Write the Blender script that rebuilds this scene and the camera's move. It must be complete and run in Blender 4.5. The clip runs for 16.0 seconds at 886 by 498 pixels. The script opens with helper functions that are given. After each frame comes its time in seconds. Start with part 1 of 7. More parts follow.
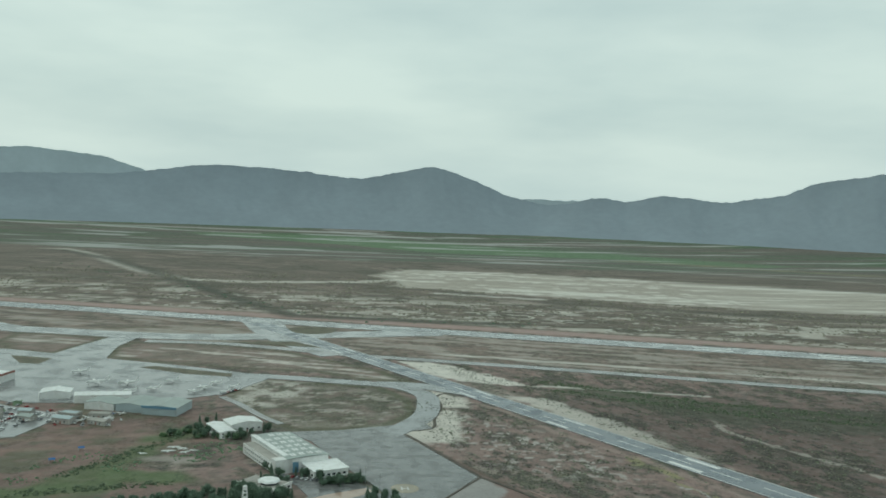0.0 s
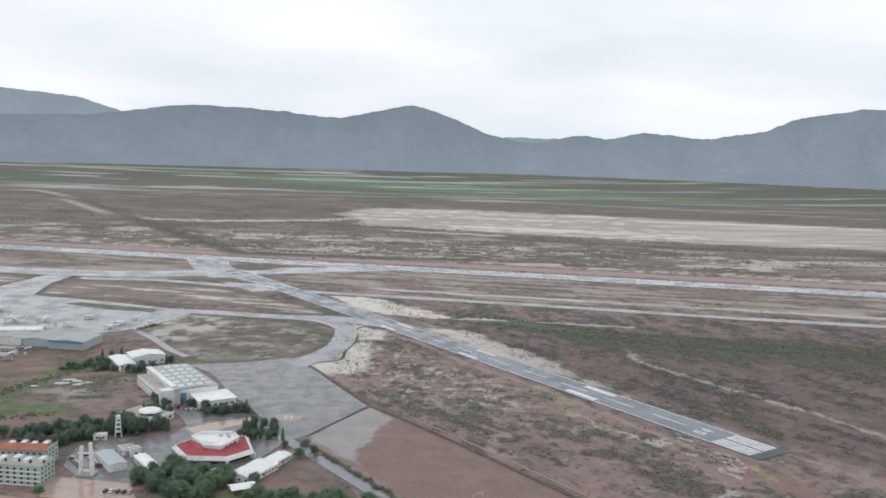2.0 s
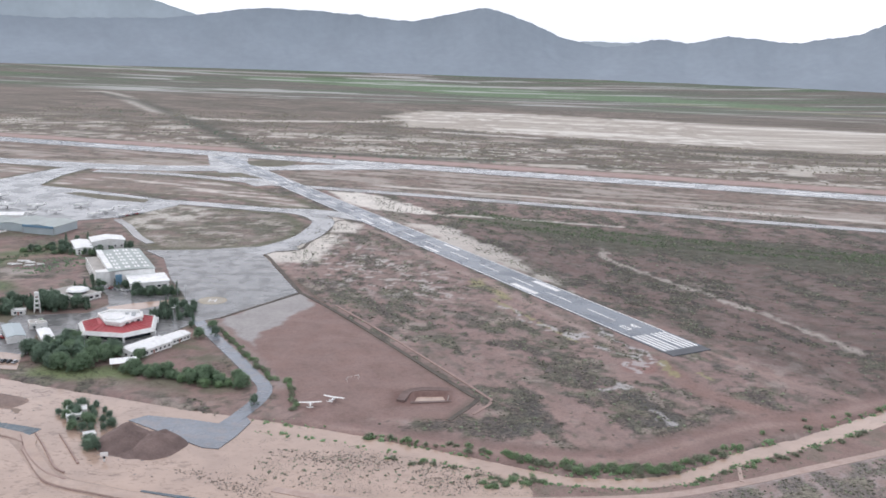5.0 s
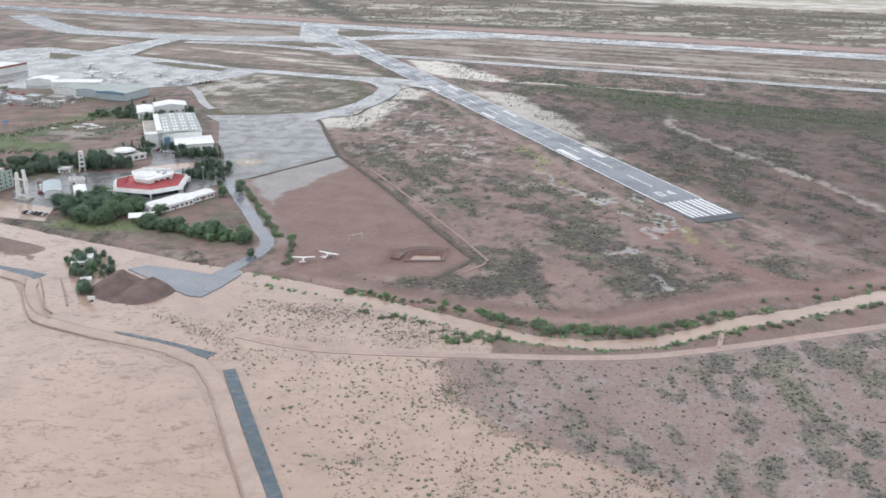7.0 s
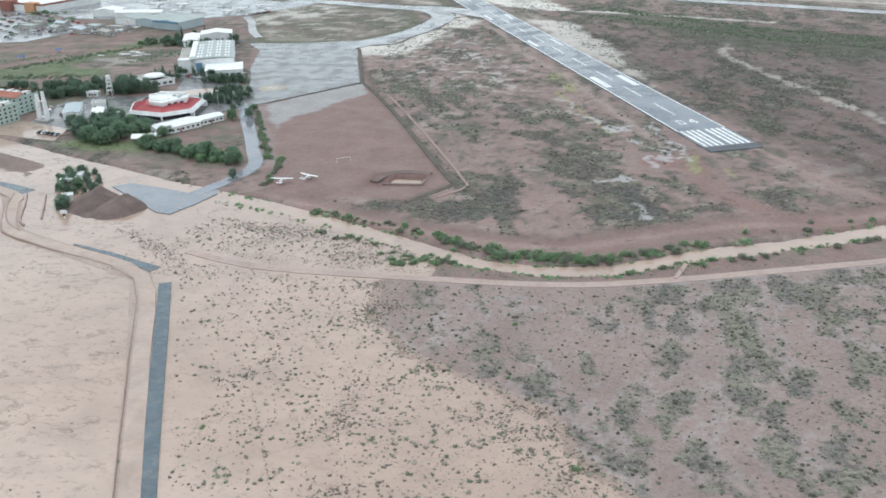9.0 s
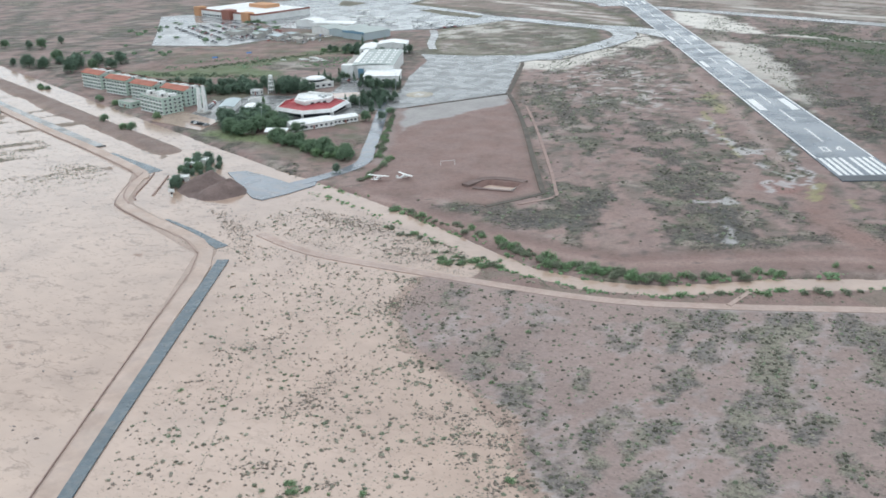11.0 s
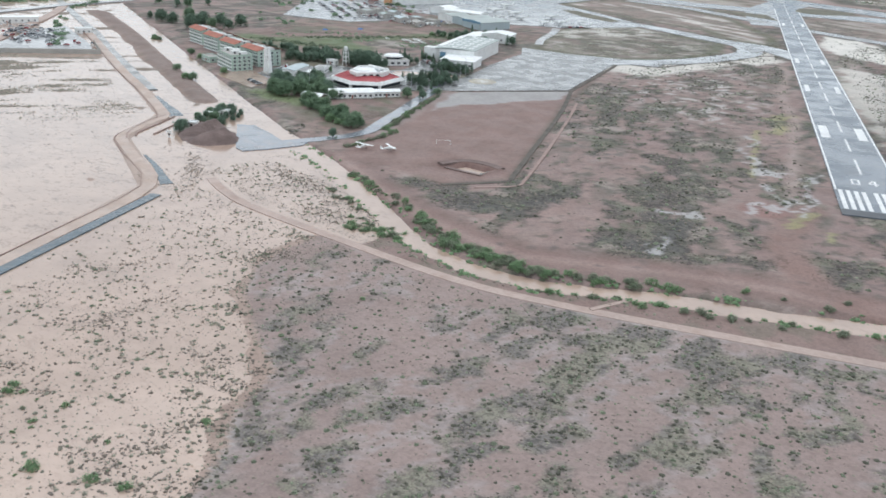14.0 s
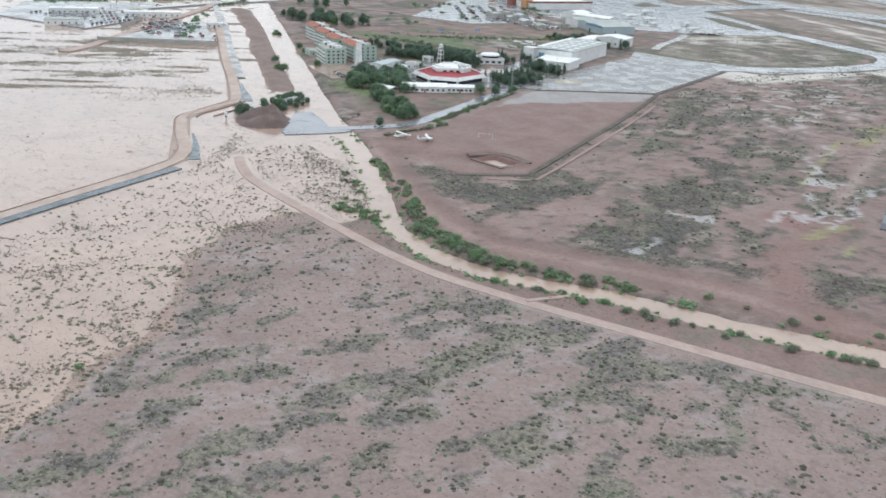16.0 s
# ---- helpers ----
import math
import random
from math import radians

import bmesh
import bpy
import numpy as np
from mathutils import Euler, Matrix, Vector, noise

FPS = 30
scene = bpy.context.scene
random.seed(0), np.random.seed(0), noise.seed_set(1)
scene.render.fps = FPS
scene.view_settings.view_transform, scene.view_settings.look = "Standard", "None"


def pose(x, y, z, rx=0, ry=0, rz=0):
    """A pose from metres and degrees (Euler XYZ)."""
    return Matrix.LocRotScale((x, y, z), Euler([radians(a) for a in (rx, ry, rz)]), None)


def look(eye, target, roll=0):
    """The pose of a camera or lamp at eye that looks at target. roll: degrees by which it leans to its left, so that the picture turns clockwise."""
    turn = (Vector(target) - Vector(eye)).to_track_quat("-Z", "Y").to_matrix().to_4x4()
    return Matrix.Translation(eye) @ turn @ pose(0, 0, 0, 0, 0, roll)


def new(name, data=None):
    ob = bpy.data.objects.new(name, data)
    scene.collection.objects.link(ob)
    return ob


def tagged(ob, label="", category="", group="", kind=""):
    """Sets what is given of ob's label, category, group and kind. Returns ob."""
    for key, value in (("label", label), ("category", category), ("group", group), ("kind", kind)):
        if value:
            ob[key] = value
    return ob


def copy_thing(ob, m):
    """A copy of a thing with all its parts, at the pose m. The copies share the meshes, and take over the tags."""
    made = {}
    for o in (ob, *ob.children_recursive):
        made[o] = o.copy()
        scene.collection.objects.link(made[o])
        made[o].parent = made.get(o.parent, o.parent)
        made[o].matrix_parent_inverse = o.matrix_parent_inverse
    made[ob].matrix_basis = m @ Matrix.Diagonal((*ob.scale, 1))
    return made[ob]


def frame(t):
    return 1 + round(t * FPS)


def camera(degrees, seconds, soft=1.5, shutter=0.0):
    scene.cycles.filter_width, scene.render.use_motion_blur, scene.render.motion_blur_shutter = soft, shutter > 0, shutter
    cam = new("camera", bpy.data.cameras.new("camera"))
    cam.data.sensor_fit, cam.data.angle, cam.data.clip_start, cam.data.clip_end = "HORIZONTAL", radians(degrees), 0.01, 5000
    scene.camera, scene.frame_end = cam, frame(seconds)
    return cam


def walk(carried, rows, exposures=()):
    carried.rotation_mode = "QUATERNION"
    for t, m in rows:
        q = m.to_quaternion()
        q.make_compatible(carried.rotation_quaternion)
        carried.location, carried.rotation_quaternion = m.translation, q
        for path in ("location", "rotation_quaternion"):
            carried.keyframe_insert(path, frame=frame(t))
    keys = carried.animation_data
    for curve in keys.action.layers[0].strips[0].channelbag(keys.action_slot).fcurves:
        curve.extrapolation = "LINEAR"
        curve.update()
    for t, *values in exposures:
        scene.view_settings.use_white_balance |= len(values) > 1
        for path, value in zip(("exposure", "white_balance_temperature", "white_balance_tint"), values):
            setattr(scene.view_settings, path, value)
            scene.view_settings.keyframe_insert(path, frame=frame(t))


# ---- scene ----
cam = camera(51.389, 16.0, soft=1.7)
walk(cam, [
    (0, pose(-209.84, -4.28, 193.98, 87.065, -2.241, -7.348)),
    (0.5, pose(-190.57, -5.04, 192.39, 86.750, -2.456, -7.636)),
    (1, pose(-171.33, -5.74, 190.81, 84.676, -2.028, -7.901)),
    (1.5, pose(-152.12, -6.33, 189.17, 84.251, -1.846, -7.991)),
    (2, pose(-132.94, -6.75, 187.38, 83.408, -1.790, -7.657)),
    (2.5, pose(-113.77, -6.91, 185.41, 82.234, -2.280, -7.034)),
    (3, pose(-94.57, -6.73, 183.24, 80.566, -3.176, -6.345)),
    (3.2, pose(-86.90, -6.55, 182.32, 80.141, -3.364, -6.170)),
    (3.7, pose(-67.74, -5.82, 179.90, 79.400, -3.571, -5.404)),
    (4.2, pose(-48.73, -4.74, 177.32, 78.839, -3.330, -4.249)),
    (4.7, pose(-29.99, -3.33, 174.59, 78.176, -2.562, -2.787)),
    (5.3, pose(-7.99, -1.23, 171.13, 76.873, -0.852, -0.765)),
    (5.5, pose(-0.82, -0.44, 169.94, 76.205, -0.065, -0.075)),
    (6, pose(16.75, 1.73, 166.87, 75.145, 1.610, 1.778)),
    (6.5, pose(33.94, 4.31, 163.63, 74.006, 0.953, 4.192)),
    (7, pose(50.78, 7.55, 160.27, 70.116, -0.242, 6.592)),
    (7.5, pose(67.42, 11.68, 156.92, 66.055, -0.989, 8.195)),
    (8, pose(83.91, 16.58, 153.55, 64.350, -0.547, 9.424)),
    (8.5, pose(100.30, 22.12, 150.14, 64.725, 0.799, 10.906)),
    (9, pose(116.53, 28.20, 146.61, 66.676, 1.207, 14.063)),
    (9.5, pose(132.62, 34.74, 143.03, 68.104, 0.905, 18.486)),
    (9.7, pose(139.02, 37.46, 141.60, 68.348, 0.849, 20.256)),
    (10.2, pose(154.94, 44.56, 138.05, 68.712, 1.063, 24.232)),
    (10.7, pose(170.69, 52.24, 134.60, 68.799, 1.493, 27.633)),
    (11.2, pose(186.21, 60.67, 131.30, 68.683, 1.845, 30.517)),
    (11.8, pose(204.47, 72.00, 127.61, 68.380, 1.779, 33.377)),
    (12, pose(210.45, 76.13, 126.47, 68.268, 1.527, 34.211)),
    (12.5, pose(225.14, 87.29, 123.79, 66.740, 0.458, 36.449)),
    (13, pose(239.34, 99.46, 121.33, 66.317, -0.838, 38.760)),
    (13.5, pose(253.12, 112.36, 118.99, 67.660, -1.845, 41.216)),
    (14, pose(266.37, 125.83, 116.80, 69.222, -2.228, 44.081)),
    (14.5, pose(278.99, 139.85, 114.74, 70.522, -2.385, 47.365)),
    (15, pose(291.06, 154.24, 112.78, 70.698, -1.429, 50.354)),
    (15.5, pose(302.66, 169.00, 110.85, 70.209, -1.186, 53.273)),
    (16, pose(314.04, 184.01, 108.90, 69.571, -1.958, 56.169)),
], exposures=[(0, -0.92, 6200, -12), (0.5, -0.87, 6200, -10), (1.0, -0.77, 6270, 2), (1.5, -0.6, 6300, 8), (3, -0.33, 6300, 18), (5.5, -0.17, 6250, 17), (6.9, -0.13, 6250, 14), (7.6, -0.1, 6130, 8), (8.2, -0.06, 6000, 6), (9.5, -0.07, 5980, 6), (12, -0.13, 6030, 8), (16, -0.14, 6050, 9)])

# ---- light: an overcast sky with a broad, weak sun ----
world = bpy.data.worlds.new("overcast")
scene.world = world
world.use_nodes = True
wn = world.node_tree.nodes
sky = wn.new("ShaderNodeTexSky")
sky.sky_type, sky.sun_disc = "NISHITA", False
sky.sun_elevation, sky.sun_rotation = radians(56), radians(-58)
sky.air_density, sky.dust_density = 1.5, 6.0
scale_sky = wn.new("ShaderNodeVectorMath")
scale_sky.operation = "SCALE"
scale_sky.inputs["Scale"].default_value = 0.09
cloud_mix = wn.new("ShaderNodeMix")
cloud_mix.data_type = "RGBA"
cloud_mix.inputs[0].default_value = 0.8
# thin, uneven overcast
where, cloud, shade_of = wn.new("ShaderNodeTexCoord"), wn.new("ShaderNodeTexNoise"), wn.new("ShaderNodeMix")
cloud.inputs["Scale"].default_value, cloud.inputs["Detail"].default_value = 3.2, 6
squash = wn.new("ShaderNodeMapping")
squash.inputs["Scale"].default_value = (1, 1, 4)
world.node_tree.links.new(where.outputs["Generated"], squash.inputs["Vector"])
world.node_tree.links.new(squash.outputs[0], cloud.inputs["Vector"])
spread = wn.new("ShaderNodeMapRange")
spread.inputs["From Min"].default_value, spread.inputs["From Max"].default_value = 0.35, 0.65
world.node_tree.links.new(cloud.outputs["Fac"], spread.inputs["Value"])
shade_of.data_type = "RGBA"
shade_of.inputs[6].default_value, shade_of.inputs[7].default_value = (0.82, 0.88, 0.92, 1), (1.02, 1.05, 1.06, 1)
world.node_tree.links.new(spread.outputs[0], shade_of.inputs[0])
world.node_tree.links.new(shade_of.outputs[2], cloud_mix.inputs[7])
world.node_tree.links.new(sky.outputs[0], scale_sky.inputs[0])
world.node_tree.links.new(scale_sky.outputs[0], cloud_mix.inputs[6])
# the overcast thins towards the horizon
height_of, thin, brighten = wn.new("ShaderNodeSeparateXYZ"), wn.new("ShaderNodeMapRange"), wn.new("ShaderNodeVectorMath")
thin.interpolation_type = "SMOOTHSTEP"
thin.inputs["From Max"].default_value, thin.inputs["To Min"].default_value, thin.inputs["To Max"].default_value = 0.8, 1.45, 1.0
world.node_tree.links.new(where.outputs["Generated"], height_of.inputs[0])
world.node_tree.links.new(height_of.outputs["Z"], thin.inputs["Value"])
brighten.operation = "SCALE"
world.node_tree.links.new(cloud_mix.outputs[2], brighten.inputs[0])
world.node_tree.links.new(thin.outputs[0], brighten.inputs["Scale"])
world.node_tree.links.new(brighten.outputs[0], wn["Background"].inputs[0])
wn["Background"].inputs[1].default_value = 1.11
sun = new("sun", bpy.data.lights.new("sun", "SUN"))
sun.data.energy, sun.data.angle, sun.data.color = 0.75, radians(55), (1.0, 0.97, 0.93)
sun.matrix_basis = look((-470, 294, 822), (0, 0, 0))


# ---- materials ----
def mat(name, color, rough=0.8, vary=0.25, coarse=0.05, fine=1.2, bump=0.2, metal=0.0, dirt=None, dirt_amount=0.4, per_piece=0.0, wet=0.0, spec=0.5, tufts=0.0):
    """A surface with two scales of variation, relief, stains or painted reflections (dirt) and, where wet, patches of
    lower roughness.
    """
    m = bpy.data.materials.new(name)
    m.use_nodes = True
    n, ln = m.node_tree.nodes, m.node_tree.links
    b = n["Principled BSDF"]
    b.inputs["Metallic"].default_value = metal
    b.inputs["Specular IOR Level"].default_value = spec
    pos = n.new("ShaderNodeTexCoord")

    def noise_at(s, detail=5):
        t = n.new("ShaderNodeTexNoise")
        t.inputs["Scale"].default_value, t.inputs["Detail"].default_value = s, detail
        ln.new(pos.outputs["Object"], t.inputs["Vector"])
        return t.outputs["Fac"]

    def ramp(src, lo, hi, a, c):
        r = n.new("ShaderNodeMapRange")
        r.inputs["From Min"].default_value, r.inputs["From Max"].default_value = lo, hi
        r.inputs["To Min"].default_value, r.inputs["To Max"].default_value = a, c
        ln.new(src, r.inputs["Value"])
        return r.outputs[0]

    def mul(a, c):
        t = n.new("ShaderNodeMath")
        t.operation = "MULTIPLY"
        ln.new(a, t.inputs[0])
        ln.new(c, t.inputs[1])
        return t.outputs[0]

    big, small = noise_at(coarse), noise_at(fine)
    shade = mul(ramp(big, 0.3, 0.7, 1 - vary, 1 + vary), ramp(small, 0.3, 0.7, 1 - vary * 0.7, 1 + vary * 0.7))
    if per_piece:
        info = n.new("ShaderNodeObjectInfo")
        shade = mul(shade, ramp(info.outputs["Random"], 0, 1, 1 - per_piece, 1 + per_piece))
    col = n.new("ShaderNodeVectorMath")
    col.operation = "SCALE"
    if isinstance(color, str):
        at = n.new("ShaderNodeAttribute")
        at.attribute_name = color
        ln.new(at.outputs["Color"], col.inputs[0])
    else:
        col.inputs[0].default_value = color
    ln.new(shade, col.inputs["Scale"])
    out = col.outputs[0]
    if dirt:
        mx = n.new("ShaderNodeMix")
        mx.data_type = "RGBA"
        ln.new(ramp(noise_at(coarse * 3.1, 8), 0.48, 0.72, 0, dirt_amount), mx.inputs[0])
        ln.new(out, mx.inputs[6])
        mx.inputs[7].default_value = (*dirt, 1)
        out = mx.outputs[2]
    if tufts:
        tx = n.new("ShaderNodeVectorMath")
        tx.operation = "SCALE"
        ln.new(out, tx.inputs[0])
        speck = mul(ramp(noise_at(0.5, 7), 0.5, 0.58, 1.08, 1 - tufts), ramp(noise_at(1.6, 4), 0.52, 0.6, 1.05, 1 - tufts * 0.8))
        # strong where the sheet carries growth, faint on bare ground
        blend = n.new("ShaderNodeMix")
        ln.new(ramp(at.outputs["Alpha"], 0, 1, 0.22, 1), blend.inputs[0])
        blend.inputs[2].default_value = 1.0
        ln.new(speck, blend.inputs[3])
        ln.new(blend.outputs[0], tx.inputs["Scale"])
        out = tx.outputs[0]
    ln.new(out, b.inputs["Base Color"])
    if wet:
        ln.new(ramp(noise_at(coarse * 1.7, 7), 0.42, 0.62, max(0.08, rough - wet), rough), b.inputs["Roughness"])
    else:
        ln.new(ramp(small, 0.2, 0.8, max(0.03, rough - 0.08), min(1, rough + 0.08)), b.inputs["Roughness"])
    if bump:
        bp = n.new("ShaderNodeBump")
        bp.inputs["Strength"].default_value, bp.inputs["Distance"].default_value = bump, 0.3 / max(fine, 0.05)
        ln.new(small, bp.inputs["Height"])
        ln.new(bp.outputs[0], b.inputs["Normal"])
    return m


def leafy(name, color, vary=0.22, thin=0.0):
    """Foliage: every clump of leaves has its own shade of green; thin leaves let light through."""
    m = mat(name, color, rough=0.75, vary=0.2, coarse=0.3, fine=3.0, bump=0, spec=0.2)
    n, ln = m.node_tree.nodes, m.node_tree.links
    b = n["Principled BSDF"]
    src = b.inputs["Base Color"].links[0].from_socket
    geo = n.new("ShaderNodeNewGeometry")
    r = n.new("ShaderNodeMapRange")
    r.inputs["To Min"].default_value, r.inputs["To Max"].default_value = 1 - vary, 1 + vary
    ln.new(geo.outputs["Random Per Island"], r.inputs["Value"])
    s = n.new("ShaderNodeVectorMath")
    s.operation = "SCALE"
    ln.new(src, s.inputs[0])
    ln.new(r.outputs[0], s.inputs["Scale"])
    ln.new(s.outputs[0], b.inputs["Base Color"])
    if thin:
        glow, both = n.new("ShaderNodeBsdfTranslucent"), n.new("ShaderNodeMixShader")
        both.inputs[0].default_value = thin
        ln.new(s.outputs[0], glow.inputs["Color"])
        ln.new(b.outputs[0], both.inputs[1])
        ln.new(glow.outputs[0], both.inputs[2])
        ln.new(both.outputs[0], n["Material Output"].inputs["Surface"])
    return m


def silty(name, color, **kw):
    """Flood water with long smears of darker silt drifting in it."""
    m = mat(name, color, **kw)
    n, ln = m.node_tree.nodes, m.node_tree.links
    b = n["Principled BSDF"]
    src = b.inputs["Base Color"].links[0].from_socket
    pos = n.new("ShaderNodeTexCoord")
    # more of it in the western basin, beyond the dike's straight line
    xyz, lean_to, away, west = n.new("ShaderNodeSeparateXYZ"), n.new("ShaderNodeMath"), n.new("ShaderNodeMath"), n.new("ShaderNodeMapRange")
    ln.new(pos.outputs["Object"], xyz.inputs[0])
    lean_to.operation = "MULTIPLY_ADD"
    lean_to.inputs[1].default_value, lean_to.inputs[2].default_value = -0.546, 92.7
    ln.new(xyz.outputs["Y"], lean_to.inputs[0])
    away.operation = "SUBTRACT"
    ln.new(lean_to.outputs[0], away.inputs[0])
    ln.new(xyz.outputs["X"], away.inputs[1])
    west.inputs["From Max"].default_value, west.inputs["To Min"].default_value = 12, 0.3
    ln.new(away.outputs[0], west.inputs["Value"])
    for turn, squeeze, size, lo, hi, most in ((-0.5, 0.6, 0.2, 0.58, 0.64, 0.55), (0.9, 0.35, 0.07, 0.53, 0.7, 0.3), (-0.2, 0.6, 0.5, 0.59, 0.64, 0.5)):
        mp, tex, rg, mx = n.new("ShaderNodeMapping"), n.new("ShaderNodeTexNoise"), n.new("ShaderNodeMapRange"), n.new("ShaderNodeMix")
        mp.inputs["Rotation"].default_value, mp.inputs["Scale"].default_value = (0, 0, turn), (squeeze, 1, 1)
        tex.inputs["Scale"].default_value, tex.inputs["Detail"].default_value, tex.inputs["Roughness"].default_value = size, 7, 0.62
        rg.inputs["From Min"].default_value, rg.inputs["From Max"].default_value, rg.inputs["To Max"].default_value = lo, hi, most
        ln.new(pos.outputs["Object"], mp.inputs["Vector"])
        ln.new(mp.outputs[0], tex.inputs["Vector"])
        ln.new(tex.outputs["Fac"], rg.inputs["Value"])
        mx.data_type = "RGBA"
        amount = n.new("ShaderNodeMath")
        amount.operation = "MULTIPLY"
        ln.new(rg.outputs[0], amount.inputs[0])
        ln.new(west.outputs[0], amount.inputs[1])
        ln.new(amount.outputs[0], mx.inputs[0])
        ln.new(src, mx.inputs[6])
        mx.inputs[7].default_value = (0.22, 0.155, 0.12, 1)
        src = mx.outputs[2]
    # thin winding drift lines, broken up
    for size, wide, most in ((0.045, 0.012, 0.75), (0.1, 0.014, 0.6)):
        mp, tex, off, near, rg, gate, gap, hold, mx = [n.new("ShaderNode" + k) for k in ("Mapping", "TexNoise", "Math", "Math", "MapRange", "TexNoise", "MapRange", "Math", "Mix")]
        mp.inputs["Rotation"].default_value, mp.inputs["Scale"].default_value = (0, 0, -0.5), (0.5, 1, 1)
        tex.inputs["Scale"].default_value, tex.inputs["Detail"].default_value, tex.inputs["Roughness"].default_value = size, 6, 0.55
        ln.new(pos.outputs["Object"], mp.inputs["Vector"])
        ln.new(mp.outputs[0], tex.inputs["Vector"])
        off.operation, near.operation, hold.operation = "SUBTRACT", "ABSOLUTE", "MULTIPLY"
        off.inputs[1].default_value = 0.5
        ln.new(tex.outputs["Fac"], off.inputs[0])
        ln.new(off.outputs[0], near.inputs[0])
        rg.inputs["From Max"].default_value, rg.inputs["To Min"].default_value, rg.inputs["To Max"].default_value = wide, most, 0.0
        ln.new(near.outputs[0], rg.inputs["Value"])
        gate.inputs["Scale"].default_value, gate.inputs["Detail"].default_value = size * 3.1, 5
        gap.inputs["From Min"].default_value, gap.inputs["From Max"].default_value = 0.47, 0.56
        ln.new(pos.outputs["Object"], gate.inputs["Vector"])
        ln.new(gate.outputs["Fac"], gap.inputs["Value"])
        ln.new(rg.outputs[0], hold.inputs[0])
        ln.new(gap.outputs[0], hold.inputs[1])
        amount = n.new("ShaderNodeMath")
        amount.operation = "MULTIPLY"
        ln.new(hold.outputs[0], amount.inputs[0])
        ln.new(west.outputs[0], amount.inputs[1])
        mx.data_type = "RGBA"
        ln.new(amount.outputs[0], mx.inputs[0])
        ln.new(src, mx.inputs[6])
        mx.inputs[7].default_value = (0.19, 0.125, 0.09, 1)
        src = mx.outputs[2]
    ln.new(src, b.inputs["Base Color"])
    return m


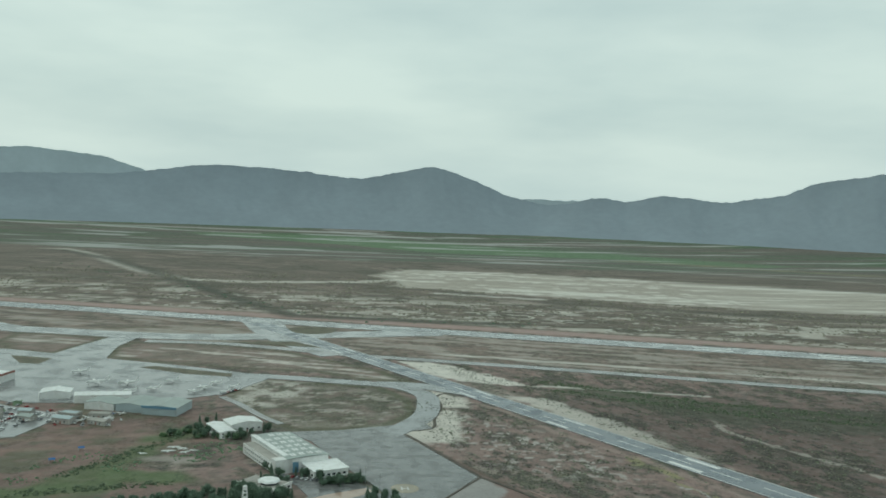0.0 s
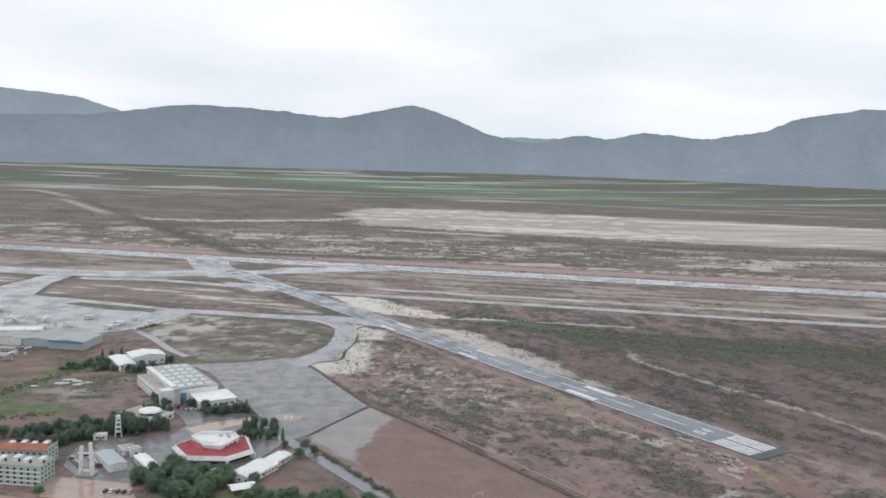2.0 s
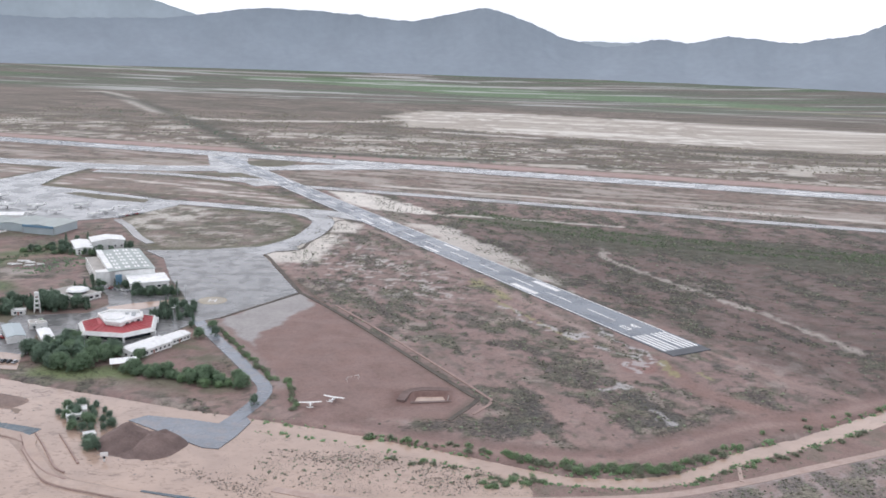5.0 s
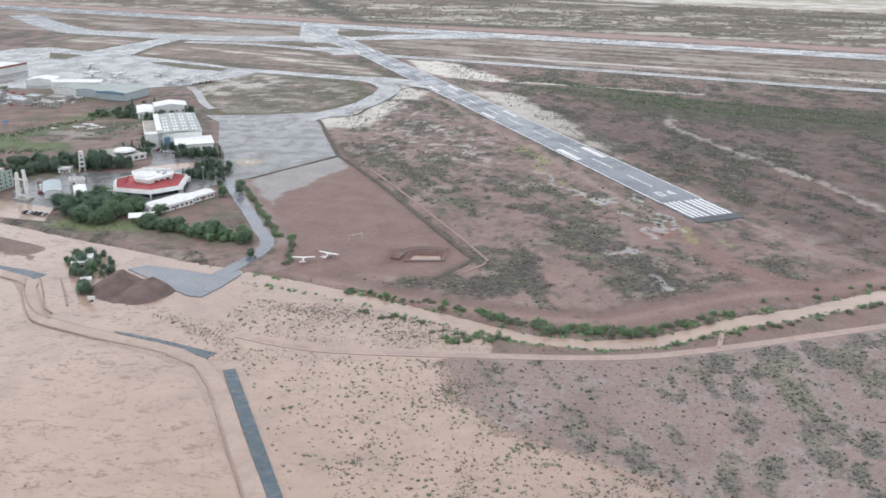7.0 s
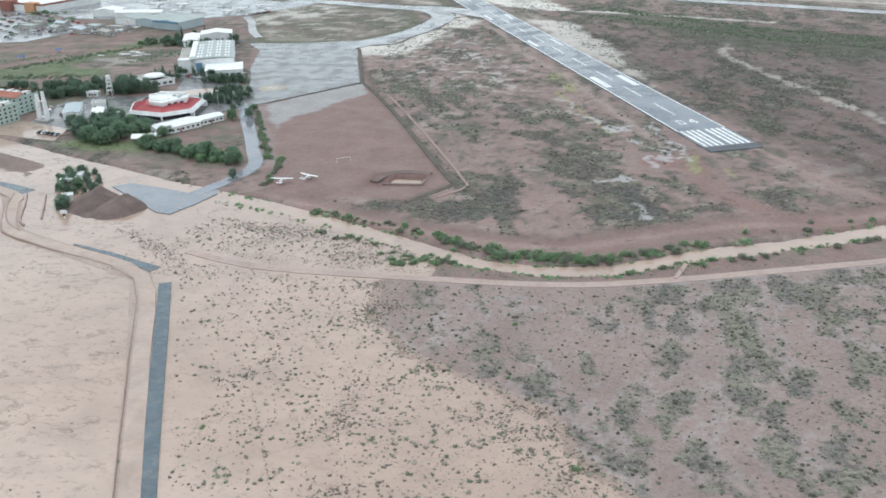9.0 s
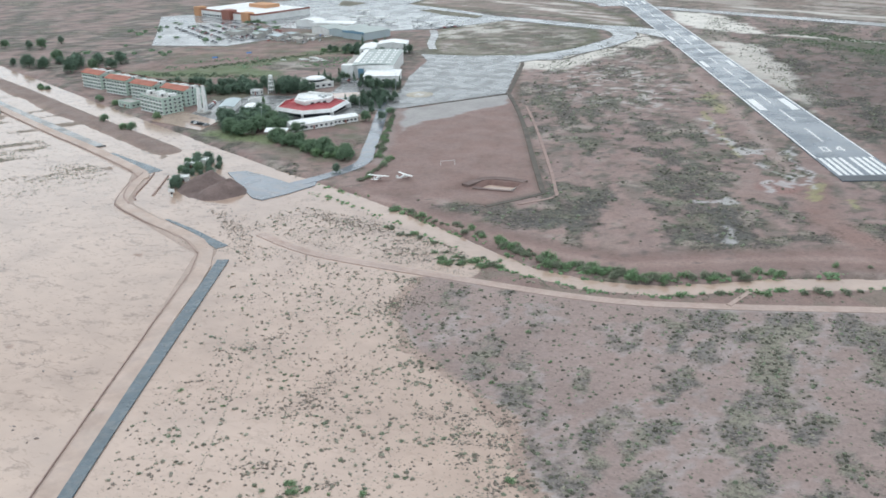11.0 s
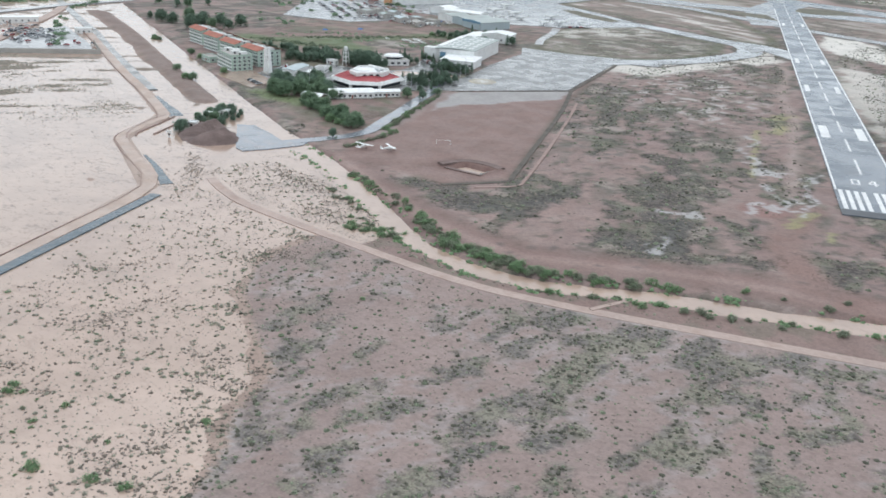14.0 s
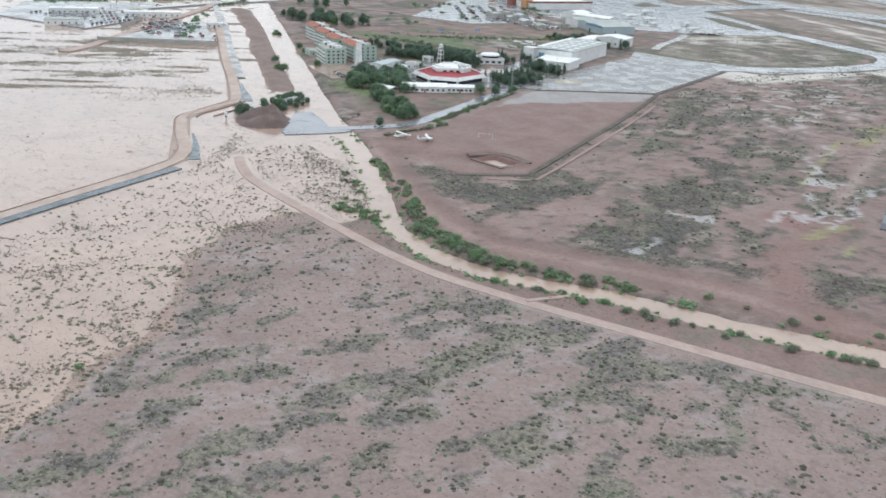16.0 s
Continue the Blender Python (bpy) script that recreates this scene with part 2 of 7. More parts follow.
M = {
    "soil": mat("soil", "soil", rough=0.85, vary=0.10, coarse=0.05, fine=0.9, bump=0.3, wet=0.2, tufts=0.42, spec=0.3),
    "flood": silty("flood_water", (0.475, 0.347, 0.274), rough=0.13, vary=0.07, coarse=0.012, fine=0.12, bump=0.03, dirt=(0.36, 0.262, 0.21), dirt_amount=0.6, spec=0.6),
    "asphalt": mat("wet_asphalt", (0.275, 0.28, 0.283), rough=0.34, vary=0.14, coarse=0.02, fine=0.35, bump=0.05, dirt=(0.33, 0.32, 0.315), dirt_amount=0.6, wet=0.22),
    "runway": mat("runway_asphalt", (0.12, 0.14, 0.168), rough=0.38, vary=0.14, coarse=0.03, fine=0.5, bump=0.05, dirt=(0.2, 0.2, 0.2), dirt_amount=0.4, wet=0.25),
    "apron": mat("apron_concrete", (0.25, 0.255, 0.258), rough=0.35, vary=0.16, coarse=0.025, fine=0.2, bump=0.04, dirt=(0.23, 0.23, 0.235), dirt_amount=0.5, wet=0.3),
    # the paler second colour paints sky reflections on the wet apron
    "apron_wet": mat("wet_apron_asphalt", (0.165, 0.166, 0.166), rough=0.4, vary=0.18, coarse=0.05, fine=0.3, bump=0.04, dirt=(0.28, 0.272, 0.265), dirt_amount=0.7, wet=0.25),
    "flood_road": mat("drowned_road_asphalt", (0.07, 0.105, 0.13), rough=0.45, vary=0.15, coarse=0.1, fine=0.8, bump=0.05, dirt=(0.2, 0.2, 0.19), dirt_amount=0.5, wet=0.25),
    "taxi": mat("worn_taxiway_asphalt", (0.235, 0.23, 0.225), rough=0.36, vary=0.14, coarse=0.02, fine=0.35, bump=0.05, dirt=(0.3, 0.27, 0.25), dirt_amount=0.6, wet=0.2),
    "road": mat("road_asphalt", (0.215, 0.235, 0.265), rough=0.33, vary=0.15, coarse=0.05, fine=0.8, bump=0.05, dirt=(0.36, 0.28, 0.24), dirt_amount=0.35, wet=0.25),
    "silt_road": mat("silted_grey_asphalt", (0.2, 0.205, 0.205), rough=0.4, vary=0.2, coarse=0.06, fine=0.5, bump=0.05, dirt=(0.42, 0.34, 0.29), dirt_amount=0.8, wet=0.25),
    "verge": mat("olive_grass_verge", (0.15, 0.145, 0.105), rough=0.9, vary=0.3, coarse=0.06, fine=0.5, bump=0.2, dirt=(0.28, 0.22, 0.18), dirt_amount=0.6),
    "track": mat("packed_dirt", (0.44, 0.335, 0.29), rough=0.8, vary=0.12, coarse=0.05, fine=0.7, bump=0.15, dirt=(0.34, 0.235, 0.19), dirt_amount=0.6, wet=0.2),
    "soil_path": mat("bare_soil_path", (0.34, 0.245, 0.215), rough=0.85, vary=0.15, coarse=0.08, fine=0.9, bump=0.2, dirt=(0.25, 0.17, 0.15), dirt_amount=0.6),
    "silted": mat("pale_silted_earth", (0.455, 0.345, 0.285), rough=0.7, vary=0.1, coarse=0.06, fine=0.6, bump=0.15, dirt=(0.34, 0.25, 0.21), dirt_amount=0.5, wet=0.3),
    "old_asphalt": mat("dark_old_asphalt", (0.075, 0.08, 0.09), rough=0.5, vary=0.2, coarse=0.1, fine=0.8, bump=0.05),
    "ditch": mat("dark_wet_earth", (0.10, 0.085, 0.07), rough=0.8, vary=0.3, coarse=0.15, fine=1.0, bump=0.3),
    "paint": mat("white_runway_paint", (0.78, 0.78, 0.77), rough=0.6, vary=0.08, coarse=0.1, fine=1.0, bump=0, dirt=(0.45, 0.44, 0.43), dirt_amount=0.3),
    "yellow": mat("faded_yellow_paint", (0.40, 0.345, 0.25), rough=0.6, vary=0.15, coarse=0.1, fine=1.0, bump=0, dirt=(0.3, 0.28, 0.25), dirt_amount=0.6),
    "white": mat("white_plaster", (0.82, 0.82, 0.80), rough=0.75, vary=0.07, coarse=0.08, fine=0.6, bump=0.05, dirt=(0.5, 0.47, 0.42), dirt_amount=0.35),
    "roof_white": mat("white_roof_sheet", (0.86, 0.87, 0.86), rough=0.5, vary=0.08, coarse=0.06, fine=0.5, bump=0.05, dirt=(0.48, 0.47, 0.43), dirt_amount=0.4, per_piece=0.05),
    "roof_grey": mat("grey_roof_sheet", (0.37, 0.415, 0.395), rough=0.5, vary=0.1, coarse=0.06, fine=0.5, bump=0.05, dirt=(0.33, 0.34, 0.33), dirt_amount=0.5, per_piece=0.05),
    "roof_red": mat("red_painted_roof", (0.43, 0.075, 0.085), rough=0.55, vary=0.12, coarse=0.1, fine=0.6, bump=0.03, dirt=(0.36, 0.12, 0.11), dirt_amount=0.4),
    "tile_red": mat("clay_tile_roof", (0.42, 0.16, 0.11), rough=0.8, vary=0.2, coarse=0.1, fine=2, bump=0.2),
    "glass_dark": mat("dark_window_glass", (0.03, 0.04, 0.05), rough=0.12, vary=0.1, bump=0),
    "metal": mat("galvanised_metal", (0.5, 0.52, 0.53), rough=0.4, vary=0.1, bump=0.02, metal=0.6),
    "plane": mat("white_aircraft_paint", (0.82, 0.82, 0.80), rough=0.3, vary=0.04, bump=0),
    "rubber": mat("black_rubber", (0.02, 0.02, 0.02), rough=0.8, vary=0.1, bump=0),
    "rubble": mat("red_gravel", (0.17, 0.122, 0.11), rough=0.95, vary=0.25, coarse=0.15, fine=1.5, bump=0.6),
    "bark": mat("bark", (0.12, 0.09, 0.07), rough=0.9, vary=0.25, coarse=0.5, fine=5, bump=0.4),
    # mountain rock, its vertex colour already mixed with distance haze
    "rock": mat("hazed_far_rock", "soil", rough=0.95, vary=0.05, coarse=0.004, fine=0.03, bump=0.0, spec=0.05),
    "tarp": mat("blue_tarpaulin", (0.05, 0.16, 0.42), rough=0.5, vary=0.15, bump=0.1),
    "sign_yellow": mat("yellow_hoarding", (0.75, 0.80, 0.08), rough=0.6, vary=0.05, bump=0),
    "brown_wall": mat("brown_plaster", (0.30, 0.13, 0.10), rough=0.8, vary=0.1),
    "orange_wall": mat("ochre_plaster", (0.55, 0.30, 0.16), rough=0.8, vary=0.1),
    "green_wall": mat("pale_green_plaster", (0.44, 0.54, 0.47), rough=0.8, vary=0.08, dirt=(0.4, 0.46, 0.38)),
    "blue_fascia": mat("blue_metal_fascia", (0.16, 0.30, 0.42), rough=0.5, vary=0.08),
    "pale_blue": mat("pale_blue_sheet", (0.44, 0.51, 0.53), rough=0.5, vary=0.08),
    "concrete": mat("weathered_concrete", (0.42, 0.40, 0.37), rough=0.85, vary=0.15, coarse=0.1, fine=1),
    "car_white": mat("white_car_paint", (0.78, 0.78, 0.78), rough=0.25, vary=0.03, bump=0),
    "car_dark": mat("dark_car_paint", (0.05, 0.055, 0.06), rough=0.25, vary=0.03, bump=0),
    "car_red": mat("red_car_paint", (0.35, 0.04, 0.04), rough=0.25, vary=0.03, bump=0),
    "car_silver": mat("silver_car_paint", (0.45, 0.46, 0.48), rough=0.3, vary=0.03, bump=0),
    "leaf_dark": leafy("dark_tree_leaves", (0.165, 0.235, 0.17), 0.18, 0.3),
    "leaf_mid": leafy("green_tree_leaves", (0.2, 0.29, 0.18), 0.18, 0.3),
    "leaf_bright": leafy("fresh_bush_leaves", (0.265, 0.38, 0.215), 0.2, 0.4),
    "leaf_olive": leafy("olive_scrub_leaves", (0.245, 0.232, 0.18), 0.3),
    "leaf_soft": leafy("grey_green_scrub_leaves", (0.24, 0.27, 0.19), 0.25, 0.3),
    "shrub_dark": leafy("dark_olive_shrub_leaves", (0.11, 0.108, 0.083), 0.3),
    "belt": leafy("dark_green_thicket_leaves", (0.115, 0.145, 0.09), 0.25),
    "twig": leafy("dark_twigs", (0.215, 0.18, 0.15), 0.3),
    "leaf_grey": leafy("grey_scrub_twigs", (0.235, 0.20, 0.18), 0.3),
}


# ---- building helpers ----
def link_mesh(name, verts, faces, material, smooth=False):
    me = bpy.data.meshes.new(name)
    me.from_pydata([tuple(v) for v in verts], [], [tuple(f) for f in faces])
    me.materials.append(M[material] if isinstance(material, str) else material)
    if smooth:
        me.shade_smooth()
    me.update()
    return me


def mesh_of(name, bm, material):
    bmesh.ops.recalc_face_normals(bm, faces=bm.faces)
    me = bpy.data.meshes.new(name)
    bm.to_mesh(me)
    bm.free()
    me.materials.append(M[material] if isinstance(material, str) else material)
    return me


def part(name, bm, material, parent, label=""):
    """One mesh object, as a part of a thing or as a thing when there is no parent."""
    ob = new(name, mesh_of(name, bm, material))
    if parent:
        ob.parent = parent
    return tagged(ob, label)


def holder(name, m, label, category, group=""):
    """An empty at a thing's base."""
    ob = new(name)
    ob.matrix_basis = m
    return tagged(ob, label, category, group)


def box(bm, x0, y0, z0, x1, y1, z1, bevel=0.0):
    made = bmesh.ops.create_cube(bm, size=1, matrix=Matrix.Translation(((x0 + x1) / 2, (y0 + y1) / 2, (z0 + z1) / 2)) @ Matrix.Diagonal((x1 - x0, y1 - y0, z1 - z0, 1)))
    if bevel:
        edges = list({e for v in made["verts"] for e in v.link_edges})
        bmesh.ops.bevel(bm, geom=edges, offset=bevel, segments=1, affect="EDGES", profile=0.5)
    return bm


def cube(*a, bevel=0.0):
    return box(bmesh.new(), *a, bevel=bevel)


def tube(bm, p, q, r0, r1, n=8):
    """A tapered round bar from p to q."""
    p, q = Vector(p), Vector(q)
    d = q - p
    turn = d.to_track_quat("Z", "Y").to_matrix().to_4x4()
    bmesh.ops.create_cone(bm, cap_ends=True, segments=n, radius1=r0, radius2=r1, depth=d.length, matrix=Matrix.Translation((p + q) / 2) @ turn)
    return bm


def prism(bm, outline, z0, z1, top_scale=1.0, centre=None):
    """An upright body over a plan outline, drawn in by top_scale towards the centre at its top."""
    cx, cy = centre or (sum(p[0] for p in outline) / len(outline), sum(p[1] for p in outline) / len(outline))
    lo = [bm.verts.new((x, y, z0)) for x, y in outline]
    hi = [bm.verts.new((cx + (x - cx) * top_scale, cy + (y - cy) * top_scale, z1)) for x, y in outline]
    k = len(outline)
    bm.faces.new(lo[::-1])
    bm.faces.new(hi)
    for i in range(k):
        bm.faces.new((lo[i], lo[(i + 1) % k], hi[(i + 1) % k], hi[i]))
    return bm


# ---- plan arithmetic ----
def wave(x, y, size, seed=0):
    """Smooth value noise, 0 to 1, with hills about size metres apart."""
    x, y = np.asarray(x, float) / size + 517.3 * seed, np.asarray(y, float) / size - 231.7 * seed
    i, j = np.floor(x), np.floor(y)
    u, v = x - i, y - j
    u, v = u * u * (3 - 2 * u), v * v * (3 - 2 * v)

    def rnd(a, b):
        s = np.sin(a * 127.1 + b * 311.7 + seed * 74.7) * 43758.5453
        return s - np.floor(s)

    return (rnd(i, j) * (1 - u) + rnd(i + 1, j) * u) * (1 - v) + (rnd(i, j + 1) * (1 - u) + rnd(i + 1, j + 1) * u) * v


def fbm(x, y, size, seed=0, octaves=4):
    total, norm = 0, 0
    for k in range(octaves):
        total = total + wave(x, y, size / 2**k, seed + k) * 0.55**k
        norm += 0.55**k
    return total / norm


def to_line(x, y, pts):
    """The distance from a broken line."""
    best = np.full(np.shape(x), 1e9)
    for (ax, ay), (bx, by) in zip(pts, pts[1:]):
        dx, dy = bx - ax, by - ay
        t = np.clip(((x - ax) * dx + (y - ay) * dy) / (dx * dx + dy * dy), 0, 1)
        best = np.minimum(best, np.hypot(x - ax - t * dx, y - ay - t * dy))
    return best


def in_area(x, y, pts):
    """The distance from an area's edge: positive inside, negative outside."""
    inside = np.zeros(np.shape(x), bool)
    for (ax, ay), (bx, by) in zip(pts, pts[1:] + pts[:1]):
        with np.errstate(divide="ignore", invalid="ignore"):
            inside ^= ((ay > y) != (by > y)) & (x < (bx - ax) * (y - ay) / (by - ay + 1e-12) + ax)
    d = to_line(x, y, pts + pts[:1])
    return np.where(inside, d, -d)


def step(d, soft):
    return np.clip(d / soft * 0.5 + 0.5, 0, 1)


def rounded(pts, steps=6):
    """The broken line as a smooth curve through its points."""
    p = [Vector((*q, 0)) for q in pts]
    p = [2 * p[0] - p[1]] + p + [2 * p[-1] - p[-2]]
    out = []
    for a, b, c, d in zip(p, p[1:], p[2:], p[3:]):
        for k in range(steps):
            t = k / steps
            out.append(0.5 * (2 * b + (c - a) * t + (2 * a - 5 * b + 4 * c - d) * t * t + (3 * b - a - 3 * c + d) * t**3))
    out.append(p[-2])
    return [(v.x, v.y) for v in out]

# ---- the plan ----
RUNWAY_END, RUNWAY_WAY = Vector((146, 519, 0)), Vector((-0.456, 0.890, 0)).normalized()
MAIN_MID, MAIN_WAY = Vector((0, 1331, 0)), Vector((0.952, -0.302, 0)).normalized()
CANAL = [(-950, 709), (-590, 576), (-332, 481), (-250, 452), (-190, 430), (-137, 411), (-95, 399), (-55, 388), (-20, 375), (10, 362), (48, 346), (75, 344), (100, 351), (130, 371), (165, 388), (200, 408), (260, 445), (400, 560)]
DIRT_ROAD = [(-70, 335), (-50, 329), (-28, 326), (20, 328), (80, 333), (119, 345), (160, 362), (213, 385), (280, 418), (380, 480)]
DIKE = [(-505, 493), (-328, 430), (-261, 408), (-190, 382), (-179, 369), (-164, 347), (-154, 338), (-126, 328), (-76, 309), (-41, 250), (-22.5, 216), (-5.5, 185), (27, 125), (60, 60)]
LOW_ROAD = [(-63.5, 305), (-41, 262), (-21.2, 224), (0.4, 183), (30, 128), (62, 65)]
MUD_EDGE = [(14, 328), (19, 303), (26, 288), (40, 274), (55, 266), (72, 257), (88, 251), (94, 240), (98, 232), (110, 221), (121, 205), (150, 175), (190, 130)]
MUD = MUD_EDGE + [(420, 60), (600, 300), (500, 560), (280, 418), (213, 385), (160, 362), (119, 345), (80, 333), (20, 328)]
PITCH = [(-134, 728), (-73, 594), (-9, 480), (16, 433), (2, 405), (-60, 404), (-82, 420), (-86, 449), (-104, 477), (-139, 548), (-136, 563)]
GRAVEL = [(-96, 627), (-79, 601), (-100, 550), (-107, 534), (-101, 495), (-118, 520), (-136, 563)]
TOWN = [(-330, 640), (-150, 552), (-100, 450), (-105, 425), (-210, 462), (-300, 500), (-420, 560), (-500, 800), (-420, 880), (-250, 800)]
ROAD_ONE = [(-165, 590), (-147, 550), (-131, 520), (-114, 489), (-101, 464), (-91, 445), (-90, 430), (-96, 409), (-105, 387)]
NORTH_ROAD = [(-252, 410.5), (-262, 413.5), (-342, 440.5), (-403, 461), (-501, 497), (-555, 514), (-963, 650)]


ISLANDS = [
    [(-298, 898), (-271, 965), (-205, 952), (-146, 934), (-121, 880), (-121, 817), (-150, 770), (-191, 756), (-230, 752), (-275, 830)],
    [(-453, 1083), (-457, 1150), (-446, 1197), (-385, 1198), (-335, 1190), (-249, 1146), (-197, 1089), (-142, 1029), (-104, 958), (-170, 974), (-212, 1012), (-299, 1026), (-372, 1050)],
    [(-569, 1301), (-355, 1362), (-269, 1300), (-318, 1258), (-481, 1245)],
    [(-604, 1187), (-609, 1261), (-481, 1229), (-496, 1156), (-515, 1100), (-577, 1127)],
]
LEVEE = [(-208, 420), (-280, 445), (-348, 468), (-475, 515), (-624, 562)]
# stretches of thicker growth: from, to, half-width
MUD_SCRUB = [(122, 251, 127, 270, 4), (141, 269, 142, 288, 5), (130, 233, 127, 245, 3.4), (143, 202, 143, 220, 3.5), (150, 237, 152, 250, 4), (149, 260, 153, 267, 2.4), (121, 278, 124, 293, 4.3), (121, 292, 123, 316, 4.4), (115, 306, 113, 321, 3.4), (143, 306, 140, 327, 6), (136, 328, 145, 344, 6.5), (114, 324, 120, 338, 6), (164, 247, 168, 255, 3.6)]
MUD_SCRUB += [(159, 338, 160, 355, 4.6), (170, 341, 181, 366, 6), (172, 326, 184, 332, 5), (202, 325, 208, 339, 4.2), (183, 293, 190, 305, 3.5), (158, 274, 161, 287, 3.3), (175, 283, 178, 293, 2.4), (200, 360, 210, 358, 2.6), (184, 312, 186, 324, 2.4), (187, 359, 194, 364, 3.7), (83, 256, 86, 274, 4.5), (97, 273, 96, 284, 3)]
NORTH_SCRUB = [(105, 405, 101, 440, 11), (115, 395, 134, 425, 5), (107, 458, 126, 448, 3.4), (62, 543, 40, 592, 3.5), (75, 465, 75, 490, 7), (43, 412, 45, 432, 7), (24, 392, 51, 395, 6), (83, 412, 97, 407, 3), (143, 446, 158, 437, 3.1), (162, 444, 171, 451, 7), (171, 416, 180, 413, 2.1), (159, 411, 167, 416, 3.2)]
NORTH_SCRUB += [(-22, 389, 1, 402, 6), (9, 401, 36, 407, 9), (64, 479, 80, 460, 7), (83, 443, 108, 426, 7), (119, 450, 133, 437, 5), (26, 446, 48, 437, 7), (-61, 632, -13, 547, 6), (-34, 536, 1, 523, 12), (35, 521, 48, 515, 8), (156, 440, 167, 432, 6), (212, 570, 233, 532, 7), (18, 583, 36, 544, 4)]
PUDDLES = [(81, 539, 95, 547, 3.5), (104, 496, 108, 474, 2), (116, 489, 117, 513, 3), (130, 487, 93, 525, 1.2), (74, 544, 46, 605, 1.5), (128, 497, 102, 561, 1), (87, 452, 97, 460, 1.6), (111, 404, 108, 421, 2.6)]
FLOOD_SCRUB = [(94, 210, 97, 222, 2.8), (82, 233, 82, 242, 3.8), (109, 196, 114, 206, 3), (78, 248, 89, 250, 2.2), (94, 202, 101, 212, 3.2), (65, 242, 77, 246, 3), (54, 198, 59, 203, 3.5), (89, 196, 100, 201, 2.8), (86, 228, 82, 238, 2.7), (88, 238, 86, 250, 2.4), (16, 293, 26, 305, 4), (-9, 343, 10, 347, 5), (-58, 365, -22, 359, 5), (30, 236, 31, 254, 3), (-9, 247, -1, 262, 3), (-11, 360, 15, 352, 4), (-11, 351, 4, 340, 3), (75, 244, 92, 228, 2.5), (101, 200, 104, 203, 3), (113, 199, 117, 205, 4), (96, 214, 98, 226, 2.5), (38, 200, 44, 206, 4), (28, 224, 34, 232, 4), (-110, 352, -92, 339, 3), (-92, 341, -76, 328, 3.5), (-10, 352, 4, 341, 4)]
YELLOW_WEEDS = [(130, 474, 127, 495, 3.2), (148, 466, 144, 476, 1.4), (85, 528, 41, 622, 1.6), (51, 628, 47, 649, 5), (34, 660, 36, 676, 5)]
BERM = [(-60, 398), (6, 374), (49, 364), (78, 364), (95, 374), (119, 389), (144, 402), (180, 413), (230, 440)]


def lean(x, y, stretch=2.6):
    """The plan turned so that patches run long beside the runway."""
    u, v = -0.33 * x + 0.94 * y, 0.94 * x + 0.33 * y
    return u / stretch, v


def growth(x, y, stretches):
    """1 in the middle of the listed stretches, falling off over their half-width."""
    x, y = np.asarray(x, float), np.asarray(y, float)
    best = np.zeros(np.shape(x))
    for ax, ay, bx, by, w in stretches:
        near = (x > min(ax, bx) - 3 * w) & (x < max(ax, bx) + 3 * w) & (y > min(ay, by) - 3 * w) & (y < max(ay, by) + 3 * w)
        best[near] = np.maximum(best[near], np.exp(-((to_line(x[near], y[near], [(ax, ay), (bx, by)]) / w) ** 2)))
    return best


def mud_patch(x, y):
    u, v = lean(x, y, 2.8)
    return 0.08 + 0.16 * growth(x, y, MUD_SCRUB) + 0.75 * (fbm(u, v, 11, 55) * 0.46 + fbm(x, y, 6, 56, 3) * 0.3 + fbm(u * 1.4, v, 2.8, 57, 2) * 0.24)


def dry_patch(x, y):
    u, v = lean(x, y, 2.2)
    near = growth(x, y, NORTH_SCRUB)
    return 0.07 + 0.05 * step(y - 580, 90) + 0.14 * near + 0.8 * (fbm(u, v, 18, 33) * 0.46 + fbm(x, y, 9, 34, 3) * 0.28 + fbm(u * 1.2, v, 3.5, 35, 2) * 0.18 + 0.08 * fbm(x, y, 90, 21))


def far_rise(x, y):
    """The plain climbs to the foot of the mountains."""
    r = np.hypot(x + 150, y)
    return 95 * np.clip((r - 3300) / 1400, 0, 1) ** 1.6


def smears(x, y):
    """Thin squiggles of silt in the western basin."""
    return 0.8 * fbm((0.3 * x + 0.95 * y) / 1.5, (0.95 * x - 0.3 * y) / 3.0, 5, 17, 4) + 0.2 * fbm(x, y, 40, 18, 2)


def furrows(x, y):
    """Long ridges across the drowned field."""
    return fbm((0.51 * x + 0.86 * y) / 38, (0.86 * x - 0.51 * y) / 8.5, 1.0, 15)


def drowned_field(x, y):
    return step(0.55 * (y - 375) - 205 - x, 30)


def road_level(y):
    """The access road comes down from the airfield to the causeway over the canal."""
    return np.interp(y, [398, 425, 452], [0.42, 0.75, 1.3])


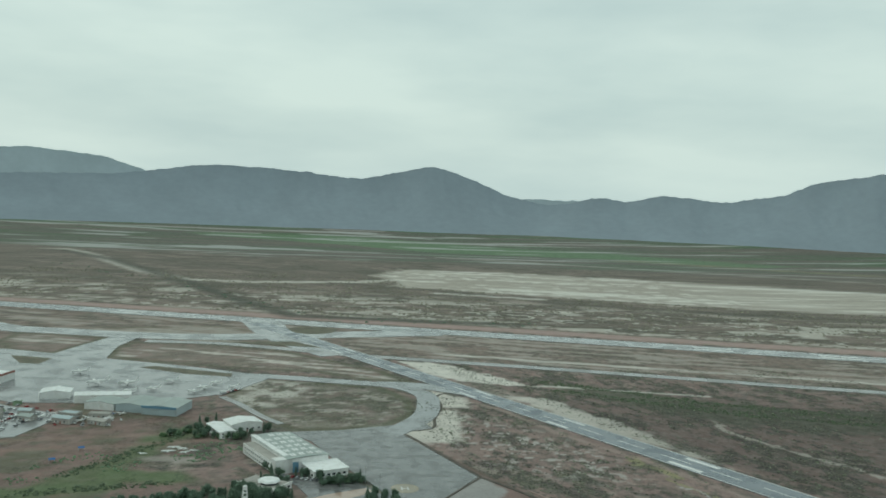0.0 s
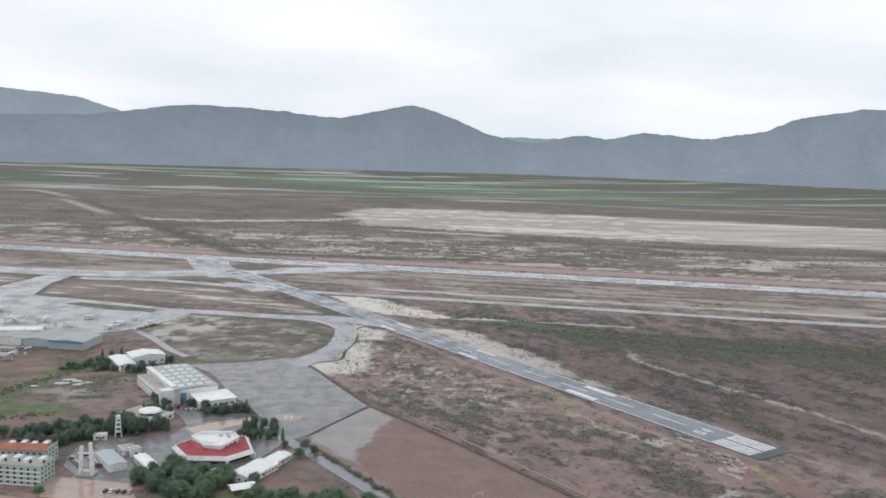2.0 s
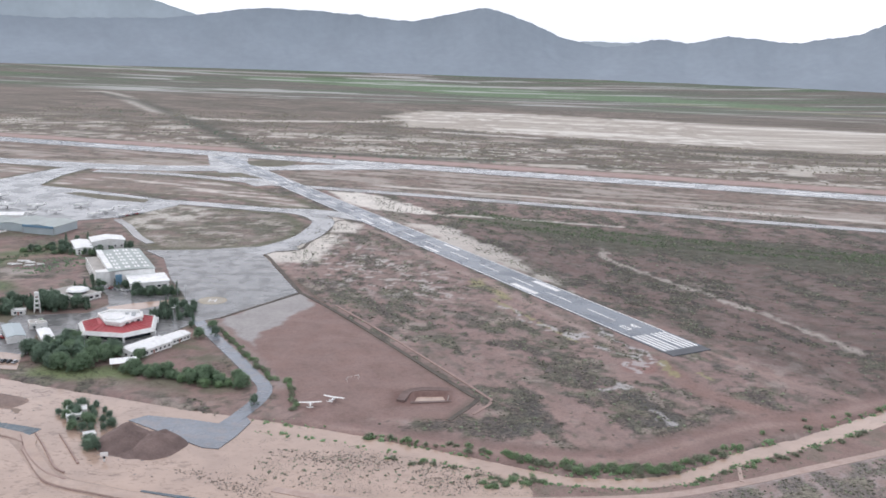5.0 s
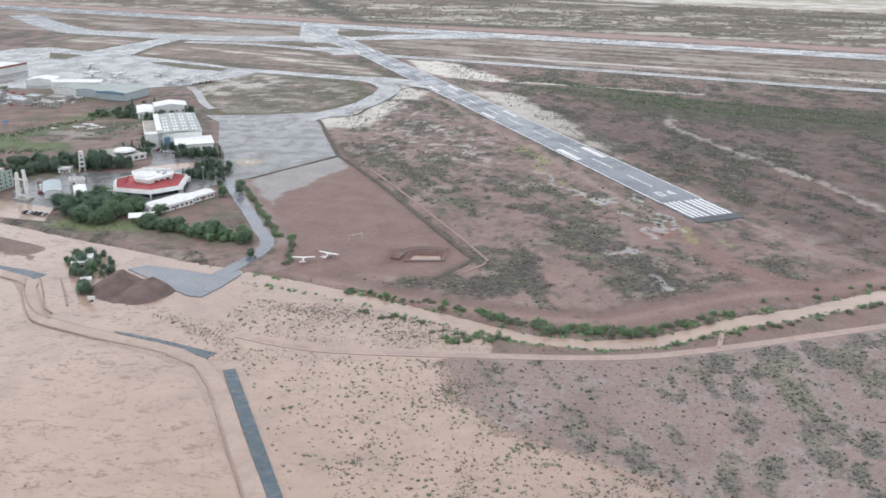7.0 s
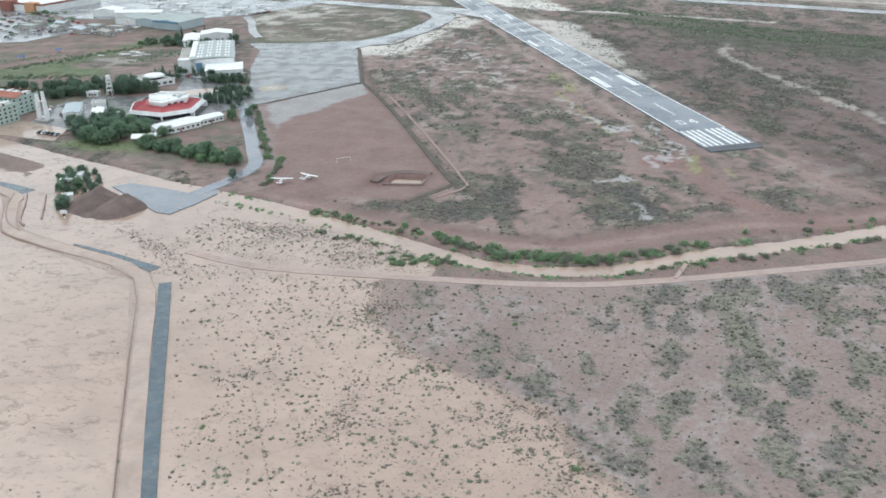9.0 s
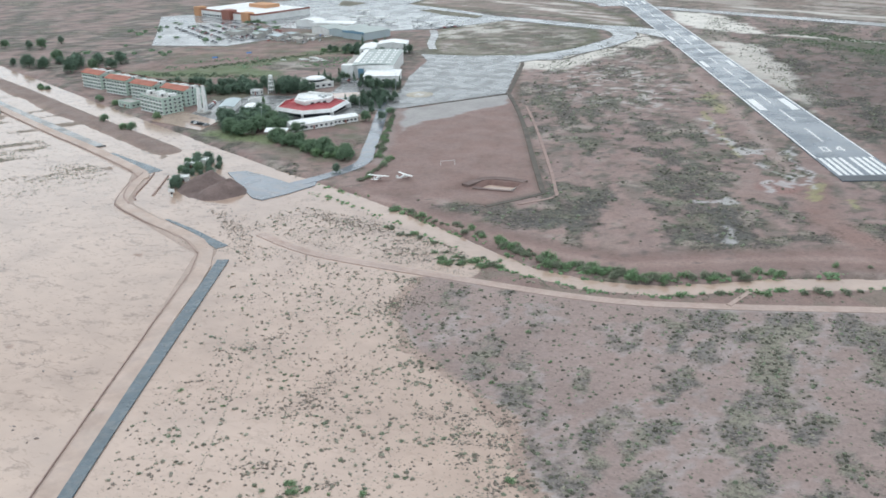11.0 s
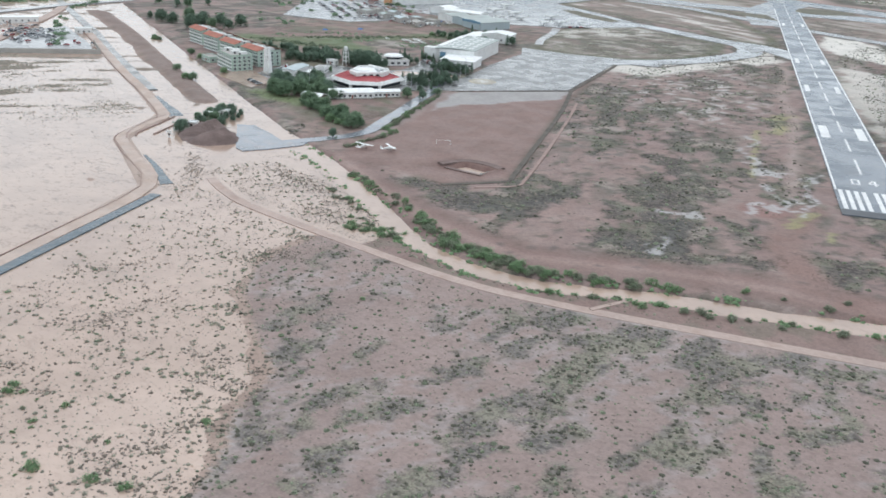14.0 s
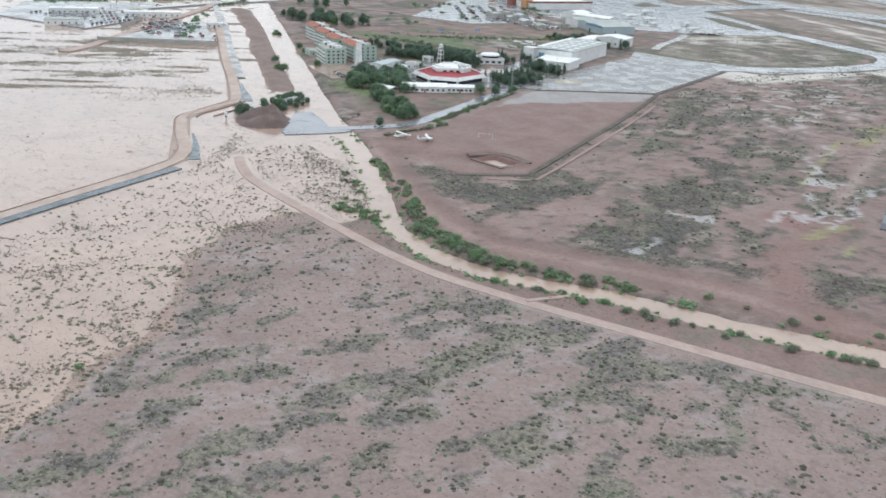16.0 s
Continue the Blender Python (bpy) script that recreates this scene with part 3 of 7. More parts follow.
def lie(x, y):
    """The height of the ground."""
    x, y = np.asarray(x, float), np.asarray(y, float)
    canal = to_line(x, y, CANAL)
    wob = (fbm(x, y, 30, 3) - 0.5) * 2
    high = np.where(canal < 0, 0, 1.0) + 0.25 * wob
    mud = in_area(x, y, MUD) + 5 * wob + 9 * (fbm(x, y, 12, 8) - 0.5)
    south = np.where(y < np.interp(x, [p[0] for p in CANAL], [p[1] for p in CANAL]), 1, 0)
    west = step(20 - x, 30) * south
    flood = np.maximum(south * step(-mud, 3) * step(to_line(x, y, DIRT_ROAD) - 2.5 + 30 * west, 3), 0)
    road_y = np.interp(x, [p[0] for p in DIRT_ROAD], [p[1] for p in DIRT_ROAD])
    flood = flood * (1 - step(y - road_y, 4) * step(x - 34 + 14 * wob, 8)) * (1 - step(x - 210, 10))
    bed = -0.40 - 0.08 * (x < np.interp(y, [60, 185, 250, 309], [60, -8, -42, -76])) + 0.62 * (fbm(x * 0.5 + y * 0.2, y, 13, 5) - 0.42) + 0.5 * (fbm(x, y, 60, 9) - 0.5)
    bed = bed + drowned_field(x, y) * (0.16 + 2.6 * np.clip(furrows(x, y) - 0.52, -0.06, 0.16))
    smear = smears(x, y)
    bed = bed + step(np.interp(y, [60, 185, 250, 309], [60, -8, -42, -76]) - 6 - x, 8) * (1.6 * np.clip(smear - 0.56, -0.05, 0.14))
    z = high * (1 - flood) + bed * flood
    z = np.where(mud > 0, np.clip(0.03 + 0.012 * mud, 0, 0.3) + 0.2 * (fbm(x, y, 16, 12) - 0.45), z) * south + z * (1 - south)
    bank = step(to_line(x, y, DIKE) * -1 + 4.6, 2) * step(500 + x, 60)
    z = np.maximum(z, bank * 0.42 - 0.6 * (1 - bank))
    levee = step(7.5 + 3 * wob - to_line(x, y, LEVEE), 3)
    z = np.maximum(z, levee * 1.4 - 0.6 * (1 - levee))
    strip = step(y - road_y, 4) * south * step(x - 36, 8)
    z = z * (1 - strip) + (0.3 + 0.1 * wob) * strip
    dirt = to_line(x, y, DIRT_ROAD)
    cut = step(5.5 - dirt, 4)
    z = z * (1 - cut) + np.minimum(z, 0.08) * cut
    ditch = step(np.interp(x, [-250, -90, -20, 40, 60, 110, 200], [8, 7, 4.2, 3.5, 3.3, 3.8, 4.6]) - canal + np.interp(x, [-60, 20], [2.4, 1.1]) * wob + 2.6 * (fbm(x, y, 5, 19, 3) - 0.5), 2.0)
    z = z * (1 - ditch) - 1.2 * ditch
    way = to_line(x, y, ROAD_ONE)
    low = step(8 - way, 4) * (y < 452)
    z = z * (1 - low) + np.minimum(z, road_level(y) - 0.15) * low
    pit = np.minimum(7.5 - abs(x + 6), 4.0 - abs(y - 434 - 0.1 * x))
    z = z + 0.9 * step(pit + 5, 2) * step(y - 433, 3) - 2.2 * step(pit, 1.5)
    return z + far_rise(x, y)


def colour_of(x, y, z):
    """The soil's colour: red earth, scrub, silt, gravel, crops, with some sky reflection and haze painted in."""
    def mix(base, col, w):
        return base * (1 - w[..., None]) + np.array(col) * w[..., None]

    n1, n2, n3 = fbm(x, y, 90, 21), fbm(x, y, 22, 33), fbm(x, y, 8, 41)
    base = np.ones(x.shape + (3,)) * np.array((0.262, 0.186, 0.168))
    base = mix(base, (0.285, 0.205, 0.182), step(fbm(*lean(x, y, 4), 16, 44) - 0.58, 0.08) * 0.7)
    dry = step(dry_patch(x, y) - 0.53, 0.03)
    base = mix(base, (0.105, 0.093, 0.082), dry * 0.9)
    u, v = lean(x, y, 5)
    streak = fbm(u, v, 9, 46)
    base = mix(base, (0.17, 0.14, 0.118), step(streak - 0.6, 0.05) * 0.65)
    base = mix(base, (0.1, 0.098, 0.075), dry * step(streak - 0.52, 0.04) * 0.85)
    base = mix(base, (0.31, 0.22, 0.195), (1 - dry) * step(fbm(u, v, 7, 48, 3) - 0.6, 0.04) * 0.6)
    base = mix(base, (0.115, 0.107, 0.085), step(fbm(x, y, 5, 49, 3) - 0.66, 0.03) * 0.7)
    base = mix(base, (0.185, 0.185, 0.125), dry * step(n3 - 0.58, 0.05) * 0.6)
    base = mix(base, (0.34, 0.28, 0.25), step(n3 * 0.5 + n2 * 0.5 - 0.64, 0.04) * 0.7)
    south = y < np.interp(x, [p[0] for p in CANAL], [p[1] for p in CANAL])
    base = mix(base, (0.262, 0.178, 0.157), step(9 - to_line(x, y, BERM) + 3 * (n2 - 0.5), 3))
    base = mix(base, (0.32, 0.228, 0.20), step(2.5 - to_line(x, y, BERM), 1.5) * 0.8)
    base = mix(base, (0.2, 0.137, 0.12), step(4 - abs(to_line(x, y, BERM) - 9), 3) * 0.6)
    base = mix(base, (0.25, 0.165, 0.143), step(7 - to_line(x, y, [(124, 500), (132, 462), (140, 444), (161, 418), (188, 412)]) + 4 * (n2 - 0.5), 3))
    base = mix(base, (0.27, 0.165, 0.145), step(11 - np.hypot(x - 112, y - 485), 2))
    base = mix(base, (0.31, 0.285, 0.15), step(growth(x, y, YELLOW_WEEDS) - 0.5 + 2.0 * (fbm(x, y, 4, 52, 3) - 0.5), 0.2) * (growth(x, y, YELLOW_WEEDS) > 0.05) * 0.8)
    pond = growth(x + 22 * (fbm(x, y, 16, 53, 3) - 0.5), y + 22 * (fbm(x, y, 16, 54, 3) - 0.5), PUDDLES)
    base = mix(base, (0.085, 0.08, 0.073), step(growth(x, y, [(105, 404, 101, 438, 8), (24, 396, 46, 400, 6), (43, 414, 45, 430, 5)]) - 0.5 + 1.6 * (fbm(x, y, 5, 58, 3) - 0.5), 0.15) * 0.75)
    # puddles coloured pale grey for the sky they mirror
    base = mix(base, (0.5, 0.48, 0.475), step(pond - 0.5 + 2.2 * (fbm(x, y, 5, 47, 4) - 0.5), 0.15) * (pond > 0.03) * 0.7)
    base = mix(base, (0.5, 0.46, 0.43), step(fbm(x, y, 6, 51, 3) - 0.62, 0.03) * step(in_area(x, y, [(-125, 750), (-60, 800), (10, 690), (20, 610), (-60, 640)]), 20) * 0.85)
    base = mix(base, (0.6, 0.54, 0.48), step(2.6 - to_line(x, y, [(155, 808), (149, 765), (164, 725), (196, 659), (219, 609), (239, 565), (256, 515)]) + 16 * (n3 - 0.5), 1.5) * 0.9)
    for belt in ([(30, 968), (64, 953), (123, 912), (183, 874), (283, 828), (414, 787), (650, 735)], [(40, 925), (75, 909), (170, 840), (261, 800), (359, 778), (600, 715)]):
        base = mix(base, (0.1, 0.112, 0.068), step(6 - to_line(x, y, belt) + 9 * (n3 - 0.5), 3) * 0.9)
    base = mix(base, (0.115, 0.12, 0.082), step(in_area(x, y, [(20, 975), (70, 885), (150, 800), (300, 735), (640, 660), (720, 760), (414, 805), (183, 890), (64, 962)]) + 50 * (n2 - 0.5) + 24 * (n3 - 0.5), 10) * 0.8)
    base = mix(base, (0.33, 0.24, 0.21), step(2.4 - to_line(x, y, [(157, 520), (190, 466), (216, 440)]) + 3 * (n3 - 0.5), 1.5) * 0.8)
    base = mix(base, (0.35, 0.27, 0.24), step(3 - to_line(x, y, [(-66, 876), (-36, 829), (-3, 745), (42, 669), (70, 605), (112, 512)]) + 5 * (n3 - 0.5), 2) * 0.8)
    east = step(RUNWAY_WAY.y * (x - RUNWAY_END.x) - RUNWAY_WAY.x * (y - RUNWAY_END.y) - 26, 10) * step(y - 455 + 0.3 * (x - 200), 30) * step(900 - y, 80)
    base = base * (1 - 0.36 * east[..., None])
    mud = step(in_area(x, y, MUD) - 1, 3)
    base = mix(base, (0.3, 0.226, 0.204), mud)
    base = mix(base, (0.33, 0.255, 0.23), mud * step(n1 - 0.55, 0.1) * 0.6)
    wetp = mud_patch(x, y)
    # pale bands at patch edges: sky reflection painted onto wet mud
    base = mix(base, (0.365, 0.33, 0.322), mud * step(0.022 - abs(wetp - 0.485), 0.015) * step(n2 - 0.49, 0.06) * 0.5)
    base = mix(base, (0.225, 0.195, 0.176), mud * step(wetp - 0.522, 0.025) * 0.85)
    base = mix(base, (0.165, 0.15, 0.138), mud * step(wetp - 0.55, 0.03) * 0.85)
    base = mix(base, (0.25, 0.235, 0.175), mud * step(wetp - 0.53, 0.03) * step(n3 - 0.55, 0.05) * 0.7)
    rim = step(1.6 - abs(in_area(x, y, MUD) - 1.5) + 5 * (n3 - 0.5), 1.2) * step(n2 - 0.46, 0.05)
    base = mix(base, (0.42, 0.38, 0.36), rim * 0.7)
    road_y = np.interp(x, [p[0] for p in DIRT_ROAD], [p[1] for p in DIRT_ROAD])
    silt = (south & (in_area(x, y, MUD) < 2) & ~((y > road_y) & (x > 34))).astype(float)
    base = mix(base, (0.40, 0.295, 0.245), silt)
    base = mix(base, (0.335, 0.25, 0.207), silt * step(z - 0.05, 0.2) * 0.6)
    base = mix(base, (0.2, 0.165, 0.13), silt * drowned_field(x, y) * step(furrows(x, y) - 0.54, 0.04) * 0.85)
    base = mix(base, (0.2, 0.165, 0.13), silt * step(1 - np.hypot((x + 228) / 19, (y - 372) / 12) + 1.2 * (n3 - 0.5), 0.2) * 0.8)
    strip = (south & (y > road_y) & (x > 30)).astype(float)
    base = mix(base, (0.262, 0.182, 0.16), strip * 0.9)
    base = mix(base, (0.19, 0.165, 0.13), strip * step(n3 - 0.56, 0.05) * 0.6)
    base = mix(base, (0.43, 0.335, 0.285), step(6 - to_line(x, y, DIKE), 2) * south)
    levee = step(8.5 + 5 * (n2 - 0.5) - to_line(x, y, LEVEE), 4)
    base = mix(base, (0.225, 0.165, 0.143), levee)
    pitch = in_area(x, y, PITCH)
    base = mix(base, (0.25, 0.168, 0.148), step(pitch, 3) * 0.92)
    base = mix(base, (0.35, 0.31, 0.295), step(pitch, 3) * step(6 + 10 * (n2 - 0.5) - to_line(x, y, PITCH[7:10]), 5) * 0.7)
    base = mix(base, (0.16, 0.115, 0.095), step(2.2 - to_line(x, y, PITCH[:4] + [(2, 405)]), 1.5) * 0.8)
    base = mix(base, (0.175, 0.105, 0.09), step(np.minimum(16 - abs(x + 10), 11 - abs(y - 434 - 0.1 * x)) + 4 * (n3 - 0.5), 2.5) * 0.85)
    base = mix(base, (0.36, 0.34, 0.33), step(in_area(x, y, GRAVEL) + 12 * (n2 - 0.5) + 6 * (n3 - 0.5), 1.5))
    town = step(in_area(x, y, TOWN), 8)
    base = mix(base, (0.22, 0.145, 0.125), town * 0.6)
    base = mix(base, (0.125, 0.13, 0.085), town * step(n2 * 0.6 + n3 * 0.4 - 0.53, 0.04) * 0.75)
    base = mix(base, (0.15, 0.2, 0.085), step(9 - to_line(x, y, [(-206, 462), (-190, 458), (-165, 462)]) + 6 * (n3 - 0.5), 3) * 0.75)
    base = mix(base, (0.10, 0.15, 0.06), step(9 - to_line(x, y, [(-176, 560), (-158, 560)]), 3) * 0.7)
    base = mix(base, (0.12, 0.15, 0.075), step(13 - to_line(x, y, [(-385, 600), (-360, 640), (-339, 685), (-333, 725), (-309, 752)]) + 16 * (n2 - 0.5), 5) * 0.9)
    base = mix(base, (0.12, 0.16, 0.075), step(13 - to_line(x, y, [(-410, 590), (-350, 606), (-344, 630), (-306, 623)]) + 14 * (n2 - 0.5), 5) * 0.9)
    base = mix(base, (0.36, 0.32, 0.29), step(7 - to_line(x, y, [(-328, 672), (-300, 668)]) + 10 * (n3 - 0.5), 3) * 0.8)
    base = mix(base, (0.29, 0.20, 0.17), step(5 - abs(to_line(x, y, [(-460, 700), (-360, 720), (-300, 735)]) - 14), 3) * 0.6)
    # islands of rough ground between the taxiways: olive rims, pale streaks
    for k, isle in enumerate(ISLANDS):
        d = in_area(x, y, isle)
        on = step(d, 4)
        base = mix(base, (0.205, 0.162, 0.138) if k == 0 else (0.25, 0.185, 0.16), on * 0.85)
        base = mix(base, (0.15, 0.14, 0.105), on * step(n2 * 0.5 + n3 * 0.5 - (0.49 if k == 0 else 0.54), 0.05) * 0.75)
        base = mix(base, (0.36, 0.295, 0.26), step(d - 16 + 14 * (n2 - 0.5), 8) * (0 if k == 0 else 0.3))
        base = mix(base, (0.62, 0.57, 0.52), on * step(d - 12, 6) * step(fbm((x - 0.3 * y) / 7, y + 0.31 * x, 11, 64 + k, 3) - 0.57, 0.05) * (0.2 if k == 0 else 0.9))
        base = mix(base, (0.11, 0.112, 0.08), on * step(fbm(x / 1.4, y, 13, 68 + k, 4) - 0.56, 0.05) * (0.8 if k == 0 else 0.3))
        base = mix(base, (0.44, 0.4, 0.36), on * step(fbm(x / 1.4, y, 8, 71 + k, 3) - 0.66, 0.03) * (0.8 if k == 0 else 0))
        base = mix(base, (0.125, 0.13, 0.08), step(5 - abs(d - 4), 3) * 0.75)
        base = mix(base, (0.56, 0.53, 0.48), on * step(fbm(x, y, 14, 63) - 0.47, 0.05) * step(np.maximum(in_area(x, y, [(-284, 917), (-273, 961), (-226, 947), (-232, 891), (-257, 877)]), in_area(x, y, [(-295, 885), (-269, 885), (-256, 845), (-283, 840)])) + 6, 8) * (0.9 if k == 0 else 0))
    # pale sand beside the runway and between taxiways
    side = RUNWAY_WAY.x * (y - RUNWAY_END.y) - RUNWAY_WAY.y * (x - RUNWAY_END.x)
    along = RUNWAY_WAY.x * (x - RUNWAY_END.x) + RUNWAY_WAY.y * (y - RUNWAY_END.y)
    sand = step(16 - abs(side + 26 + 12 * (n1 - 0.5)), 6) * step(along - 190 + 60 * (n2 - 0.5), 40) * step(470 - along, 40)
    base = mix(base, (0.45, 0.4, 0.35), sand * 0.4)
    for patch in ([(-142, 730), (-115, 818), (-84, 830), (-80, 785), (-101, 717), (-128, 712)], [(-107, 907), (-94, 921), (-65, 888), (-67, 842), (-82, 846), (-103, 854)]):
        base = mix(base, (0.68, 0.64, 0.58), step(in_area(x, y, patch) + 20 * (n3 - 0.45) + 10 * (n2 - 0.5), 4) * 0.85)
    for patch in ([(-108, 1083), (-75, 1090), (19, 948), (68, 947), (-28, 955), (-88, 1011)], [(-20, 897), (19, 889), (63, 785), (89, 682), (106, 643), (47, 751)]):
        base = mix(base, (0.72, 0.68, 0.62), step(in_area(x, y, patch) + 1 + 24 * (n2 - 0.5) + 10 * (n3 - 0.5), 3) * np.interp(y, [640, 800, 900, 940], [0.3, 0.55, 0.7, 0.95]))
    base = mix(base, (0.62, 0.59, 0.54), step(3 - to_line(x, y, [(32, 950), (196, 908)]), 2) * 0.9)
    # between the runways
    mid = step(1 - abs((y + 0.31 * x - 1210) / 120), 0.1) * step(1 - abs(x / 900), 0.1)
    base = mix(base, (0.215, 0.175, 0.14), mid * 0.5)
    base = mix(base, (0.42, 0.37, 0.33), mid * step(fbm(x / 4 + y / 14, y + 0.31 * x, 14, 64) - 0.55, 0.05) * 0.75)
    line = y + 0.31 * x
    base = mix(base, (0.40, 0.29, 0.26), step(24 + 14 * (n2 - 0.5) - abs(line - 1400), 8) * step(1200 - abs(x), 50))
    base = mix(base, (0.6, 0.56, 0.51), step(6 - abs(line - 1125 - 14 * (n2 - 0.5)), 3) * step(x + 60, 20) * step(900 - x, 50) * step(n1 - 0.3, 0.2))
    # behind the main runway: scrub with pale clearings, a sandy wash, then crops
    back = step(line - 1430, 15)
    # scrub colour lifted to stand for haze over the far plain
    base = mix(base, (0.172, 0.145, 0.115), back * 0.85)
    base = mix(base, (0.25, 0.2, 0.17), back * step(fbm(x / 2, y + 0.3 * x, 50, 74) - 0.55, 0.06) * 0.8)
    base = mix(base, (0.095, 0.09, 0.065), back * step(fbm(x / 2.5, y + 0.3 * x, 36, 73) - 0.58, 0.05) * 0.7)
    base = mix(base, (0.56, 0.52, 0.46), back * step(fbm(x * 0.5, y, 40, 77) - 0.66 + 0.0003 * np.clip(line - 1450, 0, 600), 0.05) * 0.75 * step(1800 - line, 100))
    base = mix(base, (0.5, 0.455, 0.4), step(16 - abs(line - 1452), 6) * step(n3 * 0.5 + n2 * 0.5 - 0.5, 0.04) * step(1200 - abs(x), 50) * 0.8)
    base = mix(base, (0.6, 0.57, 0.51), back * step(fbm(x / 1.7, y, 11, 83, 2) - 0.73, 0.03) * step(1760 - line, 60) * 0.85)
    wash = in_area(x, y, [(-62, 2320), (-20, 2040), (300, 1885), (620, 1760), (960, 1690), (1500, 1500), (2300, 1220), (2500, 1500), (1700, 1930), (1263, 2190), (759, 2370), (332, 2540), (27, 2540)])
    base = mix(base, (0.53, 0.485, 0.42), step(wash + 110 * (n1 - 0.5) + 70 * (n2 - 0.5), 22) * 0.88)
    base = mix(base, (0.4, 0.35, 0.3), step(wash - 15, 30) * step(fbm(x / 4, y + 0.3 * x, 30, 78) - 0.47, 0.07) * 0.85)
    base = mix(base, (0.74, 0.71, 0.65), step(wash - 5, 10) * step(fbm(x / 8, y + 0.3 * x, 22, 79) - 0.6, 0.05) * 0.8)
    base = mix(base, (0.6, 0.56, 0.5), step(20 - to_line(x, y, [(-1000, 3000), (-879, 2794), (-635, 2262), (-503, 2076), (-355, 2060), (-116, 2130), (-40, 2200)]) + 26 * (n2 - 0.5), 10) * 0.9)
    base = mix(base, (0.66, 0.63, 0.58), step(11 - to_line(x, y, [(29, 1915), (242, 1837)]) + 10 * (n2 - 0.5), 6) * 0.9)
    base = mix(base, (0.46, 0.42, 0.38), step(7 - to_line(x, y, [(116, 1614), (178, 1600)]), 4) * 0.9)
    base = mix(base, (0.42, 0.38, 0.34), step(4 - to_line(x, y, [(188, 1470), (176, 1530), (200, 1560)]), 3) * 0.9)
    dark = step(22 - to_line(x, y, [(-1000, 2950), (-773, 2598), (-494, 2011), (-324, 1631), (-251, 1490), (100, 1440)]), 14)
    base = mix(base, (0.075, 0.075, 0.055), dark * 0.85)
    base = mix(base, (0.09, 0.085, 0.065), step(24 - to_line(x, y, [(250, 1780), (620, 1640), (1000, 1560), (1600, 1350)]) + 30 * (n2 - 0.5), 14) * 0.7)
    r = np.hypot(x + 150, y)
    crops = step(line - 2900 - 0.1 * x + 300 * (n1 - 0.5), 80)
    base = mix(base, (0.135, 0.135, 0.11), crops)
    long = fbm(x / 9, y, 55, 88, 3)
    base = mix(base, (0.20, 0.165, 0.14), crops * step(long - 0.55, 0.05) * 0.7)
    base = mix(base, (0.12, 0.16, 0.10), crops * step(0.42 - long, 0.05) * 0.8)
    strip = in_area(x, y, [(-760, 3880), (-200, 4020), (340, 3760), (950, 3500), (1500, 3150), (1300, 3080), (850, 3300), (229, 3390), (-135, 3620), (-600, 3800)])
    # crop green lightened with some distance haze in it
    base = mix(base, (0.15, 0.23, 0.125), step(strip + 50 * (fbm(x / 6, y, 60, 91) - 0.5), 20) * 0.95)
    base = mix(base, (0.11, 0.16, 0.09), crops * step(fbm(x / 8, y, 70, 93, 2) - 0.62, 0.03) * step(r - 3700, 100))
    base = mix(base, (0.26, 0.24, 0.15), step(30 - to_line(x, y, [(900, 3260), (1350, 2990), (1700, 2800)]), 15) * 0.8)
    base = mix(base, (0.46, 0.46, 0.44), crops * step(fbm(x / 12, y, 40, 97, 2) - 0.70, 0.02) * 0.8)
    base = mix(base, (0.5, 0.5, 0.48), step(16 - to_line(x, y, [(-1500, 3950), (-900, 4060), (-150, 4110), (250, 3950)]) , 10) * 0.75)
    base = mix(base, (0.42, 0.40, 0.36), step(18 - to_line(x, y, [(200, 3150), (700, 2900), (1500, 2500)]) + 40 * (n2 - 0.5), 12) * 0.7)
    grown = np.maximum(dry * ~south * (pitch < 0) * (to_line(x, y, BERM) > 10), mud * step(wetp - 0.505, 0.05)) * step(1400 - line, 30)
    return np.concatenate([base, (np.clip(grown + back * 0.7, 0, 1) * step(0.26 - base[..., 0], 0.06))[..., None]], -1)


def lines(*spans):
    """Grid lines from spans of (from, to, spacing)."""
    out = [np.arange(a, b, s) for a, b, s in spans]
    return np.concatenate(out + [[spans[-1][1]]])


gx = lines((-4950, -1000, 110), (-1000, -520, 10), (-520, -270, 3.5), (-270, -130, 2.5), (-130, 240, 1.4), (240, 700, 5), (700, 4950, 110))
gy = lines((-2500, 0, 160), (0, 150, 10), (150, 560, 1.4), (560, 700, 2.5), (700, 1100, 4.5), (1100, 1500, 5.5), (1500, 1800, 9), (1800, 4950, 22))
GX, GY = np.meshgrid(gx, gy)
GZ = lie(GX, GY)
ground_me = bpy.data.meshes.new("ground")
nx, ny = len(gx), len(gy)
ids = np.arange(nx * ny).reshape(ny, nx)
quads = np.stack([ids[:-1, :-1], ids[:-1, 1:], ids[1:, 1:], ids[1:, :-1]], -1).reshape(-1, 4)
ground_me.vertices.add(nx * ny)
ground_me.vertices.foreach_set("co", np.stack([GX, GY, GZ], -1).ravel())
ground_me.loops.add(len(quads) * 4)
ground_me.loops.foreach_set("vertex_index", quads.ravel())
ground_me.polygons.add(len(quads))
ground_me.polygons.foreach_set("loop_start", np.arange(0, len(quads) * 4, 4))
ground_me.update()
ground_me.validate()
soil = ground_me.color_attributes.new("soil", "FLOAT_COLOR", "POINT")
soil.data.foreach_set("color", colour_of(GX, GY, GZ).ravel())
ground_me.shade_smooth()
ground_me.materials.append(M["soil"])
ground = tagged(new("ground", ground_me), "red-brown desert ground with scrub, mud and flooded silt", "ground", kind="structure")


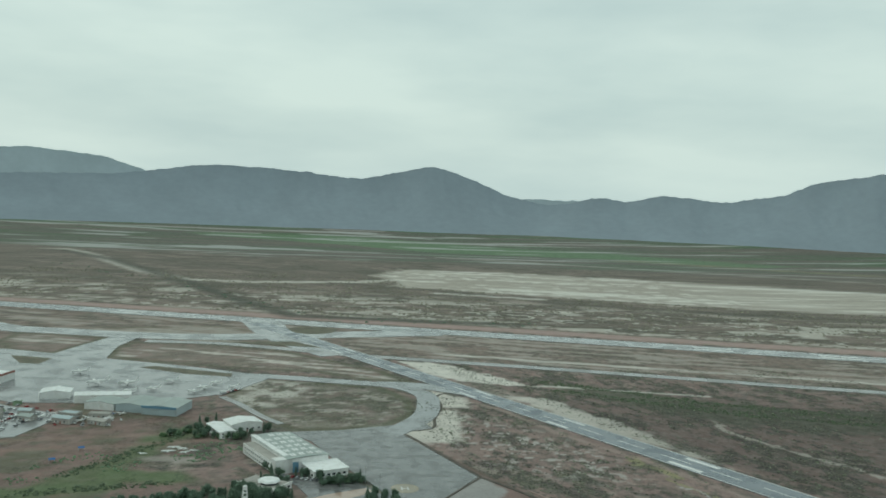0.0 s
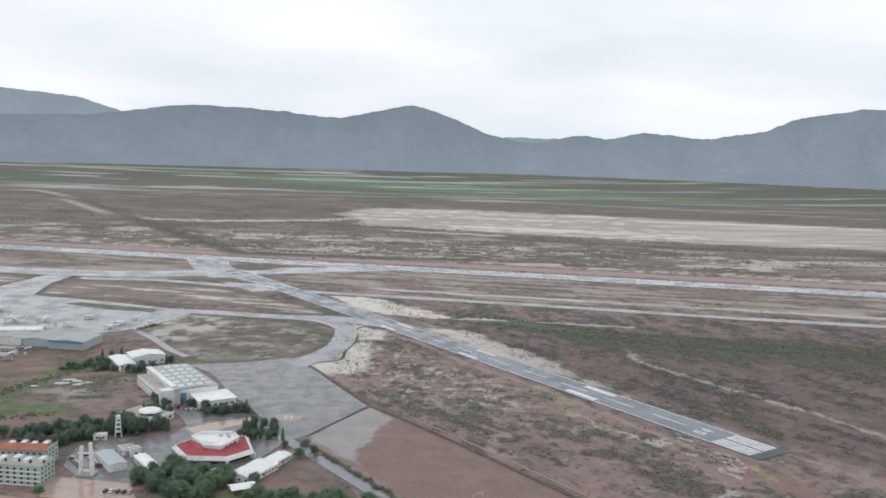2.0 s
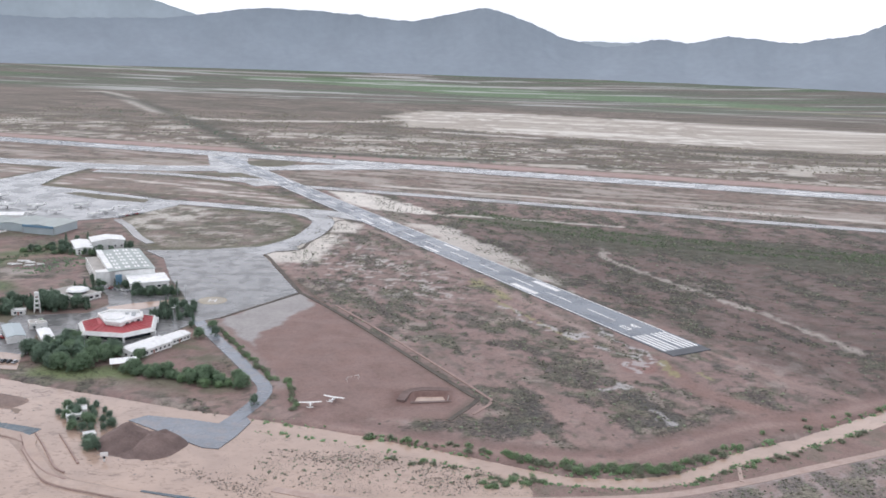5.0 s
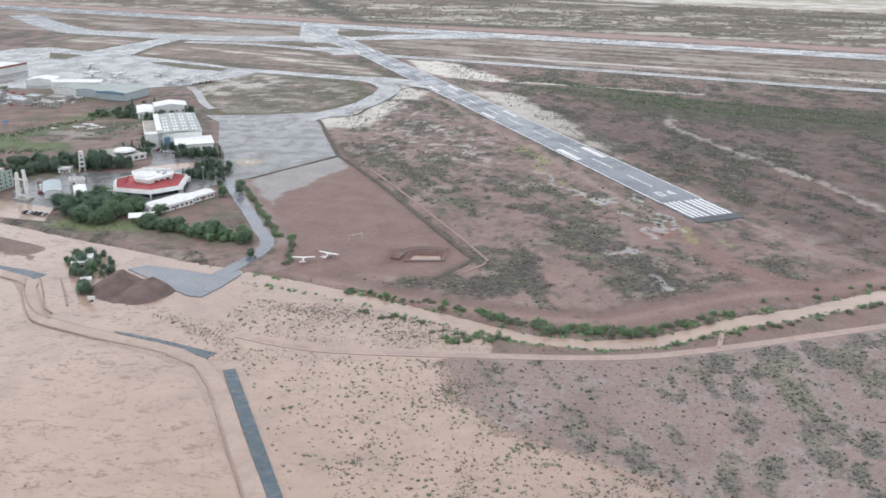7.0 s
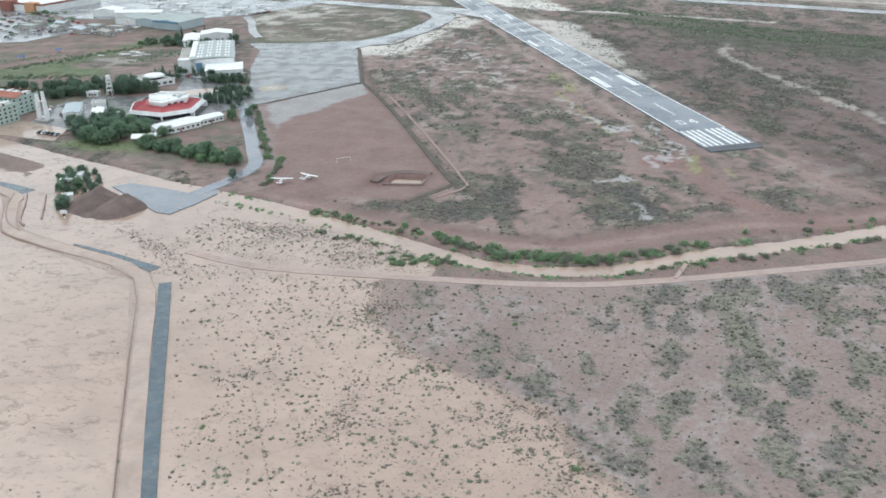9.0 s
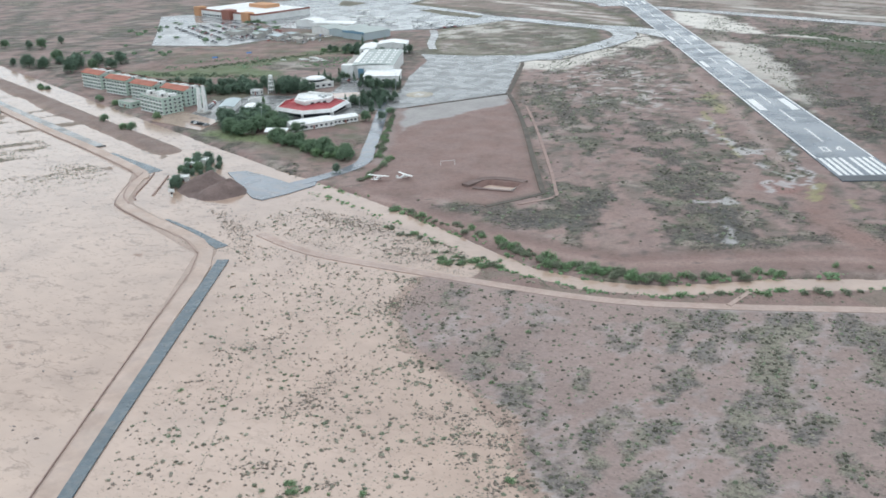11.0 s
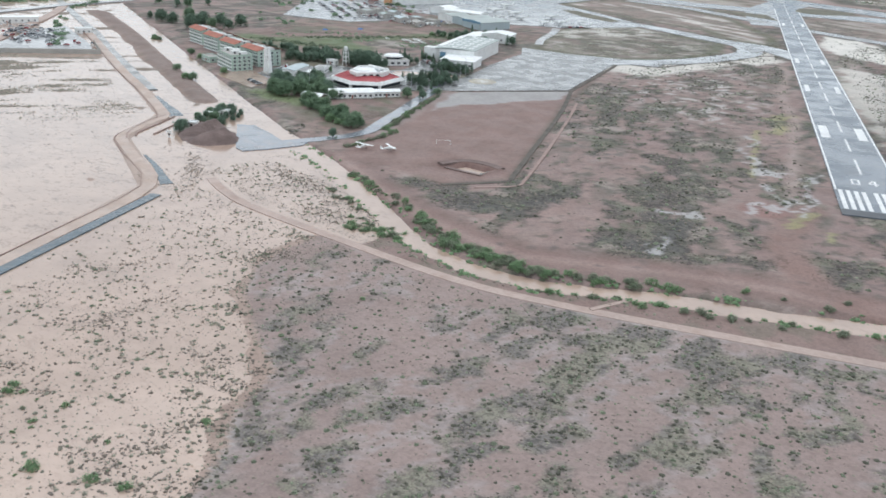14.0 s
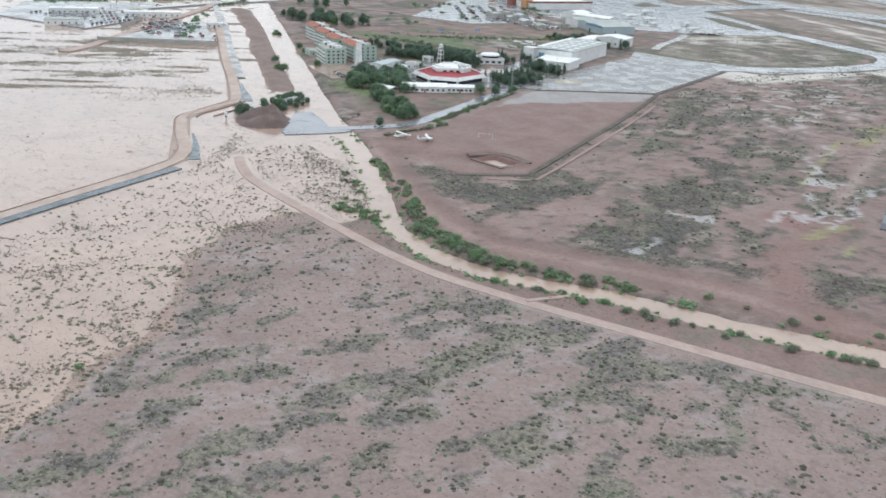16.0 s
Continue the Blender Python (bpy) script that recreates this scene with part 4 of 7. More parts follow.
def sheet(name, pts, z, material, label, category="pavement", depth=0.5):
    """A flat paved area with its edge sunk into the ground."""
    bm = prism(bmesh.new(), pts, z - depth, z)
    bmesh.ops.triangulate(bm, faces=[f for f in bm.faces if len(f.verts) > 4])
    return tagged(part(name, bm, material, None), label, category, kind="structure")


def ribbon_mesh(pts, width, z, depth=0.5):
    """A band of even width along a line, following the ground where z is None."""
    bm = bmesh.new()
    rows = []
    for i, (x, y) in enumerate(pts):
        a, b = pts[max(i - 1, 0)], pts[min(i + 1, len(pts) - 1)]
        d = Vector((b[0] - a[0], b[1] - a[1])).normalized()
        w = width[0] + (width[1] - width[0]) * i / (len(pts) - 1) if isinstance(width, tuple) else width
        side = Vector((-d.y, d.x)) * w / 2
        h = float(z(y)) if callable(z) else z
        rows.append([bm.verts.new((x + side.x * s, y + side.y * s, h - (depth if low else 0))) for s, low in ((1, 1), (1, 0), (-1, 0), (-1, 1))])
    for p, q in zip(rows, rows[1:]):
        for k in range(3):
            bm.faces.new((p[k], p[k + 1], q[k + 1], q[k]))
    bm.faces.new(rows[0])
    bm.faces.new(rows[-1][::-1])
    return bm


def ribbon(name, pts, width, z, material, label, category, depth=0.5, steps=6):
    return tagged(part(name, ribbon_mesh(rounded(pts, steps), width, z, depth), material, None), label, category, kind="structure")


# flood water and the canal
sheet("water", [(-1400, 300), (-1400, 1000), (-950, 718), (-332, 490), (-137, 419), (-20, 383), (45, 358), (75, 356), (100, 360), (165, 398), (300, 490), (420, 590), (430, 560), (290, 465), (170, 378), (130, 358), (100, 341), (60, 330), (200, 60), (240, -200), (-900, -200)],
      0.0, "flood", "tan silty flood water lying over the fields", "water", 1.5)

# paved surfaces
def on_runway(along, side):
    p = RUNWAY_END + RUNWAY_WAY * along + Vector((RUNWAY_WAY.y, -RUNWAY_WAY.x, 0)) * side
    return p.x, p.y


def on_main(along, side):
    p = MAIN_MID + MAIN_WAY * along + Vector((-MAIN_WAY.y, MAIN_WAY.x, 0)) * side
    return p.x, p.y


Z_PAVE = 1.35
runway = ribbon("runway", [on_runway(-9, 0), on_runway(300, 0), on_runway(600, 0), on_runway(985, 0)], 30, Z_PAVE + 0.12, "runway", "blue-grey asphalt runway with worn white markings", "runway", 1.5)
main_runway = ribbon("runway", [on_main(-1500, 0), on_main(0, 0), on_main(1500, 0)], 52, Z_PAVE + 0.10, "apron", "long grey runway with pale wet shoulders", "runway", 1.5)
ribbon("taxiway", [(-430, 1206), (-335, 1196), (-250, 1162), (-180, 1128), (-88, 1100), (109, 1038), (348, 957), (503, 911), (900, 790)], 20, Z_PAVE + 0.06, "taxi", "grey asphalt taxiway beside the runway", "taxiway", 1.5)
ribbon("taxiway", [(-190, 1120), (-262, 1260), (-300, 1420)], (40, 60), Z_PAVE + 0.05, "asphalt", "grey asphalt link between taxiway and runway", "taxiway", 1.5)
ribbon("taxiway", [(-830, 1500), (-760, 1420), (-690, 1350), (-625, 1295), (-551, 1276), (-467, 1256), (-400, 1248), (-340, 1252), (-270, 1268), (-150, 1302), (-40, 1330)], (44, 56), Z_PAVE + 0.07, "asphalt", "grey asphalt taxiway merging into the runway", "taxiway", 1.5)
sheet("verge", rounded([(-257, 1346), (-245, 1306), (-220, 1293), (-194, 1309), (-186, 1346), (-201, 1362), (-234, 1363), (-257, 1346)], 4)[:-1], Z_PAVE + 0.18, "verge", "olive grass island between runway and taxiway", "verge", 1.5)
sheet("verge", [(-335, 1207), (-287, 1217), (-244, 1223), (-207, 1176), (-254, 1188)], Z_PAVE + 0.16, "verge", "olive grass wedge beside a taxiway", "verge", 1.5)
ribbon("taxiway", [(-380, 1000), (-270, 984), (-180, 958), (-130, 940), (-105, 900), (-106, 850), (-118, 800), (-150, 745)], 22, Z_PAVE + 0.02, "apron", "curved grey taxiway to the small apron", "taxiway", 1.5)
ribbon("taxiway", [(-150, 950), (-110, 945), (-50, 905)], 26, Z_PAVE + 0.03, "apron", "short grey taxiway onto the runway", "taxiway", 1.5)
sheet("apron", [(-660, 1000), (-610, 1120), (-577, 1129), (-514, 1102), (-498, 1166), (-478, 1240), (-444, 1236), (-455, 1160), (-450, 1075), (-361, 1038), (-290, 1000), (-262, 968), (-290, 908), (-300, 892), (-360, 850), (-478, 846), (-560, 900)], Z_PAVE, "apron", "wide wet grey apron with parked aircraft", "apron", 1.5)
sheet("verge", [(-404, 1024), (-388, 1032), (-301, 994), (-301, 977), (-349, 989)], Z_PAVE + 0.1, "verge", "thin olive grass strip on the apron edge", "verge", 1.5)
sheet("verge", [(-556, 1085), (-507, 1070), (-511, 1035), (-532, 1038)], Z_PAVE + 0.1, "verge", "small olive grass patch on the apron", "verge", 1.5)
ribbon("road", [(-300, 880), (-279, 846), (-258, 803), (-240, 776)], (8, 7), Z_PAVE - 0.02, "taxi", "worn grey service road from the apron", "road", 1.5)
small_apron = sheet("apron", [(-236, 748), (-191, 756), (-150, 772), (-118, 790), (-112, 764), (-142, 749), (-134, 730), (-96, 627), (-136, 563), (-150, 552), (-175, 620), (-192, 656), (-214, 721)], Z_PAVE - 0.02, "apron_wet", "wet grey apron with a painted helipad", "apron", 1.5)

# dark wet ditches beside the pavement and the pitch, with a pale path along one of them
ribbon("ditch", [(-68, 918), (-92, 895), (-94, 850), (-106, 800), (-112, 766), (-139, 751), (-131, 729), (-94, 627)], 3.0, Z_PAVE - 0.06, "ditch", "dark wet drainage ditch beside the taxiway", "ditch", 1.5)
ribbon("ditch", [(-94, 627), (-73, 594), (-46, 548), (-9, 480), (14, 438), (17, 430), (2, 404)], 2.6, 1.34, "ditch", "dark wet drainage ditch round the pitch", "ditch", 1.5)
ribbon("path", [(-67, 597), (-40, 551), (-2, 482), (20, 440), (24, 428), (14, 412)], 1.6, 1.33, "soil_path", "pale dirt path beside a ditch", "path", 1.5)
ribbon("ditch", [(-94, 626), (-116, 594), (-137, 562)], 1.6, Z_PAVE + 0.02, "ditch", "dark drain along the apron edge", "ditch", 1.5)

# roads and tracks
ribbon("road", ROAD_ONE, 7.5, road_level, "road", "narrow grey wet asphalt road", "road", 1.5)
ribbon("dike", DIKE, 5.6, 0.5, "silted", "pale silted dike top between flooded basins", "dike", 1.6, 4)
# narrow raised strip that draws the dark line at the dike's edge
kerb = [(x - 3.6 * (y < 300) - 1.5 * (y >= 300), y - 1.6 * (y < 300) - 3.2 * (y >= 300)) for x, y in rounded(DIKE, 3)]
ribbon("dike_kerb", kerb, 0.34, 0.56, "soil_path", "thin dark strip along the edge of the dike", "kerb", 1.6, 1)
# curved tyre tracks, built as thin raised ribbons
for line in ([(-188, 382.6), (-178, 364), (-165, 347.7), (-153, 340)], [(-182, 384), (-172.5, 369.5), (-162, 352), (-156, 346.6)], [(-171, 383), (-162, 369), (-153.3, 355)]):
    ribbon("silt_ridge", line, (0.5, 0.9), 0.56, "soil_path", "thin brown tyre track curving over the silt", "ridge", 1.4)
ribbon("road", LOW_ROAD, 4.6, 0.46, "flood_road", "straight grey asphalt road through the flood", "road", 1.5, 2)
ribbon("road", [(-74, 316), (-86, 320.5), (-100, 326), (-121, 332)], (5.4, 1.2), 0.16, "flood_road", "drowned piece of grey asphalt road", "road", 0.6)
ribbon("road", [(-183, 385), (-196, 390), (-214, 395.5), (-236, 403)], (9, 3.5), 0.14, "flood_road", "drowned pool of grey asphalt road beside the dike", "road", 0.6)
ribbon("road", NORTH_ROAD, (6, 7), 0.45, "silt_road", "grey asphalt road along the canal", "road", 1.2)
ribbon("road", DIRT_ROAD, (4.4, 4.6), 0.2, "track", "pale packed-dirt track with wheel marks", "road", 1.2)
ribbon("road", [(122, 347), (126, 362)], 1.8, 0.4, "track", "short dirt spur to the canal", "road", 1.0, 2)
sheet("pavement", [(-146, 400), (-139, 406), (-118, 402), (-101, 397), (-94, 408), (-90, 400), (-94, 384), (-99, 371), (-106, 372), (-122, 383)], 0.4, "road", "flat grey hardstanding beside the canal", "pavement", 1.4)


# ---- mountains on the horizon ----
def mountain(name, near, far, profile, haze_tint, seed, label):
    """A range seen far off: slopes climb from near to the crest at far, with gullies; haze is painted into its colour.
    profile: degrees from north, height of the crest.
    """
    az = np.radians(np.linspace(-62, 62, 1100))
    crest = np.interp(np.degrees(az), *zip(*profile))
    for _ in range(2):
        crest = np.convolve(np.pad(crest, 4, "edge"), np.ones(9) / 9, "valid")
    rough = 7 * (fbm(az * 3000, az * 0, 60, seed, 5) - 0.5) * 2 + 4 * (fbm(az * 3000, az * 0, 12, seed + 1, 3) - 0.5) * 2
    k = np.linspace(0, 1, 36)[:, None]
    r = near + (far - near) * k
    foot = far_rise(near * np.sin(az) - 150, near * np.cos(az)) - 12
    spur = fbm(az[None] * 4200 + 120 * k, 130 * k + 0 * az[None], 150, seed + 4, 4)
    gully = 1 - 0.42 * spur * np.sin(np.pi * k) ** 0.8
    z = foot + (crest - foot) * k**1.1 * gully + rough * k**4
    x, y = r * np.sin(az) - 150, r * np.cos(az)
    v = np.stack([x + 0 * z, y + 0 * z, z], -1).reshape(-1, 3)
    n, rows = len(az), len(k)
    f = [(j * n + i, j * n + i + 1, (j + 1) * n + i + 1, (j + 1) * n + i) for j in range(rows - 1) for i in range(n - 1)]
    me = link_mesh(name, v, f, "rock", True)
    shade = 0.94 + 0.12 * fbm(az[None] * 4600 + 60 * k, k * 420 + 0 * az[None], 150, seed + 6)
    col = np.array(haze_tint) * shade.reshape(-1, 1)
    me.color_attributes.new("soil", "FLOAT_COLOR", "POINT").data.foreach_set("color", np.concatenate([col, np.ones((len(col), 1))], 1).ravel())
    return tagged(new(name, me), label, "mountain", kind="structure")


# haze painted into the rock colour, paler and bluer on the farther range
mountain("backdrop", 4450, 4800, [(-62, 330), (-45, 420), (-34, 400), (-24, 355), (-19, 369), (-17.2, 384), (-15.8, 369), (-13.4, 351), (-11.2, 291), (-8, 230), (62, 210)], (0.40, 0.46, 0.50), 3, "far mountain range with haze painted as pale blue-grey")
mountain("backdrop", 4200, 4650, [(-62, 250), (-40, 268), (-25, 252), (-19, 249), (-15.5, 261), (-13, 272), (-11.4, 285), (-10, 304), (-7.7, 329), (-5, 328), (-1.6, 316), (0.1, 299), (1.5, 295), (2.9, 317), (4.3, 344), (6, 372), (7.1, 345), (8.9, 294), (10.7, 234), (12.8, 195), (14.2, 205), (16.2, 253), (18, 222), (19.6, 261), (21.3, 261), (23.6, 235), (24.9, 258), (27.4, 292), (28.3, 340), (32, 395), (40, 400), (62, 330)], (0.295, 0.34, 0.385), 9, "mountain range with gullied slopes, coloured blue-grey for haze")

# ---- runway markings, each a part of its runway ----
def mark(parent, place, along0, along1, side0, side1, z, material="paint", name="marking"):
    bm = prism(bmesh.new(), [place(along0, side0), place(along1, side0), place(along1, side1), place(along0, side1)], z - 0.05, z)
    return part(name, bm, material, parent)


ZM = Z_PAVE + 0.16
for k in range(8):
    s = (k - 3.5) * 3.3 + (0.9 if k > 3 else -0.9)
    mark(runway, on_runway, 0, 30, s - 0.95, s + 0.95, ZM, name="threshold_stripe")
for k in range(19):
    mark(runway, on_runway, 62 + 47.5 * k, 91.5 + 47.5 * k, -0.55, 0.55, ZM, name="centre_dash")
for s in (-1, 1):
    mark(runway, on_runway, 30, 900, s * 14.2 - 0.45, s * 14.2 + 0.45, ZM, name="edge_line")
    mark(runway, on_runway, 138, 170, s * 9.8 - 2.4, s * 9.8 + 2.4, ZM, name="aiming_mark")
    for a in (285, 420, 700):
        mark(runway, on_runway, a, a + 27, s * 10.2 - 1.6, s * 10.2 + 1.6, ZM, name="touchdown_mark")
    for a in (-560, 330, 500, 660):
        mark(main_runway, on_main, a, a + 52, s * 9 - 3.2, s * 9 + 3.2, ZM + 0.04, name="touchdown_mark")
    mark(main_runway, on_main, -1400, 1400, s * 22 - 0.5, s * 22 + 0.5, ZM + 0.04, name="edge_line")
for k in range(-24, 24):
    mark(main_runway, on_main, k * 50, k * 50 + 30, -0.45, 0.45, ZM + 0.04, name="centre_dash")
mark(runway, on_runway, -9, -1, -15, 15, ZM - 0.02, "old_asphalt", "blast_end")


def digit(strokes, side):
    """A runway numeral from bars of (along0, along1, side0, side1)."""
    bm = bmesh.new()
    for a0, a1, s0, s1 in strokes:
        prism(bm, [on_runway(42 + a0, side + s0), on_runway(42 + a1, side + s0), on_runway(42 + a1, side + s1), on_runway(42 + a0, side + s1)], ZM - 0.05, ZM)
    part("numeral", bm, "paint", runway)


digit([(0, 1.2, 0, 4), (7.8, 9, 0, 4), (1.2, 7.8, 0, 1), (1.2, 7.8, 3, 4)], -6.2)
digit([(0, 9, 2.6, 3.6), (2.6, 3.8, 0, 2.6), (3.8, 6, 0.2, 1.2), (5.6, 7.4, 1.0, 2.0), (7, 9, 1.7, 2.6), (2.6, 3.8, 3.6, 4.4)], 1.4)

# helipad
pad_x, pad_y = -150, 601
bm = bmesh.new()
for k in range(40):
    a, b = 2 * math.pi * k / 40, 2 * math.pi * (k + 1) / 40
    prism(bm, [(pad_x + r * math.cos(t), pad_y + r * math.sin(t)) for r, t in ((9.5, a), (9.5, b), (8.0, b), (8.0, a))], Z_PAVE - 0.04, Z_PAVE + 0.03)
part("helipad_ring", bm, "yellow", small_apron)
bm = bmesh.new()
prism(bm, [(pad_x + 8 * math.cos(k * math.pi / 20), pad_y + 8 * math.sin(k * math.pi / 20)) for k in range(40)], Z_PAVE - 0.04, Z_PAVE + 0.015)
part("helipad_disc", bm, mat("faded_ochre_paint", (0.36, 0.32, 0.25), rough=0.55, vary=0.2, coarse=0.1, fine=0.8, bump=0, wet=0.2), small_apron)
bm = bmesh.new()
for x0, y0, x1, y1 in ((-2.6, -3.4, -1.6, 3.4), (1.6, -3.4, 2.6, 3.4), (-1.6, -0.5, 1.6, 0.5)):
    box(bm, pad_x + x0, pad_y + y0, Z_PAVE - 0.02, pad_x + x1, pad_y + y1, Z_PAVE + 0.05)
part("helipad_letter", bm, "paint", small_apron)


# ---- vegetation ----
def leaf_cloud(centres, radii, count, size, rng, flat=0.8):
    """Leaf quads scattered through clumps: vertices and faces."""
    v, pick = [], rng.integers(0, len(centres), count)
    d = rng.normal(size=(count, 3))
    d /= np.linalg.norm(d, axis=1, keepdims=True)
    p = centres[pick] + d * (radii[pick] * rng.uniform(0.55, 1.0, count) ** 0.5)[:, None] * np.array((1, 1, flat))
    face = d * 0.55 + 0.35 * rng.normal(size=(count, 3)) + (0, 0, 1.3)
    a = np.cross(face, rng.normal(size=(count, 3)))
    a /= np.linalg.norm(a, axis=1, keepdims=True)
    b = np.cross(face, a)
    b /= np.linalg.norm(b, axis=1, keepdims=True)
    s = size * rng.uniform(0.6, 1.3, count)[:, None]
    v = np.stack([p - a * s - b * s * 0.7, p + a * s - b * s * 0.6, p + a * s * 0.8 + b * s, p - a * s * 0.9 + b * s * 0.8], 1).reshape(-1, 3)
    return v, np.arange(count * 4).reshape(-1, 4)


def tree(name, label, h, r, leaf, seed, kind="round", leaves=330):
    """A tree with a tapered trunk, limbs and an uneven crown of leaves; built at the origin."""
    rng = np.random.default_rng(seed)
    t = holder(name, Matrix.Identity(4), label, "tree", "trees round the airfield")
    bm = tube(bmesh.new(), (0, 0, -0.8), (0.1, 0.05, h * 0.5), 0.035 * h, 0.02 * h, 7)
    if kind == "column":
        k = 9
        cz = np.linspace(h * 0.14, h * 0.93, k)
        centres = np.stack([rng.normal(0, 0.08 * r, k), rng.normal(0, 0.08 * r, k), cz], 1)
        radii = r * np.interp(cz / h, [0.1, 0.35, 0.95], [0.75, 1.0, 0.25])
        tube(bm, (0.1, 0.05, h * 0.5), (0, 0, h * 0.9), 0.02 * h, 0.006 * h, 6)
    else:
        k = 70 if h > 4 else 26
        ang, rad = rng.uniform(0, 2 * math.pi, k), r * rng.uniform(0.05, 1.0, k) ** 0.6
        tall = rng.uniform(0.3, 0.92, k) - 0.28 * (rad / r) ** 2
        centres = np.stack([rad * np.cos(ang), rad * np.sin(ang) * 0.85, h * tall], 1)
        centres[0] = (0, 0, h * 0.8)
        radii = r * rng.uniform(0.1, 0.27, k) * (1 if h > 4 else 1.25)
        for c in centres[1:6]:
            tube(bm, (0.1, 0.05, h * 0.36), c, 0.014 * h, 0.005 * h, 5)
    part("trunk", bm, "bark", t)
    v, f = leaf_cloud(centres, radii * 1.35, round(leaves * 7), 0.03 * r + 0.05, rng, 0.85)
    core = bmesh.new()
    if kind == "column":
        for c, q in zip(centres, radii):
            bmesh.ops.create_icosphere(core, subdivisions=1, radius=q * 0.8, matrix=Matrix.Translation(c))
    elif h > 4:
        bmesh.ops.create_icosphere(core, subdivisions=3, radius=1.0, matrix=Matrix.Translation((0, 0, h * 0.5)) @ Matrix.Diagonal((r * 0.7, r * 0.62, h * 0.3, 1)))
    core.verts.index_update()
    cv, cf = [tuple(p.co + Vector(rng.normal(0, 0.07 * r, 3))) for p in core.verts], [[p.index + len(v) for p in q.verts] for q in core.faces]
    core.free()
    v, f = list(v) + cv, [list(q) for q in f] + cf
    crown = new("crown", link_mesh("crown", v, f, leaf))
    crown.parent = t
    return t


def stand(models, spots, seed, size=(0.75, 1.25)):
    """Sets copies of the model trees on the ground at the spots."""
    rng = random.Random(seed)
    for x, y in spots:
        s = rng.uniform(*size)
        m = Matrix.Translation((x, y, float(lie(x, y)) - 0.05)) @ Matrix.Rotation(rng.uniform(0, 6.28), 4, "Z") @ Matrix.Diagonal((s, s, s * rng.uniform(0.9, 1.15), 1))
        copy_thing(rng.choice(models), m)


def along(a, b, n, spread, seed):
    rng = random.Random(seed)
    return [(a[0] + (b[0] - a[0]) * (i + rng.random()) / n + rng.uniform(-spread, spread), a[1] + (b[1] - a[1]) * (i + rng.random()) / n + rng.uniform(-spread, spread)) for i in range(n)]


def within(x0, x1, y0, y1, n, seed):
    rng = random.Random(seed)
    return [(rng.uniform(x0, x1), rng.uniform(y0, y1)) for _ in range(n)]


big_trees = [tree("tree", "leafy green tree with a broad crown", 8.5, 4.2, "leaf_mid", 11, leaves=520), tree("tree", "dark green tree with a dense round crown", 9, 4.4, "leaf_dark", 12, leaves=620)]
dark_trees = [tree("tree", "dark green tree with a dense narrow crown", 8, 3.0, "leaf_dark", 13), tree("tree", "dull green tree with an uneven crown", 7, 3.2, "leaf_dark", 14)]
hedge_trees = [tree("tree", "low bushy green tree in a row", 5, 3.2, "leaf_mid", 15), tree("tree", "low fresh-green tree in a row", 4.5, 3.0, "leaf_bright", 16)]
cypresses = [tree("cypress", "tall dark green cypress beside a building", 10, 1.5, "leaf_dark", 17, "column", 320), tree("cypress", "slim dark green cypress beside a yard", 8, 1.3, "leaf_dark", 18, "column", 300)]
bushes = [tree("bush", "rounded fresh-green bush on the canal bank", 2.3, 2.3, "leaf_bright", 19, leaves=170), tree("bush", "spreading grey-green bush on muddy ground", 1.9, 2.5, "leaf_soft", 20, leaves=170)]
for k, ob in enumerate(bushes):
    tagged(ob, category="bush", group="bushes along the canal")
models_at = {0: (-184, 486), 1: (-205, 478), 2: (-284, 570), 3: (-292, 577), 4: (-140, 453), 5: (-128, 449), 6: (-172, 577), 7: (-166, 571), 8: (70, 358), 9: (80, 358)}
for k, ob in enumerate(big_trees + dark_trees + hedge_trees + cypresses + bushes):
    ob.matrix_basis = Matrix.Translation((*models_at[k], float(lie(*models_at[k])) - 0.05))
stand(big_trees, along((-229, 496), (-205, 468), 9, 3, 1) + along((-218, 508), (-176, 480), 13, 5, 2) + along((-207, 468), (-186, 462), 6, 3, 3) + along((-222, 500), (-182, 472), 9, 4, 43), 4)
stand(hedge_trees + big_trees[:1], along((-170, 461), (-101, 440), 20, 2.0, 5) + along((-165, 464), (-100, 447), 18, 2.0, 6), 7, (0.75, 1.1))
stand(dark_trees, along((-345, 560), (-272, 574), 18, 5, 8) + along((-300, 545), (-268, 560), 6, 4, 9), 10)
stand(dark_trees + cypresses, [(-223, 627), (-219, 622), (-206, 611), (-201, 611), (-196, 612), (-191, 614), (-187, 617), (-183, 620), (-179, 622), (-235, 629), (-240, 632), (-204, 607), (-194, 608), (-186, 612)], 11, (0.7, 1.0))
stand(dark_trees + big_trees[1:], [(-262, 598), (-258, 592), (-253, 586), (-248, 580), (-244, 576), (-238, 575), (-232, 578), (-228, 582), (-256, 604), (-250, 590)], 12, (0.8, 1.15))
stand(cypresses + dark_trees[:1], [(-178, 552), (-176, 557), (-173, 566), (-165, 580), (-160, 572), (-156, 562), (-152, 553), (-168, 560), (-262, 566), (-266, 570), (-259, 572)], 13, (0.7, 1.0))
stand(dark_trees + cypresses, [(-303, 745), (-300, 740), (-301, 775), (-294, 781), (-275, 735), (-270, 739), (-262, 742), (-252, 747), (-249, 750), (-297, 731), (-305, 760)], 14, (0.8, 1.15))
